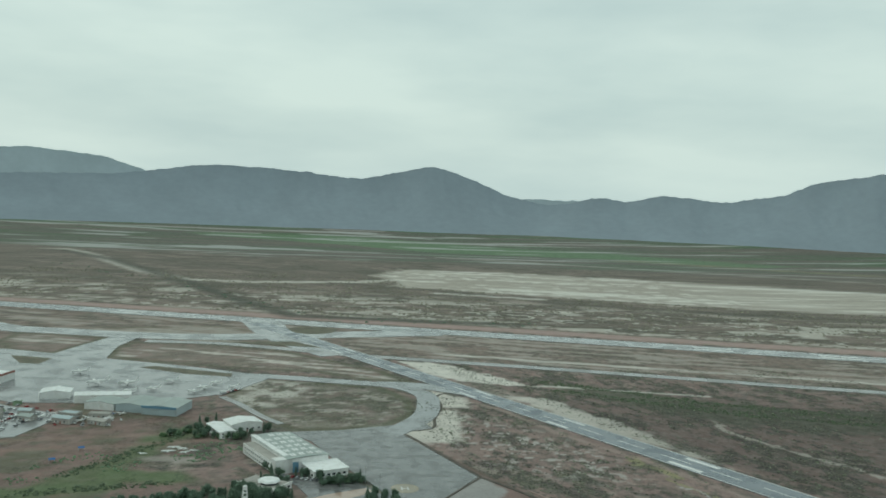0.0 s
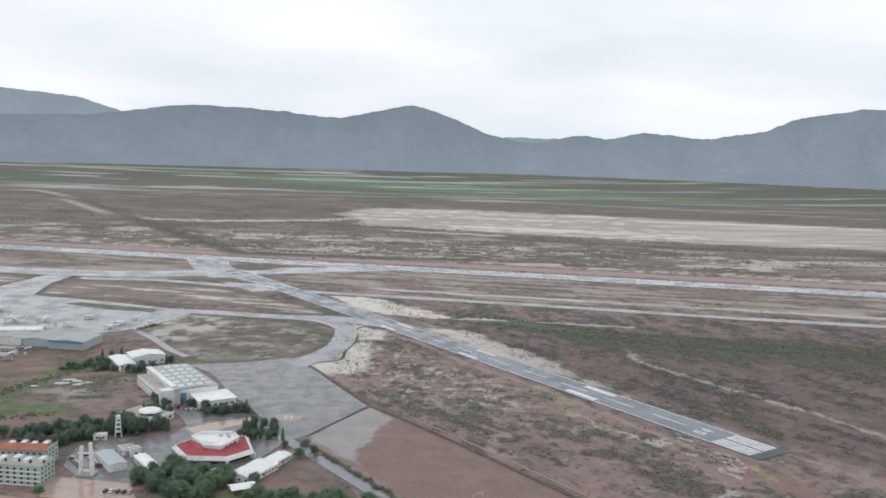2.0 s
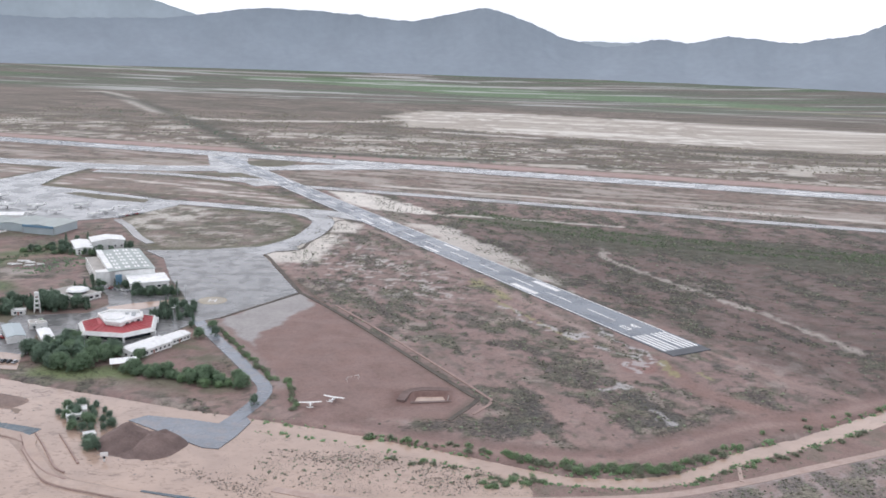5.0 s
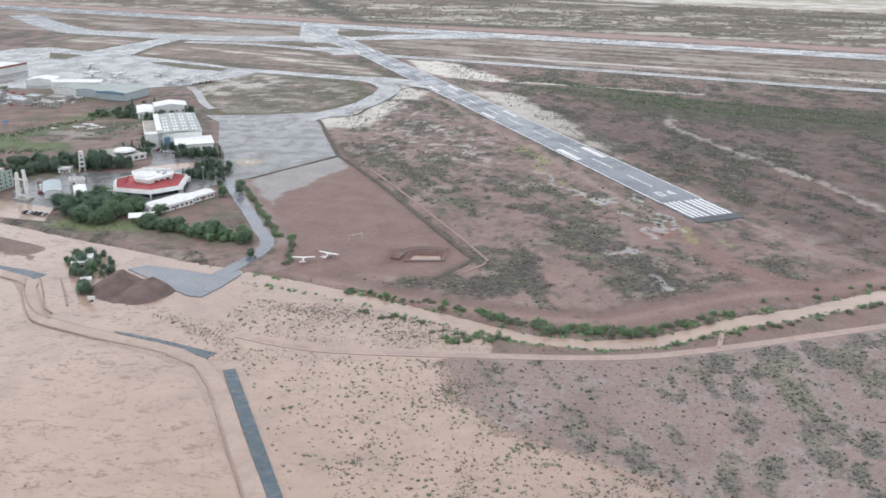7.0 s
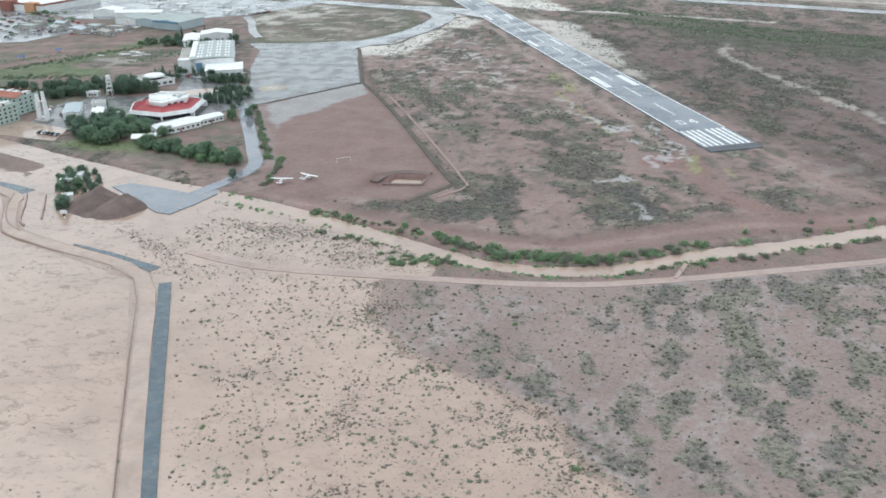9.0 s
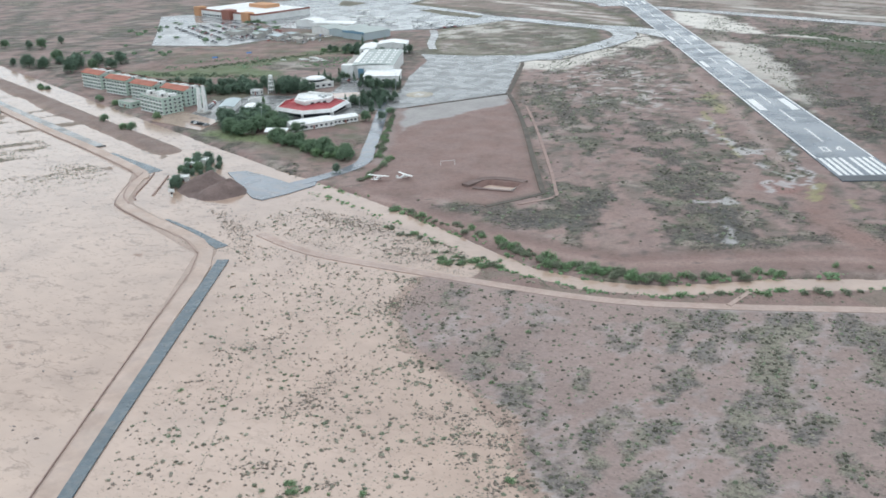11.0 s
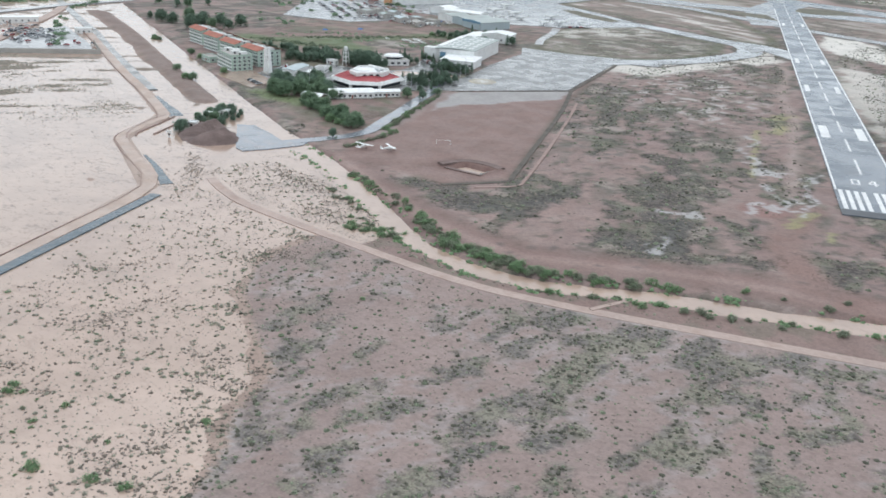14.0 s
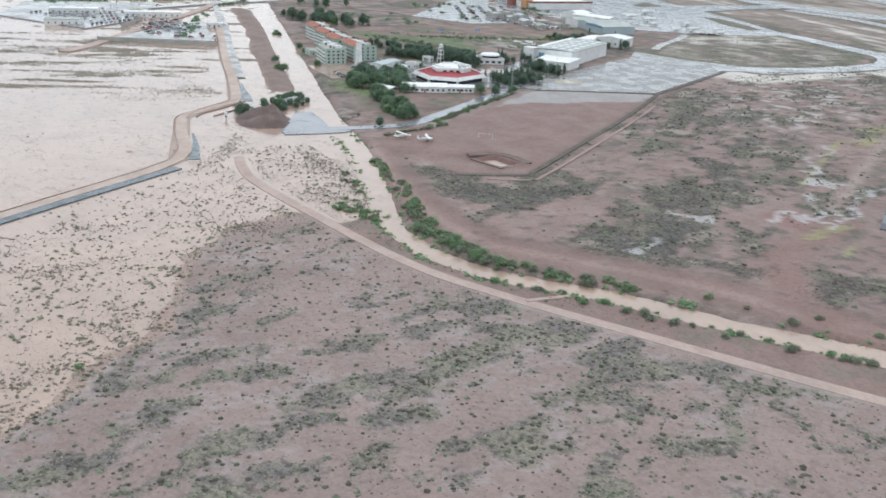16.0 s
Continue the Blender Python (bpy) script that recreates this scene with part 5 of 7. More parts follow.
stand(big_trees + dark_trees, [(-152, 369), (-155, 373), (-163, 388), (-159, 388), (-154, 389), (-152, 394), (-157, 398), (-163, 404), (-166, 416), (-172, 414), (-178, 412), (-175, 402), (-170, 396), (-166, 410), (-160, 410), (-168, 390), (-174, 408), (-180, 406), (-162, 396), (-156, 404), (-165, 399), (-171, 404)], 15, (0.5, 0.78))
stand(bushes, along((-133, 540), (-87, 452), 40, 1.2, 16) + along((-81, 458), (-71, 412), 14, 1.0, 50), 17, (0.5, 1.0))
stand(dark_trees + hedge_trees, [(-150, 541), (-138, 544), (-92, 421), (-166, 482), (-164, 487), (-240, 540), (-232, 520), (-226, 512), (-214, 488)], 18, (0.7, 1.0))
stand(hedge_trees, [(-300, 456), (-269, 448), (-271, 445), (-266, 447), (-357, 502), (-353, 500), (-333, 495), (-274, 476), (-440, 518), (-435, 520), (-447, 523)], 19, (0.7, 1.1))
stand(big_trees + dark_trees[1:], [(-552, 578), (-541, 580), (-531, 578), (-520, 582), (-513, 579), (-529, 606), (-518, 600), (-499, 602), (-490, 596), (-472, 573), (-461, 587), (-454, 600), (-463, 619), (-476, 606), (-484, 590), (-622, 649), (-612, 655), (-656, 647), (-619, 684)], 90, (0.9, 1.5))
stand(bushes, along((26, 366), (60, 353), 46, 3.0, 20) + along((56, 353), (98, 357), 54, 3.0, 21) + along((98, 358), (134, 381), 26, 2.4, 22) + along((-40, 388), (26, 367), 26, 2.2, 23), 24, (0.22, 1.0))
stand(bushes, along((14, 342), (38, 348), 34, 5, 25) + along((100, 345), (205, 402), 24, 1.6, 26) + along((-30, 368), (14, 350), 12, 4, 27) + along((150, 395), (240, 440), 10, 3, 28), 29, (0.35, 0.85))
stand(bushes, within(36, 92, 145, 205, 40, 30) + within(-30, 90, 200, 300, 20, 31), 32, (0.2, 0.45))
stand(bushes[:1], [(61, 175), (75, 174), (76.5, 172), (91, 188), (52, 187), (57, 184), (58.5, 183), (52.5, 200), (55, 197.5), (57.5, 200), (70.5, 204.5), (78, 166.5), (80, 168), (92, 178), (68, 174.5), (63.5, 180.5), (77.5, 178), (78.5, 180.5), (72, 196), (85.5, 174.5), (51, 178)], 93, (0.4, 0.7))
stand(bushes[:1], [(60, 174), (62.5, 176), (89.5, 188), (75, 171), (110, 199), (102.5, 195), (99.5, 225)], 94, (0.6, 0.85))
stand(dark_trees + cypresses[:1], within(-262, -229, 566, 582, 16, 60) + within(-250, -226, 608, 618, 10, 61) + within(-258, -246, 580, 600, 10, 62), 63, (0.75, 1.1))
stand(dark_trees + big_trees[1:], along((-312, 572), (-270, 588), 14, 4, 64) + along((-300, 552), (-268, 564), 10, 4, 65), 67, (0.7, 1.0))
stand(dark_trees + cypresses, along((-180, 560), (-160, 556), 9, 1.2, 68) + along((-160, 556), (-157, 582), 8, 1.2, 69) + along((-169, 588), (-179, 562), 9, 1.5, 70) + within(-176, -162, 562, 582, 8, 71), 72, (0.6, 0.95))
stand(dark_trees + hedge_trees[:1], along((-219, 634), (-205, 622), 9, 1.5, 73) + along((-203, 612), (-176, 616), 15, 1.5, 74) + along((-246, 646), (-232, 634), 7, 1.5, 75), 76, (0.65, 0.95))
stand(dark_trees + hedge_trees, along((-330, 730), (-300, 756), 16, 4, 77) + along((-303, 728), (-296, 742), 8, 3, 78) + along((-290, 730), (-262, 728), 9, 2, 79), 80, (0.7, 1.05))

stand(big_trees[:1], [(-164.5, 481), (-141, 521)], 91, (0.8, 0.9))
stand(dark_trees[1:], [(-132.5, 526)], 92, (0.95, 1.0))
stand(dark_trees[:1], [(-247, 572), (-243, 569), (-241, 572), (-240, 575)], 95, (1.35, 1.6))
stand(cypresses, [(-270, 581), (-269, 582), (-266, 581), (-266, 584), (-262, 582), (-252, 576), (-225, 574), (-224, 577)], 96, (0.75, 0.95))


def scrub(label, spots, r_range, leaf, seed, leaves=9):
    """Low desert shrubs past counting: a small dome of twigs and leaves at each spot."""
    rng = np.random.default_rng(seed)
    spots = np.asarray(spots)
    n = len(spots)
    r = rng.uniform(0, 1, n) ** 2 * (r_range[1] - r_range[0]) + r_range[0]
    base = np.concatenate([spots, np.maximum(lie(spots[:, 0], spots[:, 1]), -0.05)[:, None] - 0.03], 1)
    ang = np.arange(6) * math.pi / 3
    ring = np.stack([np.cos(ang), np.sin(ang), 0 * ang], 1)
    mid = np.concatenate([ring * 0.95, ring * 0.62 + (0, 0, 0.42), [[0, 0, 0.62]]])
    dome = base[:, None] + mid[None] * r[:, None, None] * (1 + 0.2 * rng.normal(size=(n, 13, 1)).clip(-1, 1)) * np.array((1, 1, 0.9))
    tri = [(i, (i + 1) % 6, 6 + (i + 1) % 6) for i in range(6)] + [(i, 6 + (i + 1) % 6, 6 + i) for i in range(6)] + [(6 + i, 6 + (i + 1) % 6, 12) for i in range(6)]
    df = (np.array(tri)[None] + (np.arange(n) * 13)[:, None, None]).reshape(-1, 3)
    c = base[:, None] + rng.normal(size=(n, leaves, 3)) * r[:, None, None] * (0.5, 0.5, 0.12) + (0, 0, 1) * r[:, None, None] * 0.45
    a = rng.normal(size=(n, leaves, 3)) * r[:, None, None] * (0.3, 0.3, 0.1)
    b = rng.normal(size=(n, leaves, 3)) * r[:, None, None] * (0.3, 0.3, 0.1)
    q = np.stack([c - a, c + b, c + a - b * 0.3], 2).reshape(-1, 3)
    qf = np.arange(len(q)).reshape(-1, 3) + n * 13
    v, f = np.concatenate([dome.reshape(-1, 3), q]), np.concatenate([df, qf])
    me = bpy.data.meshes.new("scrub")
    me.vertices.add(len(v))
    me.vertices.foreach_set("co", v.ravel())
    me.loops.add(f.size)
    me.loops.foreach_set("vertex_index", f.ravel())
    me.polygons.add(len(f))
    me.polygons.foreach_set("loop_start", np.arange(0, f.size, 3))
    me.update()
    me.materials.append(M[leaf])
    return tagged(new("scrub", me), label, "shrubs", kind="stuff")


def tufts(label, spots, r_range, leaf, seed):
    """Grass and twig tufts past counting: a lopsided five-sided tuft at each spot."""
    rng = np.random.default_rng(seed)
    n = len(spots)
    r = (rng.uniform(0, 1, n) ** 2.2 * (r_range[1] - r_range[0]) + r_range[0])[:, None, None]
    base = np.concatenate([spots, np.maximum(lie(spots[:, 0], spots[:, 1]), -0.03)[:, None] - 0.03], 1)
    ang = np.arange(5) * 2 * math.pi / 5 + rng.uniform(0, 6, (n, 1))
    ring = np.stack([np.cos(ang), np.sin(ang), 0 * ang], -1) * rng.uniform(0.45, 1.3, (n, 5, 1)) * np.stack([rng.uniform(0.7, 1.5, n), rng.uniform(0.6, 1.1, n), np.ones(n)], -1)[:, None]
    top = np.stack([rng.uniform(-0.4, 0.4, n), rng.uniform(-0.4, 0.4, n), rng.uniform(0.25, 0.6, n)], -1)[:, None]
    v = (base[:, None] + np.concatenate([ring, top], 1) * r).reshape(-1, 3)
    tri = np.array([(i, (i + 1) % 5, 5) for i in range(5)])
    f = (tri[None] + (np.arange(n) * 6)[:, None, None]).reshape(-1, 3)
    me = bpy.data.meshes.new("tufts")
    me.vertices.add(len(v))
    me.vertices.foreach_set("co", v.ravel())
    me.loops.add(f.size)
    me.loops.foreach_set("vertex_index", f.ravel())
    me.polygons.add(len(f))
    me.polygons.foreach_set("loop_start", np.arange(0, f.size, 3))
    me.update()
    me.materials.append(M[leaf])
    return tagged(new("tufts", me), label, "tufts", kind="stuff")


def scatter(n, x0, x1, y0, y1, keep, seed):
    """Random spots in a stretch of the plan, thinned by keep(x, y), 0 to 1."""
    rng = np.random.default_rng(seed)
    x, y = rng.uniform(x0, x1, n), rng.uniform(y0, y1, n)
    ok = rng.uniform(0, 1, n) < np.clip(keep(x, y), 0, 1)
    return np.stack([x[ok], y[ok]], 1)


def clear(x, y):
    """0 on roads, canal and paved ground, 1 elsewhere."""
    d = np.minimum(np.minimum(to_line(x, y, DIRT_ROAD) - 4, to_line(x, y, DIKE) - 7), np.minimum(to_line(x, y, LOW_ROAD) - 5, to_line(x, y, CANAL) - 5))
    d = np.minimum(d, to_line(x, y, ROAD_ONE) - 6)
    side = abs(RUNWAY_WAY.x * (y - RUNWAY_END.y) - RUNWAY_WAY.y * (x - RUNWAY_END.x))
    alg = RUNWAY_WAY.x * (x - RUNWAY_END.x) + RUNWAY_WAY.y * (y - RUNWAY_END.y)
    d = np.minimum(d, np.where(alg > -40, side - 24, 50))
    return (d > 0).astype(float)


def south_of_canal(x, y):
    return (y < np.interp(x, [p[0] for p in CANAL], [p[1] for p in CANAL])).astype(float)


def east_of_dike(x, y):
    return (x > np.interp(y, [60, 185, 250, 309, 345], [60, -8, -42, -76, -90]) + 8).astype(float)


def flood_keep(x, y):
    return south_of_canal(x, y) * east_of_dike(x, y) * (in_area(x, y, MUD) < 3) * clear(x, y) * (0.12 + 1.5 * np.clip(fbm(x, y, 26, 61) - 0.42, 0, 1) + 0.8 * step(fbm(x, y, 9, 62) - 0.62, 0.05))


def mud_keep(x, y):
    return (in_area(x, y, MUD) > -1) * clear(x, y) * (0.14 + 1.0 * step(mud_patch(x, y) - 0.522, 0.035))


def north_keep(x, y):
    bare = (to_line(x, y, BERM) > 11) * (to_line(x, y, [(124, 500), (132, 462), (140, 444), (161, 418), (188, 412)]) > 8)
    return (1 - south_of_canal(x, y)) * bare * clear(x, y) * (in_area(x, y, PITCH) < -2) * (in_area(x, y, TOWN) < 0) * (0.05 + 1.0 * step(dry_patch(x, y) - 0.528, 0.03)) * (x > -125)


def speck_keep(x, y):
    return south_of_canal(x, y) * east_of_dike(x, y) * (in_area(x, y, MUD) < 3) * clear(x, y) * (0.03 + 0.9 * step(fbm(x, y, 17, 63) * 0.6 + fbm(x, y, 6, 64) * 0.4 - 0.49, 0.06))


def shore_keep(x, y):
    return flood_keep(x, y) * np.exp(-(np.minimum(in_area(x, y, MUD), 0) / 9) ** 2) * 1.5


def west_keep(x, y):
    smear = smears(x, y)
    return south_of_canal(x, y) * (1 - east_of_dike(x, y)) * (to_line(x, y, DIKE) > 6) * (to_line(x, y, LOW_ROAD) > 5) * (0.01 + 0.5 * step(smear - 0.62, 0.04))


def bank_keep(x, y):
    d = to_line(x, y, CANAL)
    return (d > 3.4) * (d < 7.5) * step(fbm(x, y, 9, 65) - 0.47, 0.1) * (x > -90) * (to_line(x, y, DIRT_ROAD) > 4)


scrub("olive desert shrubs standing in tan flood water", scatter(16000, -100, 210, 60, 372, flood_keep, 1), (0.25, 0.85), "leaf_olive", 2)
tufts("brown twigs and tufts in tan flood water", scatter(115000, -100, 210, 60, 372, speck_keep, 3), (0.1, 0.42), "twig", 4)
scrub("dark brown twiggy shrubs in clusters on flooded silt", scatter(14000, -100, 210, 60, 372, speck_keep, 203), (0.25, 0.7), "twig", 204, 6)
scrub("grey-green shrubs scattered in flood water", scatter(3500, -100, 210, 60, 372, flood_keep, 5), (0.3, 0.95), "leaf_soft", 6)
tufts("low olive weeds in tan flood water", scatter(26000, -100, 210, 60, 372, flood_keep, 61), (0.2, 0.55), "leaf_olive", 62)
tufts("matted brown brush on silt bars by the canal", scatter(40000, -95, 36, 312, 384, lambda x, y: south_of_canal(x, y) * (to_line(x, y, DIRT_ROAD) > 4) * (to_line(x, y, CANAL) > 6) * step(fbm(x * 0.7 + 0.3 * y, y, 8, 67, 4) - 0.555, 0.03) * step(x + 92, 20), 63), (0.15, 0.45), "twig", 64)
tufts("brown brush along the drowned road", scatter(30000, -70, 70, 55, 305, lambda x, y: (abs(to_line(x, y, LOW_ROAD) - 2.7) < 0.5) * (x > np.interp(y, [65, 130, 190, 222, 262, 305], [62, 28, -5, -23, -42, -64])), 65), (0.12, 0.4), "twig", 66)
scrub("dark brown brush massed in stretches of the flood", scatter(80000, -115, 130, 180, 372, lambda x, y: growth(x, y, FLOOD_SCRUB) * 1.3 * step(fbm(x, y, 4, 73, 3) - 0.42, 0.1) * clear(x, y), 205), (0.18, 0.6), "twig", 206, 5)
tufts("olive weeds massed in stretches of the flood", scatter(80000, -115, 130, 180, 372, lambda x, y: growth(x, y, FLOOD_SCRUB) * step(fbm(x, y, 5, 74, 3) - 0.46, 0.1) * clear(x, y), 207), (0.15, 0.5), "leaf_olive", 208)
scrub("dark shrubs along the edge of the flood", scatter(16000, -20, 210, 60, 340, shore_keep, 45), (0.3, 0.9), "leaf_olive", 46)
tufts("grey tufts on wet mud", scatter(36000, 14, 330, 120, 430, mud_keep, 7), (0.14, 0.5), "leaf_grey", 8)
tufts("dark twiggy tufts on wet mud", scatter(45000, 14, 330, 120, 430, mud_keep, 57), (0.14, 0.55), "twig", 58)
tufts("olive tufts on wet mud", scatter(60000, 14, 330, 120, 430, mud_keep, 9), (0.2, 0.6), "leaf_olive", 10)
scrub("grey-green shrubs on wet mud", scatter(6000, 14, 330, 120, 430, mud_keep, 11), (0.25, 0.85), "leaf_soft", 12)
scrub("dark olive shrubs in patches on wet mud", scatter(20000, 14, 330, 120, 430, mud_keep, 67), (0.3, 0.85), "shrub_dark", 68, 4)
tufts("dark low shrubs dotted over bare mud", scatter(15000, 14, 330, 120, 430, lambda x, y: (in_area(x, y, MUD) > 0) * clear(x, y) * 0.8, 51), (0.2, 0.7), "twig", 52)
scrub("dull green shrubs dotted over bare mud", scatter(2600, 14, 330, 120, 430, lambda x, y: (in_area(x, y, MUD) > 0) * clear(x, y), 53), (0.3, 0.8), "leaf_soft", 54, 6)
tufts("olive desert tufts on red earth", scatter(50000, -125, 420, 350, 1060, north_keep, 13), (0.25, 0.95), "shrub_dark", 14)
tufts("dark twiggy tufts on red earth", scatter(50000, -125, 420, 350, 1060, north_keep, 59), (0.25, 0.9), "twig", 60)
scrub("dull green desert scrub on red earth", scatter(9000, -125, 420, 350, 1060, north_keep, 15), (0.35, 1.2), "leaf_soft", 16, 5)
scrub("dark olive desert scrub on red earth", scatter(16000, -125, 420, 350, 1060, north_keep, 69), (0.4, 1.2), "shrub_dark", 70, 4)
scrub("fresh-green growth along the canal bank", scatter(16000, -90, 260, 335, 450, bank_keep, 47), (0.3, 1.3), "leaf_bright", 48)
tufts("brown weeds on smears of silt", scatter(70000, -420, 40, 60, 440, west_keep, 49), (0.1, 0.42), "twig", 50)
tufts("sparse weeds in the silted western basin", scatter(12000, -420, 0, 60, 440, lambda x, y: south_of_canal(x, y) * (1 - east_of_dike(x, y)) * clear(x, y) * (0.02 + step(fbm(x * 0.35 + 0.3 * y, y, 17, 71) - 0.58, 0.04) + 0.35 * step(300 - abs(x + 500) - 0, 60) * (fbm(x * 0.3, y, 12, 72) > 0.5)), 17), (0.25, 0.9), "leaf_grey", 18)
scrub("distant dull green trees by buildings and lots", within(-1250, -800, 480, 640, 60, 35) + within(-900, -760, 380, 500, 30, 36) + along((-660, 548), (-700, 600), 8, 5, 37) + along((-440, 440), (-600, 515), 14, 5, 38) + within(-620, -470, 740, 850, 26, 40) + within(-540, -505, 868, 885, 8, 44) + within(-560, -440, 640, 700, 8, 41), (2.5, 5.0), "leaf_mid", 39, 30)
scrub("low green growth along field edges", along((-380, 628), (-335, 700), 130, 6, 81) + along((-335, 700), (-309, 752), 70, 5, 84) + along((-400, 590), (-306, 615), 150, 6, 82), (0.7, 2.2), "belt", 83, 10)


def furrow_keep(x, y):
    field = (y < np.interp(x, [-500, -190], [478, 368])) * (to_line(x, y, DIKE) > 6) * drowned_field(x, y)
    return field * (0.02 + step(furrows(x, y) - 0.55, 0.04)) + (np.hypot((x + 228) / 17, (y - 372) / 10) < 1) * 0.5


tufts("olive weeds on ridges of the drowned field", scatter(60000, -520, -190, 250, 470, furrow_keep, 19), (0.3, 1.0), "leaf_olive", 20)
tufts("brown stubble on ridges of the drowned field", scatter(40000, -520, -190, 250, 470, furrow_keep, 41), (0.25, 0.8), "leaf_grey", 42)
scrub("dense green woods behind the roadside lots", scatter(3600, -1350, -740, 400, 700, lambda x, y: (to_line(x, y, [(-740, 470), (-1350, 640)]) < 110) * (fbm(x, y, 60, 99) > 0.36) * (to_line(x, y, CANAL) > 40), 43), (3.0, 6.5), "leaf_mid", 44, 9)
far_keep = lambda x, y: (in_area(x, y, [(-62, 2320), (-20, 2040), (300, 1885), (620, 1760), (960, 1690), (1500, 1500), (1263, 2190), (759, 2370), (27, 2540)]) < 0) * step(y + 0.31 * x - 1445, 20) * step(fbm(x, y, 120, 81) * 0.5 + fbm(x, y, 30, 82) * 0.5 - 0.5, 0.06)
scrub("distant dark desert scrub", scatter(16000, -900, 900, 1250, 2300, far_keep, 21), (1.2, 3.2), "leaf_olive", 22, 5)
scrub("distant dark green thicket along an old bank", scatter(2600, -1100, 220, 1330, 2600, lambda x, y: (to_line(x, y, [(-900, 2450), (-600, 2100), (-320, 1640), (-180, 1450), (150, 1440)]) < 24) * 0.7, 23), (1.5, 4.0), "leaf_dark", 24, 5)
BELTS = [[(30, 968), (64, 953), (123, 912), (183, 874), (283, 828), (414, 787), (650, 735)], [(40, 925), (75, 909), (170, 840), (261, 800), (359, 778), (600, 715)]]
scrub("dull green belts of bushes in the desert", scatter(26000, 30, 650, 700, 975, lambda x, y: (np.minimum(to_line(x, y, BELTS[0]), to_line(x, y, BELTS[1])) < -6 + 30 * fbm(x, y, 26, 90)) * 0.6, 25), (0.7, 2.0), "belt", 26, 5)
scrub("weeds in the airfield town", scatter(2600, -420, -255, 560, 770, lambda x, y: step(fbm(x, y, 30, 95) - 0.58, 0.04) * (to_line(x, y, [(-420, 600), (-340, 668), (-285, 696)]) < 34), 27), (0.5, 1.6), "leaf_mid", 28, 6)


tufts("olive weeds on the island between taxiways", scatter(9000, -295, -118, 752, 965, lambda x, y: (in_area(x, y, [(-292, 898), (-268, 958), (-205, 944), (-150, 926), (-130, 880), (-130, 820), (-152, 778), (-191, 763), (-228, 760), (-270, 830)]) > 0) * (0.15 + step(fbm(x, y, 22, 33) * 0.6 + fbm(x, y, 8, 41) * 0.4 - 0.52, 0.05)), 29), (0.4, 1.2), "leaf_olive", 30)
tufts("dark drift lines of brush in flood water", np.concatenate([scatter(60000, -5, 45, 160, 260, lambda x, y: (to_line(x, y, [(0, 244), (17, 215), (27, 197), (36, 172)]) < 0.45) * 1.0, 31), scatter(1500, -100, 30, 318, 352, lambda x, y: (to_line(x, y, [(-96, 340), (-74, 341), (-40, 337), (-5, 334)]) < 1.4) * step(fbm(x, y, 6, 66) - 0.5, 0.1), 32), scatter(2500, -30, 30, 330, 372, lambda x, y: step(fbm(x, y, 10, 67) - 0.55, 0.05) * (to_line(x, y, CANAL) > 6), 33)]), (0.12, 0.36), "shrub_dark", 34)


# ---- buildings ----
def windows(parent, n, rows, x0, x1, y, z0, dz, w, h, axis="x", outward=-1):
    """A grid of glazed windows on one wall, each a frame with a pane."""
    if axis == "x":
        frame_me = mesh_of("window", cube(-w / 2 - 0.12, -0.05, -0.12, w / 2 + 0.12, 0.05, h + 0.12), "white")
        pane_me = mesh_of("pane", cube(-w / 2, -0.07, 0, w / 2, 0.07, h), "glass_dark")
    else:
        frame_me = mesh_of("window", cube(-0.05, -w / 2 - 0.12, -0.12, 0.05, w / 2 + 0.12, h + 0.12), "white")
        pane_me = mesh_of("pane", cube(-0.07, -w / 2, 0, 0.07, w / 2, h), "glass_dark")
    for j in range(rows):
        for i in range(n):
            p = x0 + (x1 - x0) * (i + 0.5) / n
            f = new("window", frame_me)
            f.parent = parent
            f.location = (p, y, z0 + j * dz) if axis == "x" else (y, p, z0 + j * dz)
            g = new("pane", pane_me)
            g.parent = f


def gable_bm(sx, sy, h, rise, over=0.5, thick=0.25, ridge="x"):
    """A pitched roof with thickness over a plan sx by sy."""
    bm = bmesh.new()
    a, b = (sx / 2 + over, sy / 2 + over) if ridge == "x" else (sy / 2 + over, sx / 2 + over)
    prof = [(-b, h), (0, h + rise), (b, h), (b, h + thick), (0, h + rise + thick), (-b, h + thick)]
    lo = [bm.verts.new((-a, p, z) if ridge == "x" else (p, -a, z)) for p, z in prof]
    hi = [bm.verts.new((a, p, z) if ridge == "x" else (p, a, z)) for p, z in prof]
    for k in range(6):
        bm.faces.new((lo[k], lo[(k + 1) % 6], hi[(k + 1) % 6], hi[k]))
    bm.faces.new(lo)
    bm.faces.new(hi[::-1])
    return bm


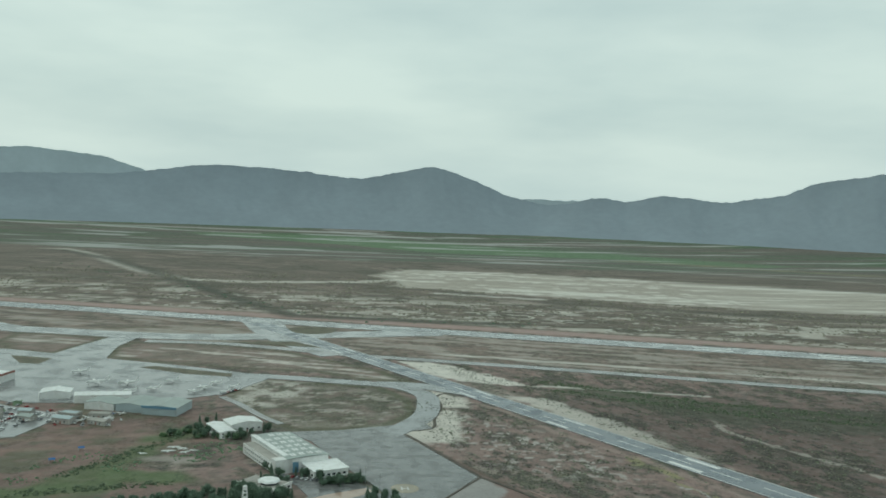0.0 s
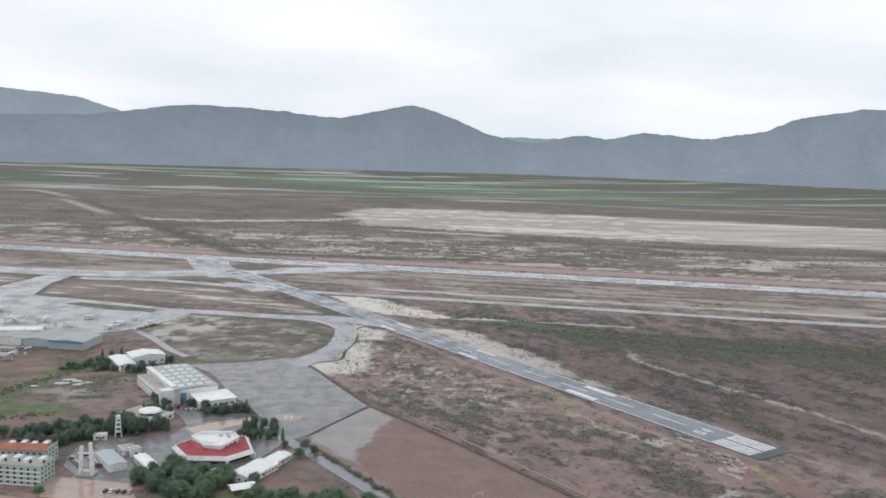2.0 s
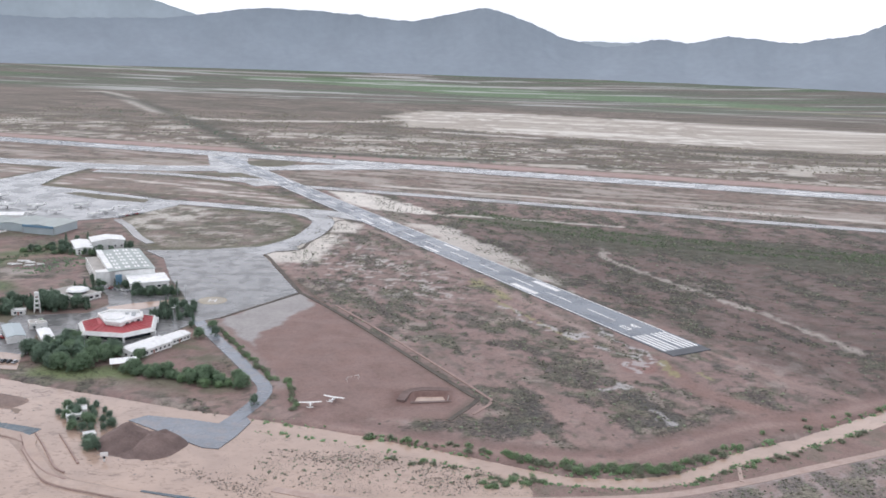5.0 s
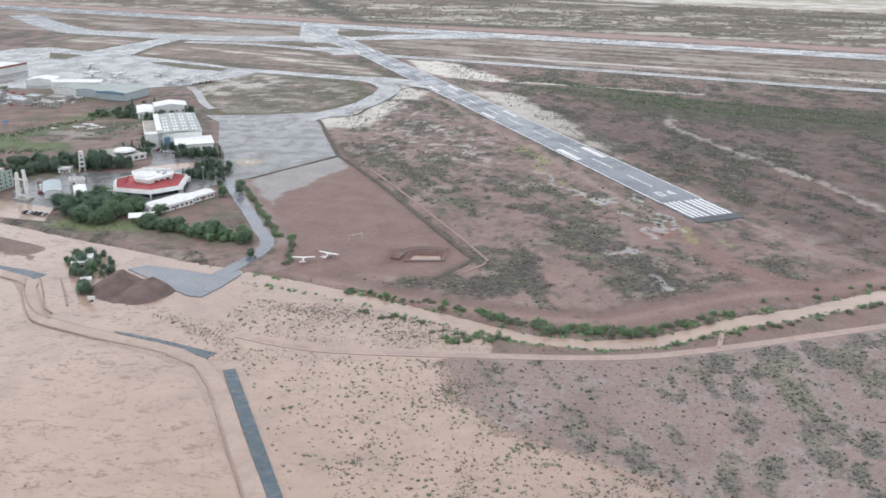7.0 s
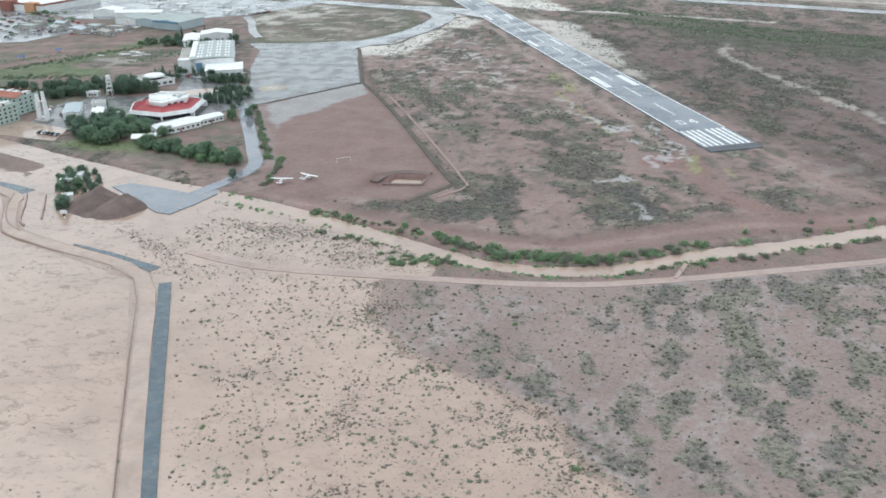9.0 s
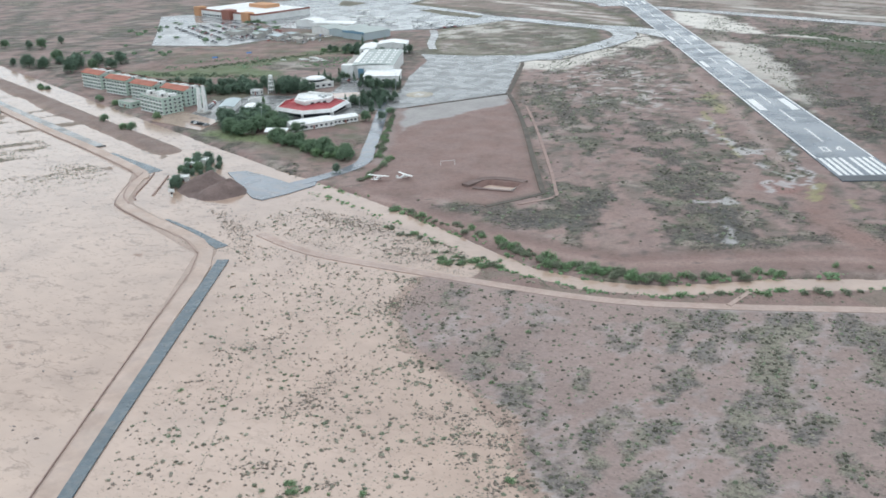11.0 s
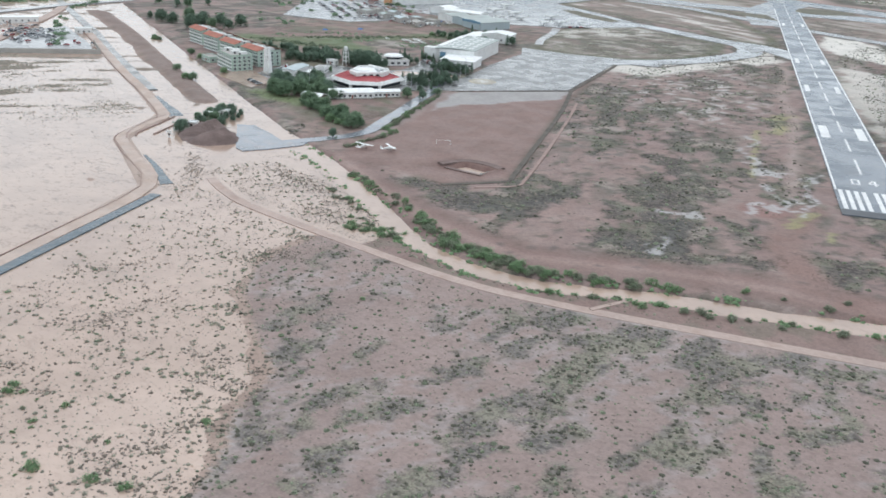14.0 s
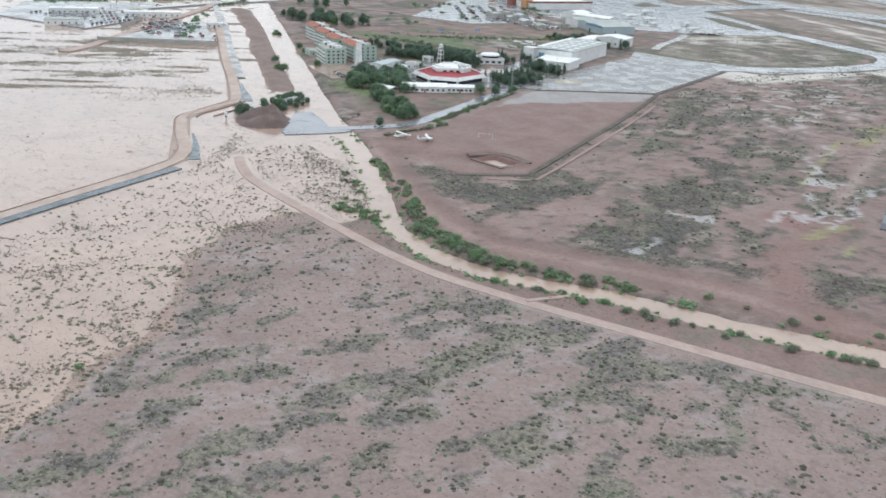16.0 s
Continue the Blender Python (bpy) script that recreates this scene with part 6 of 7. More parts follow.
def body_bm(sx, sy, h, rise=0.0, ridge="x", bm=None):
    """Walls up to the eaves, with gables."""
    bm = bm or bmesh.new()
    box(bm, -sx / 2, -sy / 2, -1, sx / 2, sy / 2, h)
    if rise:
        for e in (-1, 1):
            if ridge == "x":
                pts = [(e * sx / 2, -sy / 2, h), (e * sx / 2, sy / 2, h), (e * sx / 2, 0, h + rise)]
                back = [(e * (sx / 2 - 0.3), y, z) for _, y, z in pts]
            else:
                pts = [(-sx / 2, e * sy / 2, h), (sx / 2, e * sy / 2, h), (0, e * sy / 2, h + rise)]
                back = [(x, e * (sy / 2 - 0.3), z) for x, _, z in pts]
            A, B = [bm.verts.new(p) for p in pts], [bm.verts.new(p) for p in back]
            bm.faces.new(A)
            bm.faces.new(B[::-1])
            for k in range(3):
                bm.faces.new((A[k], A[(k + 1) % 3], B[(k + 1) % 3], B[k]))
    return bm


def house(name, x, y, turn, sx, sy, h, label, roof="gable", rise=1.2, wall="white", top="roof_white", bays=(4, 2), rows=1, ridge="x", door=True, category="building", group="", win=(1.4, 1.2), base=None):
    t = holder(name, pose(x, y, float(lie(x, y)) if base is None else base, 0, 0, turn), label, category, group)
    part("wall", body_bm(sx, sy, h, rise if roof == "gable" else 0, ridge), wall, t)
    if roof == "gable":
        part("roof", gable_bm(sx, sy, h, rise, 0.5, 0.25, ridge), top, t)
    else:
        part("roof", cube(-sx / 2 + 0.3, -sy / 2 + 0.3, h - 0.1, sx / 2 - 0.3, sy / 2 - 0.3, h + 0.08), top, t)
        bm = bmesh.new()
        for x0, y0, x1, y1 in ((-sx / 2 - 0.1, -sy / 2 - 0.1, sx / 2 + 0.1, -sy / 2 + 0.3), (-sx / 2 - 0.1, sy / 2 - 0.3, sx / 2 + 0.1, sy / 2 + 0.1), (-sx / 2 - 0.1, -sy / 2 + 0.3, -sx / 2 + 0.3, sy / 2 - 0.3), (sx / 2 - 0.3, -sy / 2 + 0.3, sx / 2 + 0.1, sy / 2 - 0.3)):
            box(bm, x0, y0, h - 0.3, x1, y1, h + 0.55)
        part("parapet", bm, wall, t)
    fl = (h - 0.6) / rows
    if bays[0]:
        for s in (-1, 1):
            windows(t, bays[0], rows, -sx / 2 + 0.6, sx / 2 - 0.6, s * sy / 2, fl * 0.36, fl, win[0], win[1])
    if bays[1]:
        for s in (-1, 1):
            windows(t, bays[1], rows, -sy / 2 + 0.6, sy / 2 - 0.6, s * sx / 2, fl * 0.36, fl, win[0], win[1], "y")
    if door:
        part("door", cube(-0.55, -sy / 2 - 0.06, 0, 0.55, -sy / 2 + 0.05, 2.1), "brown_wall", t)
    return t


RIDGE_TURN = math.degrees(math.atan2(0.903, -0.429))

# the white hangar with its annexes: x runs across the front, y back along the hall
hangar = holder("hangar", pose(-229, 635, 1.0, 0, 0, RIDGE_TURN - 90), "large white hangar with skylights in its grey roof", "hangar")
part("wall", box(bmesh.new(), 0, 0, -1, 31, 69, 10), "white", hangar)
bm = bmesh.new()
prof = [(-0.6, 9.9), (6, 10.45), (15.5, 10.8), (25, 10.45), (31.6, 9.9), (31.6, 10.2), (25, 10.8), (15.5, 11.15), (6, 10.8), (-0.6, 10.2)]
lo, hi = [bm.verts.new((x, -0.6, z)) for x, z in prof], [bm.verts.new((x, 69.6, z)) for x, z in prof]
for k in range(10):
    bm.faces.new((lo[k], lo[(k + 1) % 10], hi[(k + 1) % 10], hi[k]))
for row in (lo, hi[::-1]):
    for k in range(4):
        bm.faces.new((row[k], row[k + 1], row[8 - k], row[9 - k]))
hangar_roof = part("roof", bm, "roof_grey", hangar, "pale grey metal roof sheet")
part("gable", prism(bmesh.new(), [(0.1, 0.1), (30.9, 0.1), (30.9, 68.9), (0.1, 68.9)], 9.9, 10.4, 0.6), "white", hangar)
part("roof_strip", box(bmesh.new(), -0.7, 6, 10.25, 3.4, 69.4, 11.3, 0.1), "roof_white", hangar, "raised white strip along the roof edge")
light_me = mesh_of("skylight", cube(-1.7, -2.9, -0.06, 1.7, 2.9, 0.1), "roof_white")
for i in range(4):
    for j in range(6):
        if (i, j) in ((0, 5),):
            continue
        for half in (-1.1, 1.1):
            xx = 6.6 + i * 6.6
            sl = new("skylight", light_me)
            sl.parent = hangar_roof
            sl.location = (xx + half, 7 + j * 11, float(np.interp(xx, [0, 6, 15.5, 25, 31], [10.25, 10.8, 11.15, 10.8, 10.25])) + 0.08)
            sl.rotation_euler = (0, float(np.interp(xx, [0, 8, 15.5, 23, 31], [-0.08, -0.05, 0, 0.05, 0.08])), 0)
            sl.scale = (0.42, 1, 1)
left_wing = part("annex", box(bmesh.new(), -9, 8, -1, -0.05, 62, 7.6), "white", hangar, "flat-roofed white side annex")
part("annex_roof", cube(-8.6, 8.4, 7.5, -0.3, 61.6, 7.72), "concrete", hangar, "grey flat roof")
part("front_block", cube(-9, 0, -1, 3.4, 8, 10.2), "white", hangar)
part("hangar_door", cube(3.8, -0.12, 0, 8.2, 0.1, 7.5), "blue_fascia", hangar, "tall dark blue sliding door")
windows(hangar, 12, 2, 10, 60, -9, 1.2, 3.3, 1.8, 1.2, "y")
part("annex", cube(11, -20, -1, 37, -0.05, 5.2), "white", hangar, "low white front annex")
bm = prism(bmesh.new(), [(10.4, -20.6), (37.6, -20.6), (37.6, 0.4), (10.4, 0.4)], 5.2, 5.5)
for v in bm.verts:
    v.co.z += 0.05 * (v.co.y + 20)
part("annex_roof", bm, "roof_white", hangar, "bright white sheet roof")
windows(hangar, 6, 1, 12, 36, -20, 1.4, 3, 2.2, 1.4)
windows(hangar, 4, 1, -19, -1, 11, 1.4, 3, 2.0, 1.4, "y")

# the octagonal building with the red roof
def octagon(apothem, turn=0.0):
    r = apothem / math.cos(math.pi / 8)
    return [(r * math.cos(math.pi / 8 + k * math.pi / 4 + turn), r * math.sin(math.pi / 8 + k * math.pi / 4 + turn)) for k in range(8)]


octo = holder("terminal_building", pose(-192.5, 532, 1.0), "faceted white building with a sloping red roof", "building")
SHELL = [(-14, -21), (12, -24.5), (27, -10.5), (21, 18), (-6, 25), (-24, 1)]
UPPER = [(-3, -11.5), (7, -14), (16, 1.5), (13, 10), (-8, 12), (-12.5, 5)]


def grow(pts, q, cx=0.0, cy=0.0):
    return [(cx + (x - cx) * q, cy + (y - cy) * q) for x, y in pts]


part("wall", prism(bmesh.new(), grow(SHELL, 0.88), -1, 3.7), "glass_dark", octo, "dark recessed glazing under the eaves")
part("plinth", prism(bmesh.new(), grow(SHELL, 0.94), -1, 0.35), "concrete", octo)
bm = bmesh.new()
low = [bm.verts.new((x, y, 3.2)) for x, y in SHELL]
top = [bm.verts.new((x, y, 5.3)) for x, y in grow(SHELL, 0.93)]
und = [bm.verts.new((x, y, 3.5)) for x, y in grow(SHELL, 0.86)]
inn = [bm.verts.new((x, y, 5.2)) for x, y in grow(SHELL, 0.9)]
for k in range(6):
    j = (k + 1) % 6
    bm.faces.new((low[k], low[j], top[j], top[k]))
    bm.faces.new((und[k], und[j], low[j], low[k]))
    bm.faces.new((top[k], top[j], inn[j], inn[k]))
part("fascia", bm, "white", octo, "white sloping fascia")
roof = part("roof", prism(bmesh.new(), grow(SHELL, 0.92), 4.5, 7.2, 0.5, (0, 0)), "roof_red", octo, "red painted roof")
eave, crest = grow(SHELL, 0.9), grow(SHELL, 0.52)
for k in range(6):
    j = (k + 1) % 6
    for q in (0.0, 0.17, 0.34, 0.5, 0.67, 0.84):
        (ax, ay), (bx, by) = [[p[k][c] + (p[j][c] - p[k][c]) * q for c in (0, 1)] for p in (eave, crest)]
        part("roof_rib", tube(bmesh.new(), (ax, ay, 4.72), (bx, by, 7.17), 0.17, 0.17, 5), "roof_red", roof)
part("upper_storey", prism(bmesh.new(), UPPER, 5.0, 8.6), "white", octo)
bm = bmesh.new()
grown, drawn = grow(UPPER, 1.05, 2, 0), grow(UPPER, 0.93, 2, 0)
a, b = [bm.verts.new((x, y, 8.0)) for x, y in grown], [bm.verts.new((x, y, 9.3)) for x, y in grown]
c, d = [bm.verts.new((x, y, 9.3)) for x, y in drawn], [bm.verts.new((x, y, 8.5)) for x, y in drawn]
for k in range(6):
    j = (k + 1) % 6
    for p, q in ((a, b), (b, c), (c, d)):
        bm.faces.new((p[k], p[j], q[j], q[k]))
part("parapet", bm, "white", octo, "white parapet round the flat top")
part("top_roof", prism(bmesh.new(), grow(UPPER, 0.92, 2, 0), 8.5, 8.75), "roof_white", octo, "whitish flat roof")
part("top_roof", prism(bmesh.new(), [(x * 1.15 - 0.5, y * 0.95 - 3.2) for x, y in octagon(5.4)], 8.6, 9.5, 0.97), "roof_white", octo, "raised pale octagonal roof slab")
part("back_wall", box(bmesh.new(), -8, 9.4, 8.4, 12, 11.0, 10.3, 0.1), "white", octo, "tall white wall at the back of the roof")
(ax, ay), (bx, by) = UPPER[1], UPPER[2]
for s in (0.3, 0.55, 0.8):
    w = part("window", cube(-1.2, -0.08, 0, 1.2, 0.08, 1.3), "glass_dark", octo)
    w.location = (ax + (bx - ax) * s, ay + (by - ay) * s, 6.6)
    w.rotation_euler = (0, 0, math.atan2(by - ay, bx - ax))
for x, y in SHELL:
    far = math.hypot(x, y)
    w = part("buttress", box(bmesh.new(), far * 0.9, -0.5, -1, far * 1.02, 0.5, 3.6, 0.15), "white", octo)
    w.rotation_euler = (0, 0, math.atan2(y, x))
for x0, y0 in ((4, 5), (8, 6), (9, 2)):
    part("roof_unit", cube(x0, y0, 8.7, x0 + 2.2, y0 + 1.6, 9.8, bevel=0.1), "metal", octo)
octo.scale = (0.95, 0.95, 1)

# long white building with the pale roof, in two widths
LONG = math.degrees(math.atan2(38, 23))
house("long_building", -165.5, 496, LONG, 27, 14, 3.4, "long low white building with a pale sheet roof", rise=1.3, bays=(8, 3), top="roof_white")
house("long_building", -154, 514.5, LONG, 17, 9, 3.2, "narrow end of a low white building", rise=1.0, bays=(6, 2), top="roof_white")
canopy = holder("canopy", pose(-170, 471, float(lie(-170, 471)), 0, 0, 20), "white folded canopy roof on posts", "canopy")
part("roof", gable_bm(13, 8.5, 3.0, 1.4, 0.4, 0.2), "roof_white", canopy)
for x0 in (-6, 6):
    for y0 in (-3.8, 3.8):
        part("post", tube(bmesh.new(), (x0, y0, -0.5), (x0, y0, 3.1), 0.12, 0.12), "metal", canopy)

# low white building with the round roof
rb = holder("low_building", pose(-243, 604, 1.0, 0, 0, -35), "low white flat-roofed building with a raised octagonal roof", "building")
part("wall", cube(-15, -10, -1, 15, 10, 3.6), "white", rb)
part("roof", cube(-14.6, -9.6, 3.5, 14.6, 9.6, 3.75), "concrete", rb, "grey flat roof")
part("parapet", box(box(bmesh.new(), -15.3, -10.3, 3.0, 15.3, -9.6, 4.4), 14.6, -9.6, 3.0, 15.3, 10.3, 4.4), "white", rb)
part("drum", prism(bmesh.new(), [(x + 4, y) for x, y in octagon(5.6)], 3.5, 5.4), "glass_dark", rb, "dark glazed drum")
part("drum_roof", prism(bmesh.new(), [(x + 4, y) for x, y in octagon(7.2)], 5.4, 6.5, 0.86), "roof_white", rb, "white octagonal roof")
windows(rb, 7, 1, -14, 14, -10, 1.1, 3, 2.4, 1.4)
windows(rb, 4, 1, -9, 9, 15, 1.1, 3, 2.4, 1.4, "y")

# water tower: four leaning legs, three floors and a tank
wt = holder("water_tower", pose(-252.5, 566, 1.0, 0, 0, 15), "white concrete water tower with open floors", "water tower")
for sx in (-1, 1):
    for sy in (-1, 1):
        part("leg", tube(bmesh.new(), (sx * 2.6, sy * 2.6, -1), (sx * 1.5, sy * 1.5, 14), 0.42, 0.34, 6), "white", wt)
for k, z in enumerate((3.6, 7.2, 10.8)):
    w = 2.6 - 1.1 * z / 14
    part("beam_frame", box(box(bmesh.new(), -w, -w, z, w, w, z + 0.5), -w * 0.4, -w * 0.4, z + 0.5, w * 0.4, w * 0.4, z + 0.8), "white", wt)
part("tank", prism(bmesh.new(), octagon(1.9), 13.6, 16.2), "white", wt)
part("cap", prism(bmesh.new(), octagon(2.1), 16.2, 17.0, 0.4), "white", wt)
wt.scale = (0.72, 0.72, 0.8)

# sheds and small houses between the trees
SHED = math.degrees(math.atan2(-0.87, 0.49))
house("shed", -246, 515, SHED, 25, 9.5, 4.2, "shed with white walls and a pale blue-grey sheet roof", rise=0.9, top="pale_blue", bays=(0, 0))
house("shed", -225.5, 510, SHED, 23, 6.5, 3.8, "long narrow shed with a whitish roof", rise=0.7, top="roof_white", bays=(6, 0))
house("small_house", -241, 535, SHED, 9, 8, 3.4, "small white flat-roofed house", roof="flat", top="concrete", bays=(2, 2))
house("small_house", -236, 530, SHED, 5, 6, 4.6, "small white house with a roof tank room", roof="flat", top="concrete", bays=(1, 1))
house("small_house", -262, 561, 10, 8, 4, 3.0, "low white roadside hut", roof="flat", top="roof_white", bays=(2, 1))
house("small_building", -286, 743, RIDGE_TURN, 33, 13, 5.2, "white two-storey office with a white roof", rise=1.0, top="roof_white", bays=(9, 3), rows=2)
house("workshop", -270, 757, RIDGE_TURN - 90, 26, 20, 7.2, "white workshop with a gently pitched roof", rise=1.8, top="roof_white", bays=(5, 0), ridge="y")
house("shed", -289, 738, RIDGE_TURN, 4, 10, 2.4, "low white canopy shed", roof="flat", top="roof_white", bays=(0, 0), door=False)

# apartment blocks
def apartment(x, y, turn, sx, sy, red, label):
    t = house("apartment_block", x, y, turn, sx, sy, 10.6, label, roof="flat", wall="green_wall", top="concrete", bays=(7, 4), rows=4, win=(1.5, 1.3), group="apartment blocks", category="apartment block")
    for k in range(4):
        part("balcony_band", box(bmesh.new(), -sx / 2 - 0.35, -sy / 2 - 0.5, k * 2.5 + 0.1, sx / 2 + 0.35, -sy / 2 - 0.15, k * 2.5 + 0.7, 0.03), "white", t)
    if red:
        for s in (-1, 1):
            bm = bmesh.new()
            prism(bm, [(-sx / 2 - 0.8, s * sy / 2 + s * 0.8), (sx / 2 + 0.8, s * sy / 2 + s * 0.8), (sx / 2 + 0.8, s * sy / 2 - s * 5.2), (-sx / 2 - 0.8, s * sy / 2 - s * 5.2)], 10.9, 11.1)
            for v in bm.verts:
                v.co.z += 0.35 * (sy / 2 + 0.8 - abs(v.co.y))
            part("tiled_eave", bm, "tile_red", t, "red clay tile eave")
    for k in range(4):
        xx = -sx / 2 + sx * (k + 0.5) / 4
        part("stair_head", box(bmesh.new(), xx - 1.4, -sy * 0.25 + (k % 2) * 3, 10.6, xx + 1.4, sy * 0.12 + (k % 2) * 3, 12.6, 0.1), "white", t)
        part("roof_tank", tube(bmesh.new(), (xx + 2.4, -2 + k % 2, 10.6), (xx + 2.4, -2 + k % 2, 12.1), 0.6, 0.55, 10), "rubber", t, "black water tank")
    return t


apartment(-287, 494, -14, 28, 15, False, "pale green four-storey block with a grey flat roof")
apartment(-291, 519, -8, 25, 18, True, "pale green four-storey block with red tile eaves")
apartment(-325, 523, -8, 25, 18, True, "pale green block with red tile eaves and roof tanks")
apartment(-360, 531, -8, 25, 18, True, "pale green block with red tile eaves by a lawn")
apartment(-397, 541, -10, 25, 18, True, "pale green block with red tile eaves at the row's end")
house("small_building", -319, 495, -10, 15, 8, 3.6, "low pale green utility building beside the blocks", roof="flat", wall="green_wall", top="concrete", bays=(4, 2))

# the white monument of two leaning slabs
mo = holder("monument", pose(-255.5, 499, 1.0, 0, 0, -8), "tall white monument of two leaning slabs with crossbeams", "monument")
for s in (-1, 1):
    bm = prism(bmesh.new(), [(s * 3.4 - 0.8, -1.5), (s * 3.4 + 0.8, -1.5), (s * 3.4 + 0.8, 1.5), (s * 3.4 - 0.8, 1.5)], -1, 17.5 + s)
    for v in bm.verts:
        if v.co.z > 5:
            v.co.x -= s * 1.0
            v.co.y *= 0.5
    bmesh.ops.bevel(bm, geom=bm.edges[:], offset=0.08, segments=1, affect="EDGES")
    part("slab", bm, "white", mo)
part("crossbeam", box(bmesh.new(), -4.6, -0.5, 12, 4.6, 0.5, 12.9, 0.1), "white", mo)
part("crossbeam", box(bmesh.new(), -2.6, -0.5, 2.2, 2.6, 0.5, 3.2, 0.1), "white", mo)
part("base", box(bmesh.new(), -5, -3, -1, 5, 3, 1.2, 0.1), "concrete", mo)

# hangars on the big apron
TH = -14.5
house("hangar", -340.3, 819.5, TH, 31, 34, 7, "wide hangar with pale blue doors and a grey roof", rise=1.6, ridge="y", wall="pale_blue", top="roof_grey", bays=(0, 0), door=False, category="hangar")
fa = holder("fascia_board", pose(-344.8, 802.6, 1.0, 0, 0, TH), "long blue sheet-metal fascia on a hangar front", "fascia")
part("board", box(bmesh.new(), -15.6, -0.5, 5.9, 15.6, 0, 7.9, 0.05), "blue_fascia", fa)
for x0 in (-15.2, 15.2):
    part("mullion", box(bmesh.new(), x0 - 0.2, -0.45, -1, x0 + 0.2, -0.05, 5.9, 0.04), "metal", fa)
house("hangar", -368, 830.5, TH, 24, 34, 6.5, "low hangar with a dark grey roof", rise=1.4, ridge="y", wall="pale_blue", top="roof_grey", bays=(0, 0), door=False, category="hangar")
house("hangar", -403, 857, TH + 22, 48, 15, 7, "hangar with a bright white roof", rise=1.8, ridge="x", wall="white", top="roof_white", bays=(0, 0), door=False, category="hangar")
house("hangar", -396, 832.5, TH, 27, 22, 6, "hangar with a shallow grey gable and a white front", rise=1.8, ridge="y", wall="white", top="roof_grey", bays=(0, 0), door=False, category="hangar")
house("hangar", -448, 872, TH + 22, 26, 20, 6, "small hangar with a white barrel roof", rise=2.2, ridge="y", wall="white", top="roof_white", bays=(0, 0), door=False, category="hangar")
rng = random.Random(5)
for k in range(0, 16, 2):
    x0, y0 = -478 + (k % 8) * 15 + rng.uniform(-5, 5), 782 + (k // 8) * 22 + rng.uniform(-4, 4) - 0.15 * (k % 8) * 8
    house("workshop", x0, y0, TH + rng.uniform(-12, 12), rng.uniform(8, 18), rng.uniform(7, 14), rng.uniform(3, 5), rng.choice(("small white workshop with a sheet roof", "low workshop with a grey roof", "plain flat-roofed store by the apron")), roof=rng.choice(("gable", "flat")), top=rng.choice(("roof_grey", "concrete", "pale_blue")), wall="concrete", bays=(2, 1), group="workshops by the apron")
for x0, y0, s in ((-387, 800, 9), (-393, 661, 4), (-381, 692, 4)):
    tp = holder("tarpaulin_shelter", pose(x0, y0, float(lie(x0, y0)), 0, 0, 25), "blue tarpaulin stretched over a frame", "shelter")
    part("sheet", gable_bm(s, s * 0.7, 2.2, 1.0, 0.2, 0.08), "tarp", tp)
    for a in (-1, 1):
        for b in (-1, 1):
            part("post", tube(bmesh.new(), (a * s / 2, b * s * 0.35, -0.4), (a * s / 2, b * s * 0.35, 2.3), 0.07, 0.07, 6), "metal", tp)

# shopping centre beyond the open land
ml = holder("shopping_centre", pose(-578, 925, 1.0, 0, 0, -14), "large white-roofed shopping centre with brown and ochre blocks", "building")
part("wall", cube(-60, -36, -1, 60, 42, 8), "white", ml)
part("roof", cube(-59.5, -35.5, 7.9, 59.5, 41.5, 8.2), "roof_white", ml)
part("parapet", box(box(bmesh.new(), -60.3, -36.3, 7.2, 60.3, -35.6, 9.2), 59.6, -35.6, 7.2, 60.3, 42.3, 9.2), "brown_wall", ml, "red-brown parapet band")
part("entrance_block", cube(0, -41, -1, 16, -30, 11), "brown_wall", ml, "dark red-brown entrance block")
part("entrance_block", cube(36, -39, -1, 50, -30, 10), "orange_wall", ml, "ochre corner block")
part("entrance_block", cube(-61, -39, -1, -50, -28, 11), "orange_wall", ml, "ochre corner block")
part("entrance_block", cube(-16, 10, -1, 18, 30, 12), "orange_wall", ml, "tall ochre block behind the roof")
windows(ml, 9, 1, -48, -2, -36, 1.0, 4, 3.2, 2.6)

# hut among the trees at the canal, and its neighbours
house("hut", -172, 407, 20, 9, 6, 3.0, "small white hut among dark trees", roof="flat", top="roof_white", bays=(2, 1))
house("hut", -171, 401, 20, 7, 5, 2.8, "small white hut with a flat roof", roof="flat", top="roof_white", bays=(2, 1))
house("hut", -157, 380, 30, 5, 4, 2.6, "small whitewashed hut at the water", roof="flat", top="roof_white", bays=(1, 1))
sg = holder("road_sign", pose(-143.5, 358, float(lie(-143.5, 358)), 0, 0, 10), "black and white striped gauge post standing in flood water", "sign")
part("post", tube(bmesh.new(), (0, 0, -1.5), (0, 0, 1.6), 0.45, 0.45, 8), "white", sg)
part("band", tube(bmesh.new(), (0, 0, 1.6), (0, 0, 2.6), 0.5, 0.5, 8), "rubber", sg)
part("board", box(bmesh.new(), -1.6, -0.25, 2.6, 1.6, 0.25, 4.2, 0.05), "white", sg)

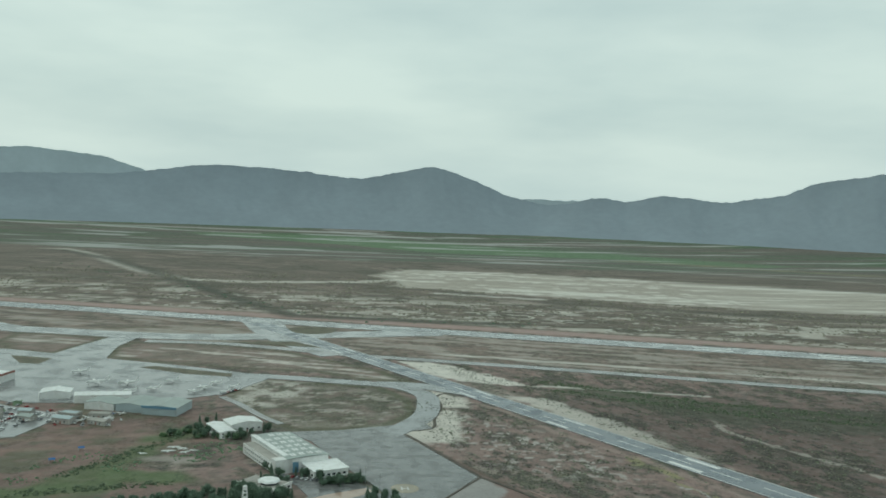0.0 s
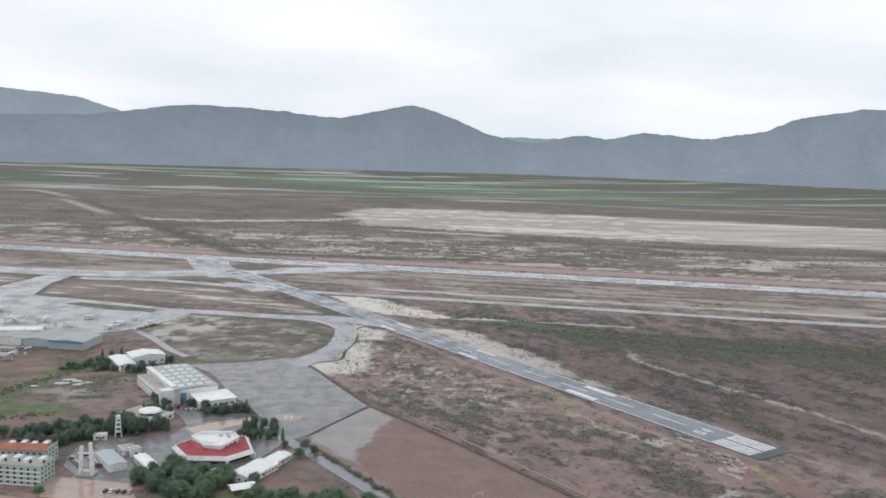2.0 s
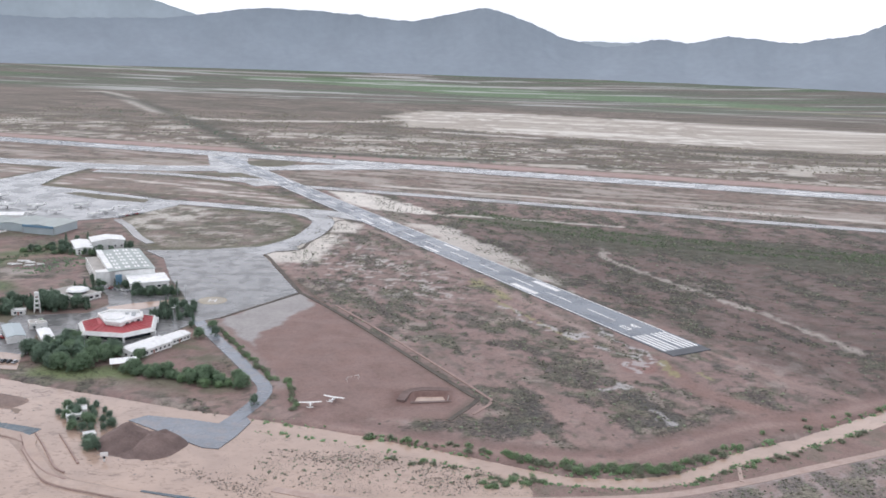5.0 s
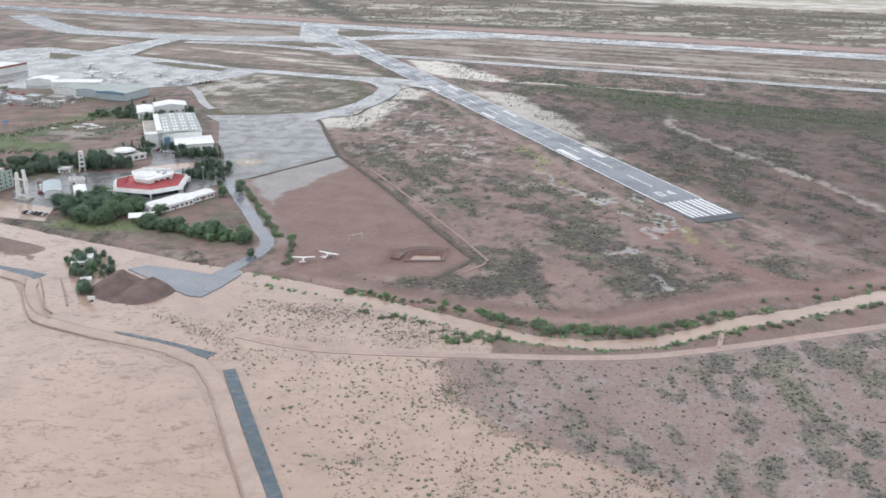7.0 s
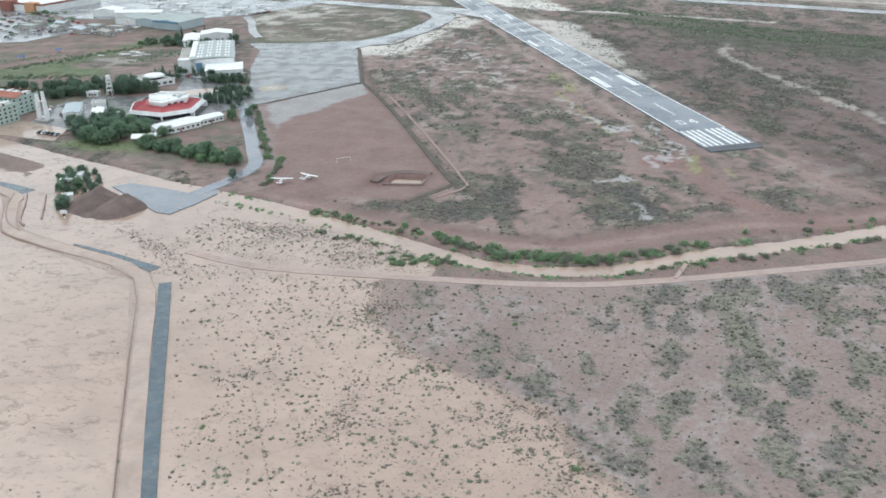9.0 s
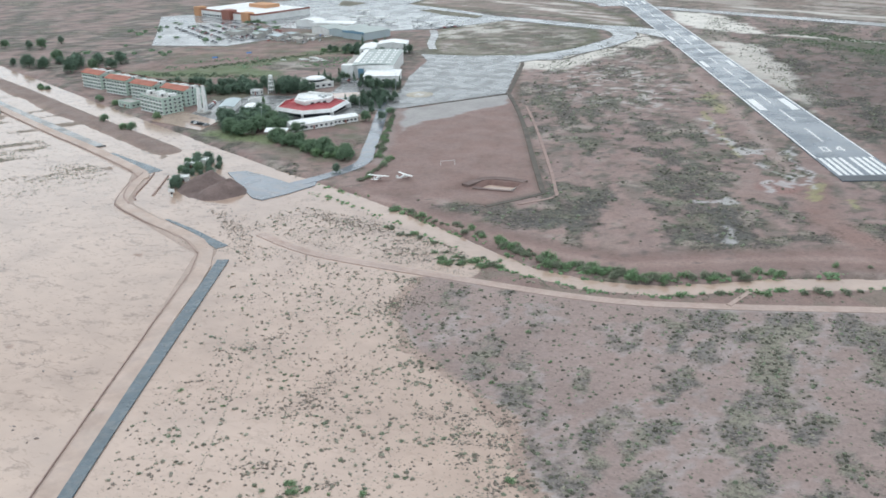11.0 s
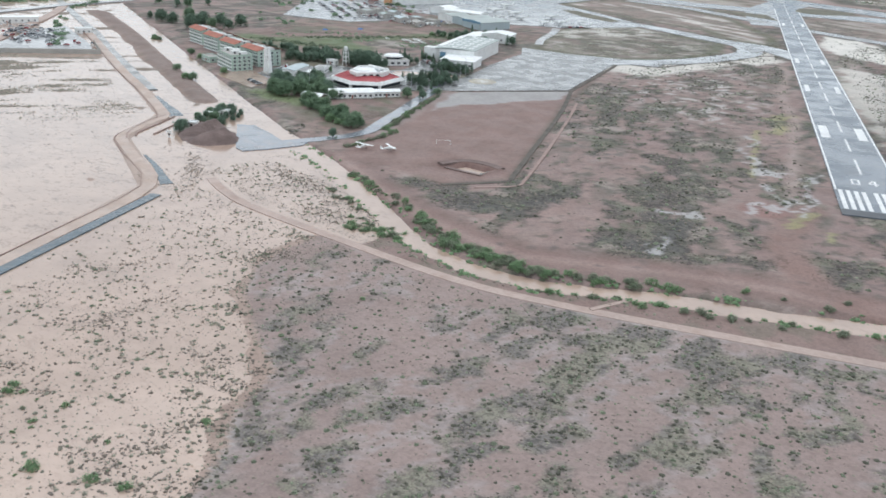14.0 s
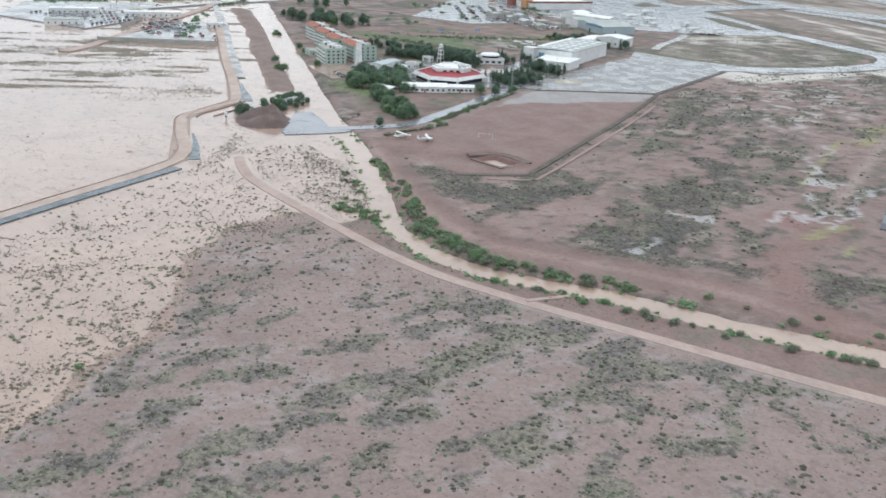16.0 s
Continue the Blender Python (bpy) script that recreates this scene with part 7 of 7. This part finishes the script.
# walls, lots and hoardings to the north-west
def wall_run(name, a, b, h, label):
    d = Vector((b[0] - a[0], b[1] - a[1], 0))
    t = holder(name, pose(a[0], a[1], 0.8, 0, 0, math.degrees(math.atan2(d.y, d.x))), label, "wall")
    n = max(1, round(d.length / 6))
    for k in range(n):
        part("panel", box(bmesh.new(), k * d.length / n, -0.12, -1.5, (k + 1) * d.length / n - 0.1, 0.12, h, 0.03), "concrete", t)
        part("post", box(bmesh.new(), k * d.length / n - 0.2, -0.2, -1.5, k * d.length / n + 0.15, 0.2, h + 0.2, 0.03), "concrete", t)
    return t


wall_run("boundary_wall", (-450, 372), (-393, 448), 2.6, "long grey concrete wall round a scrap yard")
wall_run("boundary_wall", (-393, 448), (-440, 466), 2.6, "grey concrete wall beside the road")
wall_run("boundary_wall", (-520, 410), (-560, 440), 2.6, "grey concrete wall along a lot")
ribbon("road", [(-400, 335), (-424, 360), (-507, 423), (-616, 510), (-690, 560)], 9, 0.9, "track", "pale silted road to the lots", "road", 1.2)
ribbon("road", [(-640, 420), (-683, 545), (-700, 640)], 14, 1.2, "asphalt", "wide grey wet road over the canal", "road", 1.2)
sheet("pavement", [(-450, 380), (-400, 446), (-440, 462), (-540, 490), (-530, 460)], 0.95, "asphalt", "wet grey scrap yard floor", "pavement", 1.4)
sheet("pavement", [(-520, 380), (-560, 430), (-700, 500), (-760, 380), (-640, 330)], 0.93, "asphalt", "wet grey parking lot", "pavement", 1.4)
sheet("pavement", [(-680, 880), (-650, 915), (-560, 908), (-530, 862), (-485, 838), (-420, 800), (-440, 728), (-515, 705), (-575, 770)], 1.33, "asphalt", "wet grey parking lot of the shopping centre", "pavement", 1.4)
house("long_building", -590, 460, 66, 52, 9, 5, "long lot building with a white roof", rise=0.8, top="roof_white", bays=(10, 2))
house("long_building", -640, 400, 66, 44, 12, 5, "low warehouse with a white roof", rise=0.8, top="roof_white", bays=(8, 2))
house("warehouse", -560, 372, 66, 30, 16, 5, "grey-roofed warehouse beside a lot", rise=1.0, top="roof_grey", bays=(5, 2))
house("small_house", -500, 487, 66, 14, 9, 4, "white house on the road corner", roof="flat", top="roof_white", bays=(3, 2))
for x0, y0, mt, lab in ((-690, 450, "paint", "white roadside hoarding on two posts"), (-700, 476, "sign_yellow", "yellow roadside hoarding on two posts")):
    hb = holder("billboard", pose(x0, y0, 1.0, 0, 0, 66), lab, "billboard", "roadside billboards")
    part("board", box(bmesh.new(), -7, -0.25, 8, 7, 0.25, 17, 0.05), mt, hb)
    for s in (-3, 3):
        part("post", tube(bmesh.new(), (s, 0.3, -1), (s, 0.3, 15), 0.35, 0.3, 8), "metal", hb)


# ---- aircraft ----
def lathe(stations, n=10, axis="y"):
    """A rounded body from stations of (along, half-width, half-height, centre height)."""
    bm = bmesh.new()
    rings = []
    for y, w, h, z in stations:
        rings.append([bm.verts.new((w * math.cos(2 * math.pi * k / n), y, z + h * math.sin(2 * math.pi * k / n))) for k in range(n)])
    for p, q in zip(rings, rings[1:]):
        for k in range(n):
            bm.faces.new((p[k], p[(k + 1) % n], q[(k + 1) % n], q[k]))
    bm.faces.new(rings[0])
    bm.faces.new(rings[-1][::-1])
    return bm


def wing_bm(span, root, tip, sweep, y, z, thick, dihedral=0.02, half=None):
    """A tapered wing with a rounded leading edge."""
    bm = bmesh.new()
    sec = [(0, 0), (0.12, 0.5), (0.35, 0.6), (1, 0.05), (0.4, -0.35), (0.1, -0.35)]
    rows = []
    for s in (-1, -0.5, 0, 0.5, 1):
        c = root + (tip - root) * abs(s)
        rows.append([bm.verts.new((s * span / 2, y - sweep * abs(s) - u * c, z + dihedral * abs(s) * span / 2 + v * thick)) for u, v in sec])
    for p, q in zip(rows, rows[1:]):
        for k in range(6):
            bm.faces.new((p[k], p[(k + 1) % 6], q[(k + 1) % 6], q[k]))
    bm.faces.new(rows[0])
    bm.faces.new(rows[-1][::-1])
    return bm


def fin_bm(pts, t=0.12):
    bm = bmesh.new()
    a, b = [bm.verts.new((-t, y, z)) for y, z in pts], [bm.verts.new((t, y, z)) for y, z in pts]
    bm.faces.new(a)
    bm.faces.new(b[::-1])
    for k in range(len(pts)):
        bm.faces.new((a[k], a[(k + 1) % len(pts)], b[(k + 1) % len(pts)], b[k]))
    return bm


def light_plane(x, y, turn, label):
    t = holder("light_aircraft", pose(x, y, float(lie(x, y)), 0, 0, turn), label, "aircraft", "parked light aircraft")
    part("fuselage", lathe([(2.6, 0.2, 0.2, 1.25), (2.3, 0.45, 0.42, 1.25), (1.2, 0.55, 0.6, 1.35), (0.3, 0.58, 0.75, 1.5), (-1.2, 0.55, 0.65, 1.5), (-3.2, 0.28, 0.35, 1.45), (-5.2, 0.08, 0.14, 1.5)]), "plane", t)
    part("wing", wing_bm(11, 1.6, 1.15, 0.05, 0.75, 2.2, 0.28), "plane", t)
    part("tailplane", wing_bm(3.5, 1.1, 0.75, 0.15, -4.2, 1.6, 0.14, 0), "plane", t)
    part("fin", fin_bm([(-3.9, 1.6), (-4.9, 2.9), (-5.5, 2.9), (-5.2, 1.5)], 0.07), "plane", t)
    part("windscreen", cube(-0.5, 0.35, 1.75, 0.5, 0.95, 2.15, bevel=0.12), "glass_dark", t)
    part("propeller", box(bmesh.new(), -0.95, 2.62, 1.18, 0.95, 2.68, 1.32, 0.02), "rubber", t)
    for s in (-1, 1):
        part("wing_strut", tube(bmesh.new(), (s * 0.5, 0.2, 1.1), (s * 2.7, 0.2, 2.2), 0.05, 0.05, 6), "plane", t)
        part("gear_leg", tube(bmesh.new(), (s * 0.4, -0.2, 1.0), (s * 1.15, -0.2, 0.25), 0.06, 0.05, 6), "plane", t)
        part("wheel", tube(bmesh.new(), (s * 1.1, -0.2, 0.22), (s * 1.25, -0.2, 0.22), 0.22, 0.22, 12), "rubber", t)
    part("nose_wheel", tube(bmesh.new(), (-0.06, 1.9, 0.2), (0.06, 1.9, 0.2), 0.2, 0.2, 12), "rubber", t)
    return t


def twin_plane(x, y, turn, size, label):
    t = holder("propeller_aircraft", pose(x, y, Z_PAVE, 0, 0, turn), label, "aircraft", "aircraft on the apron")
    part("fuselage", lathe([(9, 0.3, 0.3, 2.2), (8.2, 0.8, 0.8, 2.3), (6.5, 1.1, 1.2, 2.5), (-3, 1.1, 1.2, 2.5), (-6.5, 0.6, 0.75, 2.9), (-9, 0.12, 0.3, 3.2)]), "plane", t)
    part("wing", wing_bm(19, 3.0, 1.5, 0.5, 2.2, 2.0, 0.45, 0.07), "plane", t)
    part("tailplane", wing_bm(7, 1.8, 1.0, 0.4, -7, 3.4, 0.2, 0.02), "plane", t)
    part("fin", fin_bm([(-6, 3.2), (-8, 6.2), (-9.4, 6.2), (-8.8, 3.0)], 0.1), "plane", t)
    for s in (-1, 1):
        part("engine", lathe([(3.6, 0.3, 0.3, 2.3), (3.2, 0.55, 0.6, 2.3), (0.2, 0.5, 0.5, 2.3), (-1, 0.1, 0.1, 2.3)]), "plane", t).location = (s * 3.4, 0, 0)
        part("wheel", tube(bmesh.new(), (s * 3.4 - 0.15, 0.5, 0.4), (s * 3.4 + 0.15, 0.5, 0.4), 0.4, 0.4, 12), "rubber", t)
        part("gear_leg", tube(bmesh.new(), (s * 3.4, 0.5, 0.4), (s * 3.4, 0.5, 2.0), 0.1, 0.1, 6), "metal", t)
    part("nose_wheel", tube(bmesh.new(), (-0.1, 7, 0.3), (0.1, 7, 0.3), 0.3, 0.3, 12), "rubber", t)
    part("cockpit_glass", cube(-0.8, 7.0, 2.75, 0.8, 8.0, 3.15, bevel=0.15), "glass_dark", t)
    t.scale = (size, size, size)
    return t


light_plane(-53.8, 426, -20, "white high-wing light aircraft parked on red earth")
light_plane(-64.6, 418.5, 8, "white light aircraft parked on red earth by a canal")
for x0, y0, a, s in ((-425, 930, 118, 1.25), (-396, 930, 100, 1.1), (-388, 896, 120, 0.75), (-368, 908, 115, 0.8), (-357, 945, 120, 0.85), (-327, 896, 100, 0.8), (-321, 914, 120, 0.9), (-312, 940, 95, 0.7), (-299, 896, 130, 0.7), (-293, 920, 125, 0.7), (-455, 985, 110, 1.0)):
    twin_plane(x0, y0, a, s, "white propeller aircraft parked on the wet apron")
model = light_plane(-384, 782, 35, "white light aircraft parked by the hangars")
rng = random.Random(91)
for k in range(15):
    x0, y0 = -462 + k * 6.2 + rng.uniform(-2, 2), 776 + (k % 3) * 12 + rng.uniform(-3, 3)
    copy_thing(model, pose(x0, y0, float(lie(x0, y0)), 0, 0, rng.uniform(0, 360)))
# old airframes dumped on the open ground
for x0, y0, a, s in ((-318, 690, 95, 0.75), (-309, 697, 60, 0.7), (-306, 688, 120, 0.6), (-316, 701, 100, 0.65), (-336, 684, 75, 0.5), (-300, 693, 80, 0.5)):
    wp = holder("derelict_airframe", pose(x0, y0, float(lie(x0, y0)) - 0.3, 0, 4, a), "derelict white airframe lying on open ground", "airframe", "dumped airframes")
    part("fuselage", lathe([(7.5, 0.3, 0.4, 1.0), (6, 1, 1, 1.1), (-3, 1, 1, 1.1), (-7, 0.3, 0.4, 1.4)]), "plane", wp)
    part("wing", wing_bm(13, 2.6, 1.5, 0.3, 2, 0.9, 0.4, 0.0), "plane", wp)
    wp.scale = (s, s, s)

# goal posts on the pitch
gl = holder("football_goal", pose(-46.3, 455.5, float(lie(-46.3, 455.5)), 0, 0, 36), "white football goal frame without a net", "goal")
for s in (-1, 1):
    part("post", tube(bmesh.new(), (s * 3.66, 0, -0.3), (s * 3.66, 0, 2.44), 0.09, 0.09, 8), "paint", gl)
    part("stay", tube(bmesh.new(), (s * 3.66, 0, 2.4), (s * 3.66, 1.5, 0), 0.05, 0.05, 6), "paint", gl)
part("crossbar", tube(bmesh.new(), (-3.75, 0, 2.44), (3.75, 0, 2.44), 0.09, 0.09, 8), "paint", gl)
ribbon("earth_bank", [(-21, 427), (-17, 439), (-8, 443), (3.5, 442.5)], 4.4, 2.0, "rubble", "dark red earth bank round a dug pit", "bank", 2.0, 4)
ribbon("earth_bank", [(-16, 425.5), (-6, 426.5), (4, 428)], 2.0, 1.5, "rubble", "low red earth bank at a dug pit", "bank", 2.0, 4)
wall_run("yard_wall", (-279, 476), (-269, 491), 0.5, "low pale wall round a flooded yard")
wall_run("yard_wall", (-268.5, 491.5), (-253, 493), 0.5, "low pale wall before the monument")
wall_run("retaining_wall", (2.5, 429), (3.5, 439), 0.9, "dark concrete retaining wall at a pit")
sheet("water", [(-17, 427), (3, 429), (3, 441), (-17, 438)], 0.12, "flood", "tan water standing in a dug pit", "water", 0.4)


# gravel heaps beside the hardstanding
def heap(x, y, rx, ry, h, turn, seed):
    v, f = [], []
    n, m = 64, 26
    for j in range(m + 1):
        for k in range(n):
            a, q = 2 * math.pi * k / n, j / m
            w = 1 + 0.18 * (float(fbm(40 + math.cos(a) * 9, math.sin(a) * 9, 6, seed)) - 0.5) * 2
            px, py = rx * q * w * math.cos(a), ry * q * w * math.sin(a)
            def cone(cx, cy, wide, front):
                dy = (py - cy * ry) / (ry * (front if py < cy * ry else 0.42))
                return max(0.0, 1 - math.hypot((px - cx * rx) / (rx * wide), dy)) ** 0.9
            two = max(cone(-0.42, 0.4, 0.56, 1.3), 0.95 * cone(0.4, 0.3, 0.5, 1.2))
            v.append((px, py, h * two * (1.1 - 0.2 * float(wave(px + 99, py, 3.5, seed))) + 0.5 * float(wave(px, py, 1.2, seed + 1)) * (1 - q) - 1.2 * q**4))
    for j in range(m):
        for k in range(n):
            f.append((j * n + k, j * n + (k + 1) % n, (j + 1) * n + (k + 1) % n, (j + 1) * n + k))
    ob = new("earth_mound", link_mesh("earth_mound", v, f, "rubble", False))
    ob.matrix_basis = pose(x, y, 0.75, 0, 0, turn)
    return tagged(ob, "two-peaked mound of dark red earth beside the hardstanding", "mound")


heap(-133, 375, 22, 15.5, 6.2, -14, 4)


# ---- cars ----
def car(paint):
    t = holder("car", Matrix.Identity(4), {"car_white": "white", "car_dark": "dark", "car_red": "red", "car_silver": "silver"}[paint] + " parked car on wet ground", "car", "parked cars")
    bm = bmesh.new()
    prof = [(-2.1, 0.35), (2.1, 0.35), (2.15, 0.75), (1.2, 0.95), (-1.9, 1.0), (-2.15, 0.8)]
    a, b = [bm.verts.new((x, -0.85, z)) for x, z in prof], [bm.verts.new((x, 0.85, z)) for x, z in prof]
    bm.faces.new(a)
    bm.faces.new(b[::-1])
    for k in range(6):
        bm.faces.new((a[k], a[(k + 1) % 6], b[(k + 1) % 6], b[k]))
    part("body", bm, paint, t)
    part("glasshouse", prism(bmesh.new(), [(-1.75, -0.78), (1.05, -0.78), (1.05, 0.78), (-1.75, 0.78)], 0.95, 1.42, 0.8), "glass_dark", t)
    part("roof", prism(bmesh.new(), [(-1.5, -0.64), (0.78, -0.64), (0.78, 0.64), (-1.5, 0.64)], 1.42, 1.48, 0.96), paint, t)
    for x in (-1.35, 1.35):
        for s in (-1, 1):
            part("wheel", tube(bmesh.new(), (x, s * 0.68, 0.32), (x, s * 0.88, 0.32), 0.32, 0.32, 10), "rubber", t)
    return t


cars = [car(p) for p in ("car_white", "car_silver", "car_dark", "car_red")]
rng = random.Random(77)
spots = [(-176 + i * 3.0, 499 + i * 5.0, 149) for i in range(-1, 5)] + [(-252 - i * 1.6, 512 + i * 2.8, 150) for i in range(8)] + [(-262 - i * 1.6, 512 + i * 2.8, 150) for i in range(6)]
spots += [(-240 + i * 3.2, 474 - i * 0.6, 80) for i in range(5)] + [(-232 + i * 3.4, 628 - i * 1.5, 60) for i in range(8)] + [(-205 + i * 6, 505 - i, 30) for i in range(4)]
for r in range(7):
    for i in range(15):
        if rng.random() < 0.82:
            spots.append((-545 - r * 17 - i * 2.2 + rng.uniform(-0.5, 0.5), 392 + i * 4.6 - r * 5, 150))
for r in range(7):
    for i in range(27):
        if rng.random() < 0.62:
            spots.append((-462 - i * 4.7 + r * 6.5 + rng.uniform(-0.4, 0.4), 738 + i * 2.7 + r * 11.5 + rng.uniform(-0.5, 0.5), 62))
for i in range(70):
    k = rng.choice((0, 1, 2))
    spots.append((-470 - k * 14 - rng.uniform(0, 60), 452 + k * 9 - rng.uniform(0, 30), 66 + rng.uniform(-8, 8)))
for i in range(26):
    spots.append((-430 - rng.uniform(0, 90), 420 + rng.uniform(0, 45), rng.uniform(0, 360)))
for i in range(34):
    spots.append((-470 + rng.uniform(0, 100), 765 + rng.uniform(0, 45), rng.uniform(0, 360)))
for i in range(9):
    spots.append((-285 - i * 2.2, 914 - i * 3.4, 60))
first = {}
for i, (x, y, a) in enumerate(spots):
    c = rng.choice((0, 0, 0, 1, 1, 2, 2, 3))
    z = 1.36 if y > 560 and x < -400 else 1.3 if y > 440 and x > -300 else 0.95
    m = pose(x, y, z, 0, 0, a)
    if c not in first:
        first[c] = True
        cars[c].matrix_basis = m
    else:
        copy_thing(cars[c], m)
sheet("pavement", [(-240, 632), (-190, 628), (-180, 612), (-172, 600), (-150, 552), (-160, 528), (-185, 496), (-212, 492), (-222, 512), (-250, 530), (-262, 545), (-262, 558), (-222, 566), (-214, 585), (-222, 608)], 1.27, "apron_wet", "wet grey yard between the buildings", "pavement", 1.4)
sheet("pavement", [(-272, 545), (-240, 535), (-226, 488), (-236, 470), (-262, 478), (-262, 500), (-272, 515)], 1.26, "apron_wet", "wet grey yard by the monument", "pavement", 1.4)
sheet("water", [(-206, 566), (-214, 580), (-200, 590), (-176, 602), (-170, 594), (-186, 582), (-196, 572)], 1.285, "flood", "shallow tan puddle on the wet yard", "water", 0.2)
sheet("water", [(-281, 496), (-268, 496), (-229, 485), (-222, 461), (-271, 468)], 1.275, "flood", "tan flood water standing in the monument yard", "water", 0.2)
for x0, y0 in ((-176, 612), (-167, 597), (-196, 488), (-162, 545)):
    lp = holder("light_pole", pose(x0, y0, 1.2), "tall grey lamp pole on the yard", "lamp post", "lamp poles of the yard")
    part("pole", tube(bmesh.new(), (0, 0, -0.5), (0, 0, 11), 0.16, 0.1, 8), "metal", lp)
    part("lamp_head", box(bmesh.new(), -1.1, -0.25, 10.9, 1.1, 0.25, 11.2, 0.05), "white", lp)
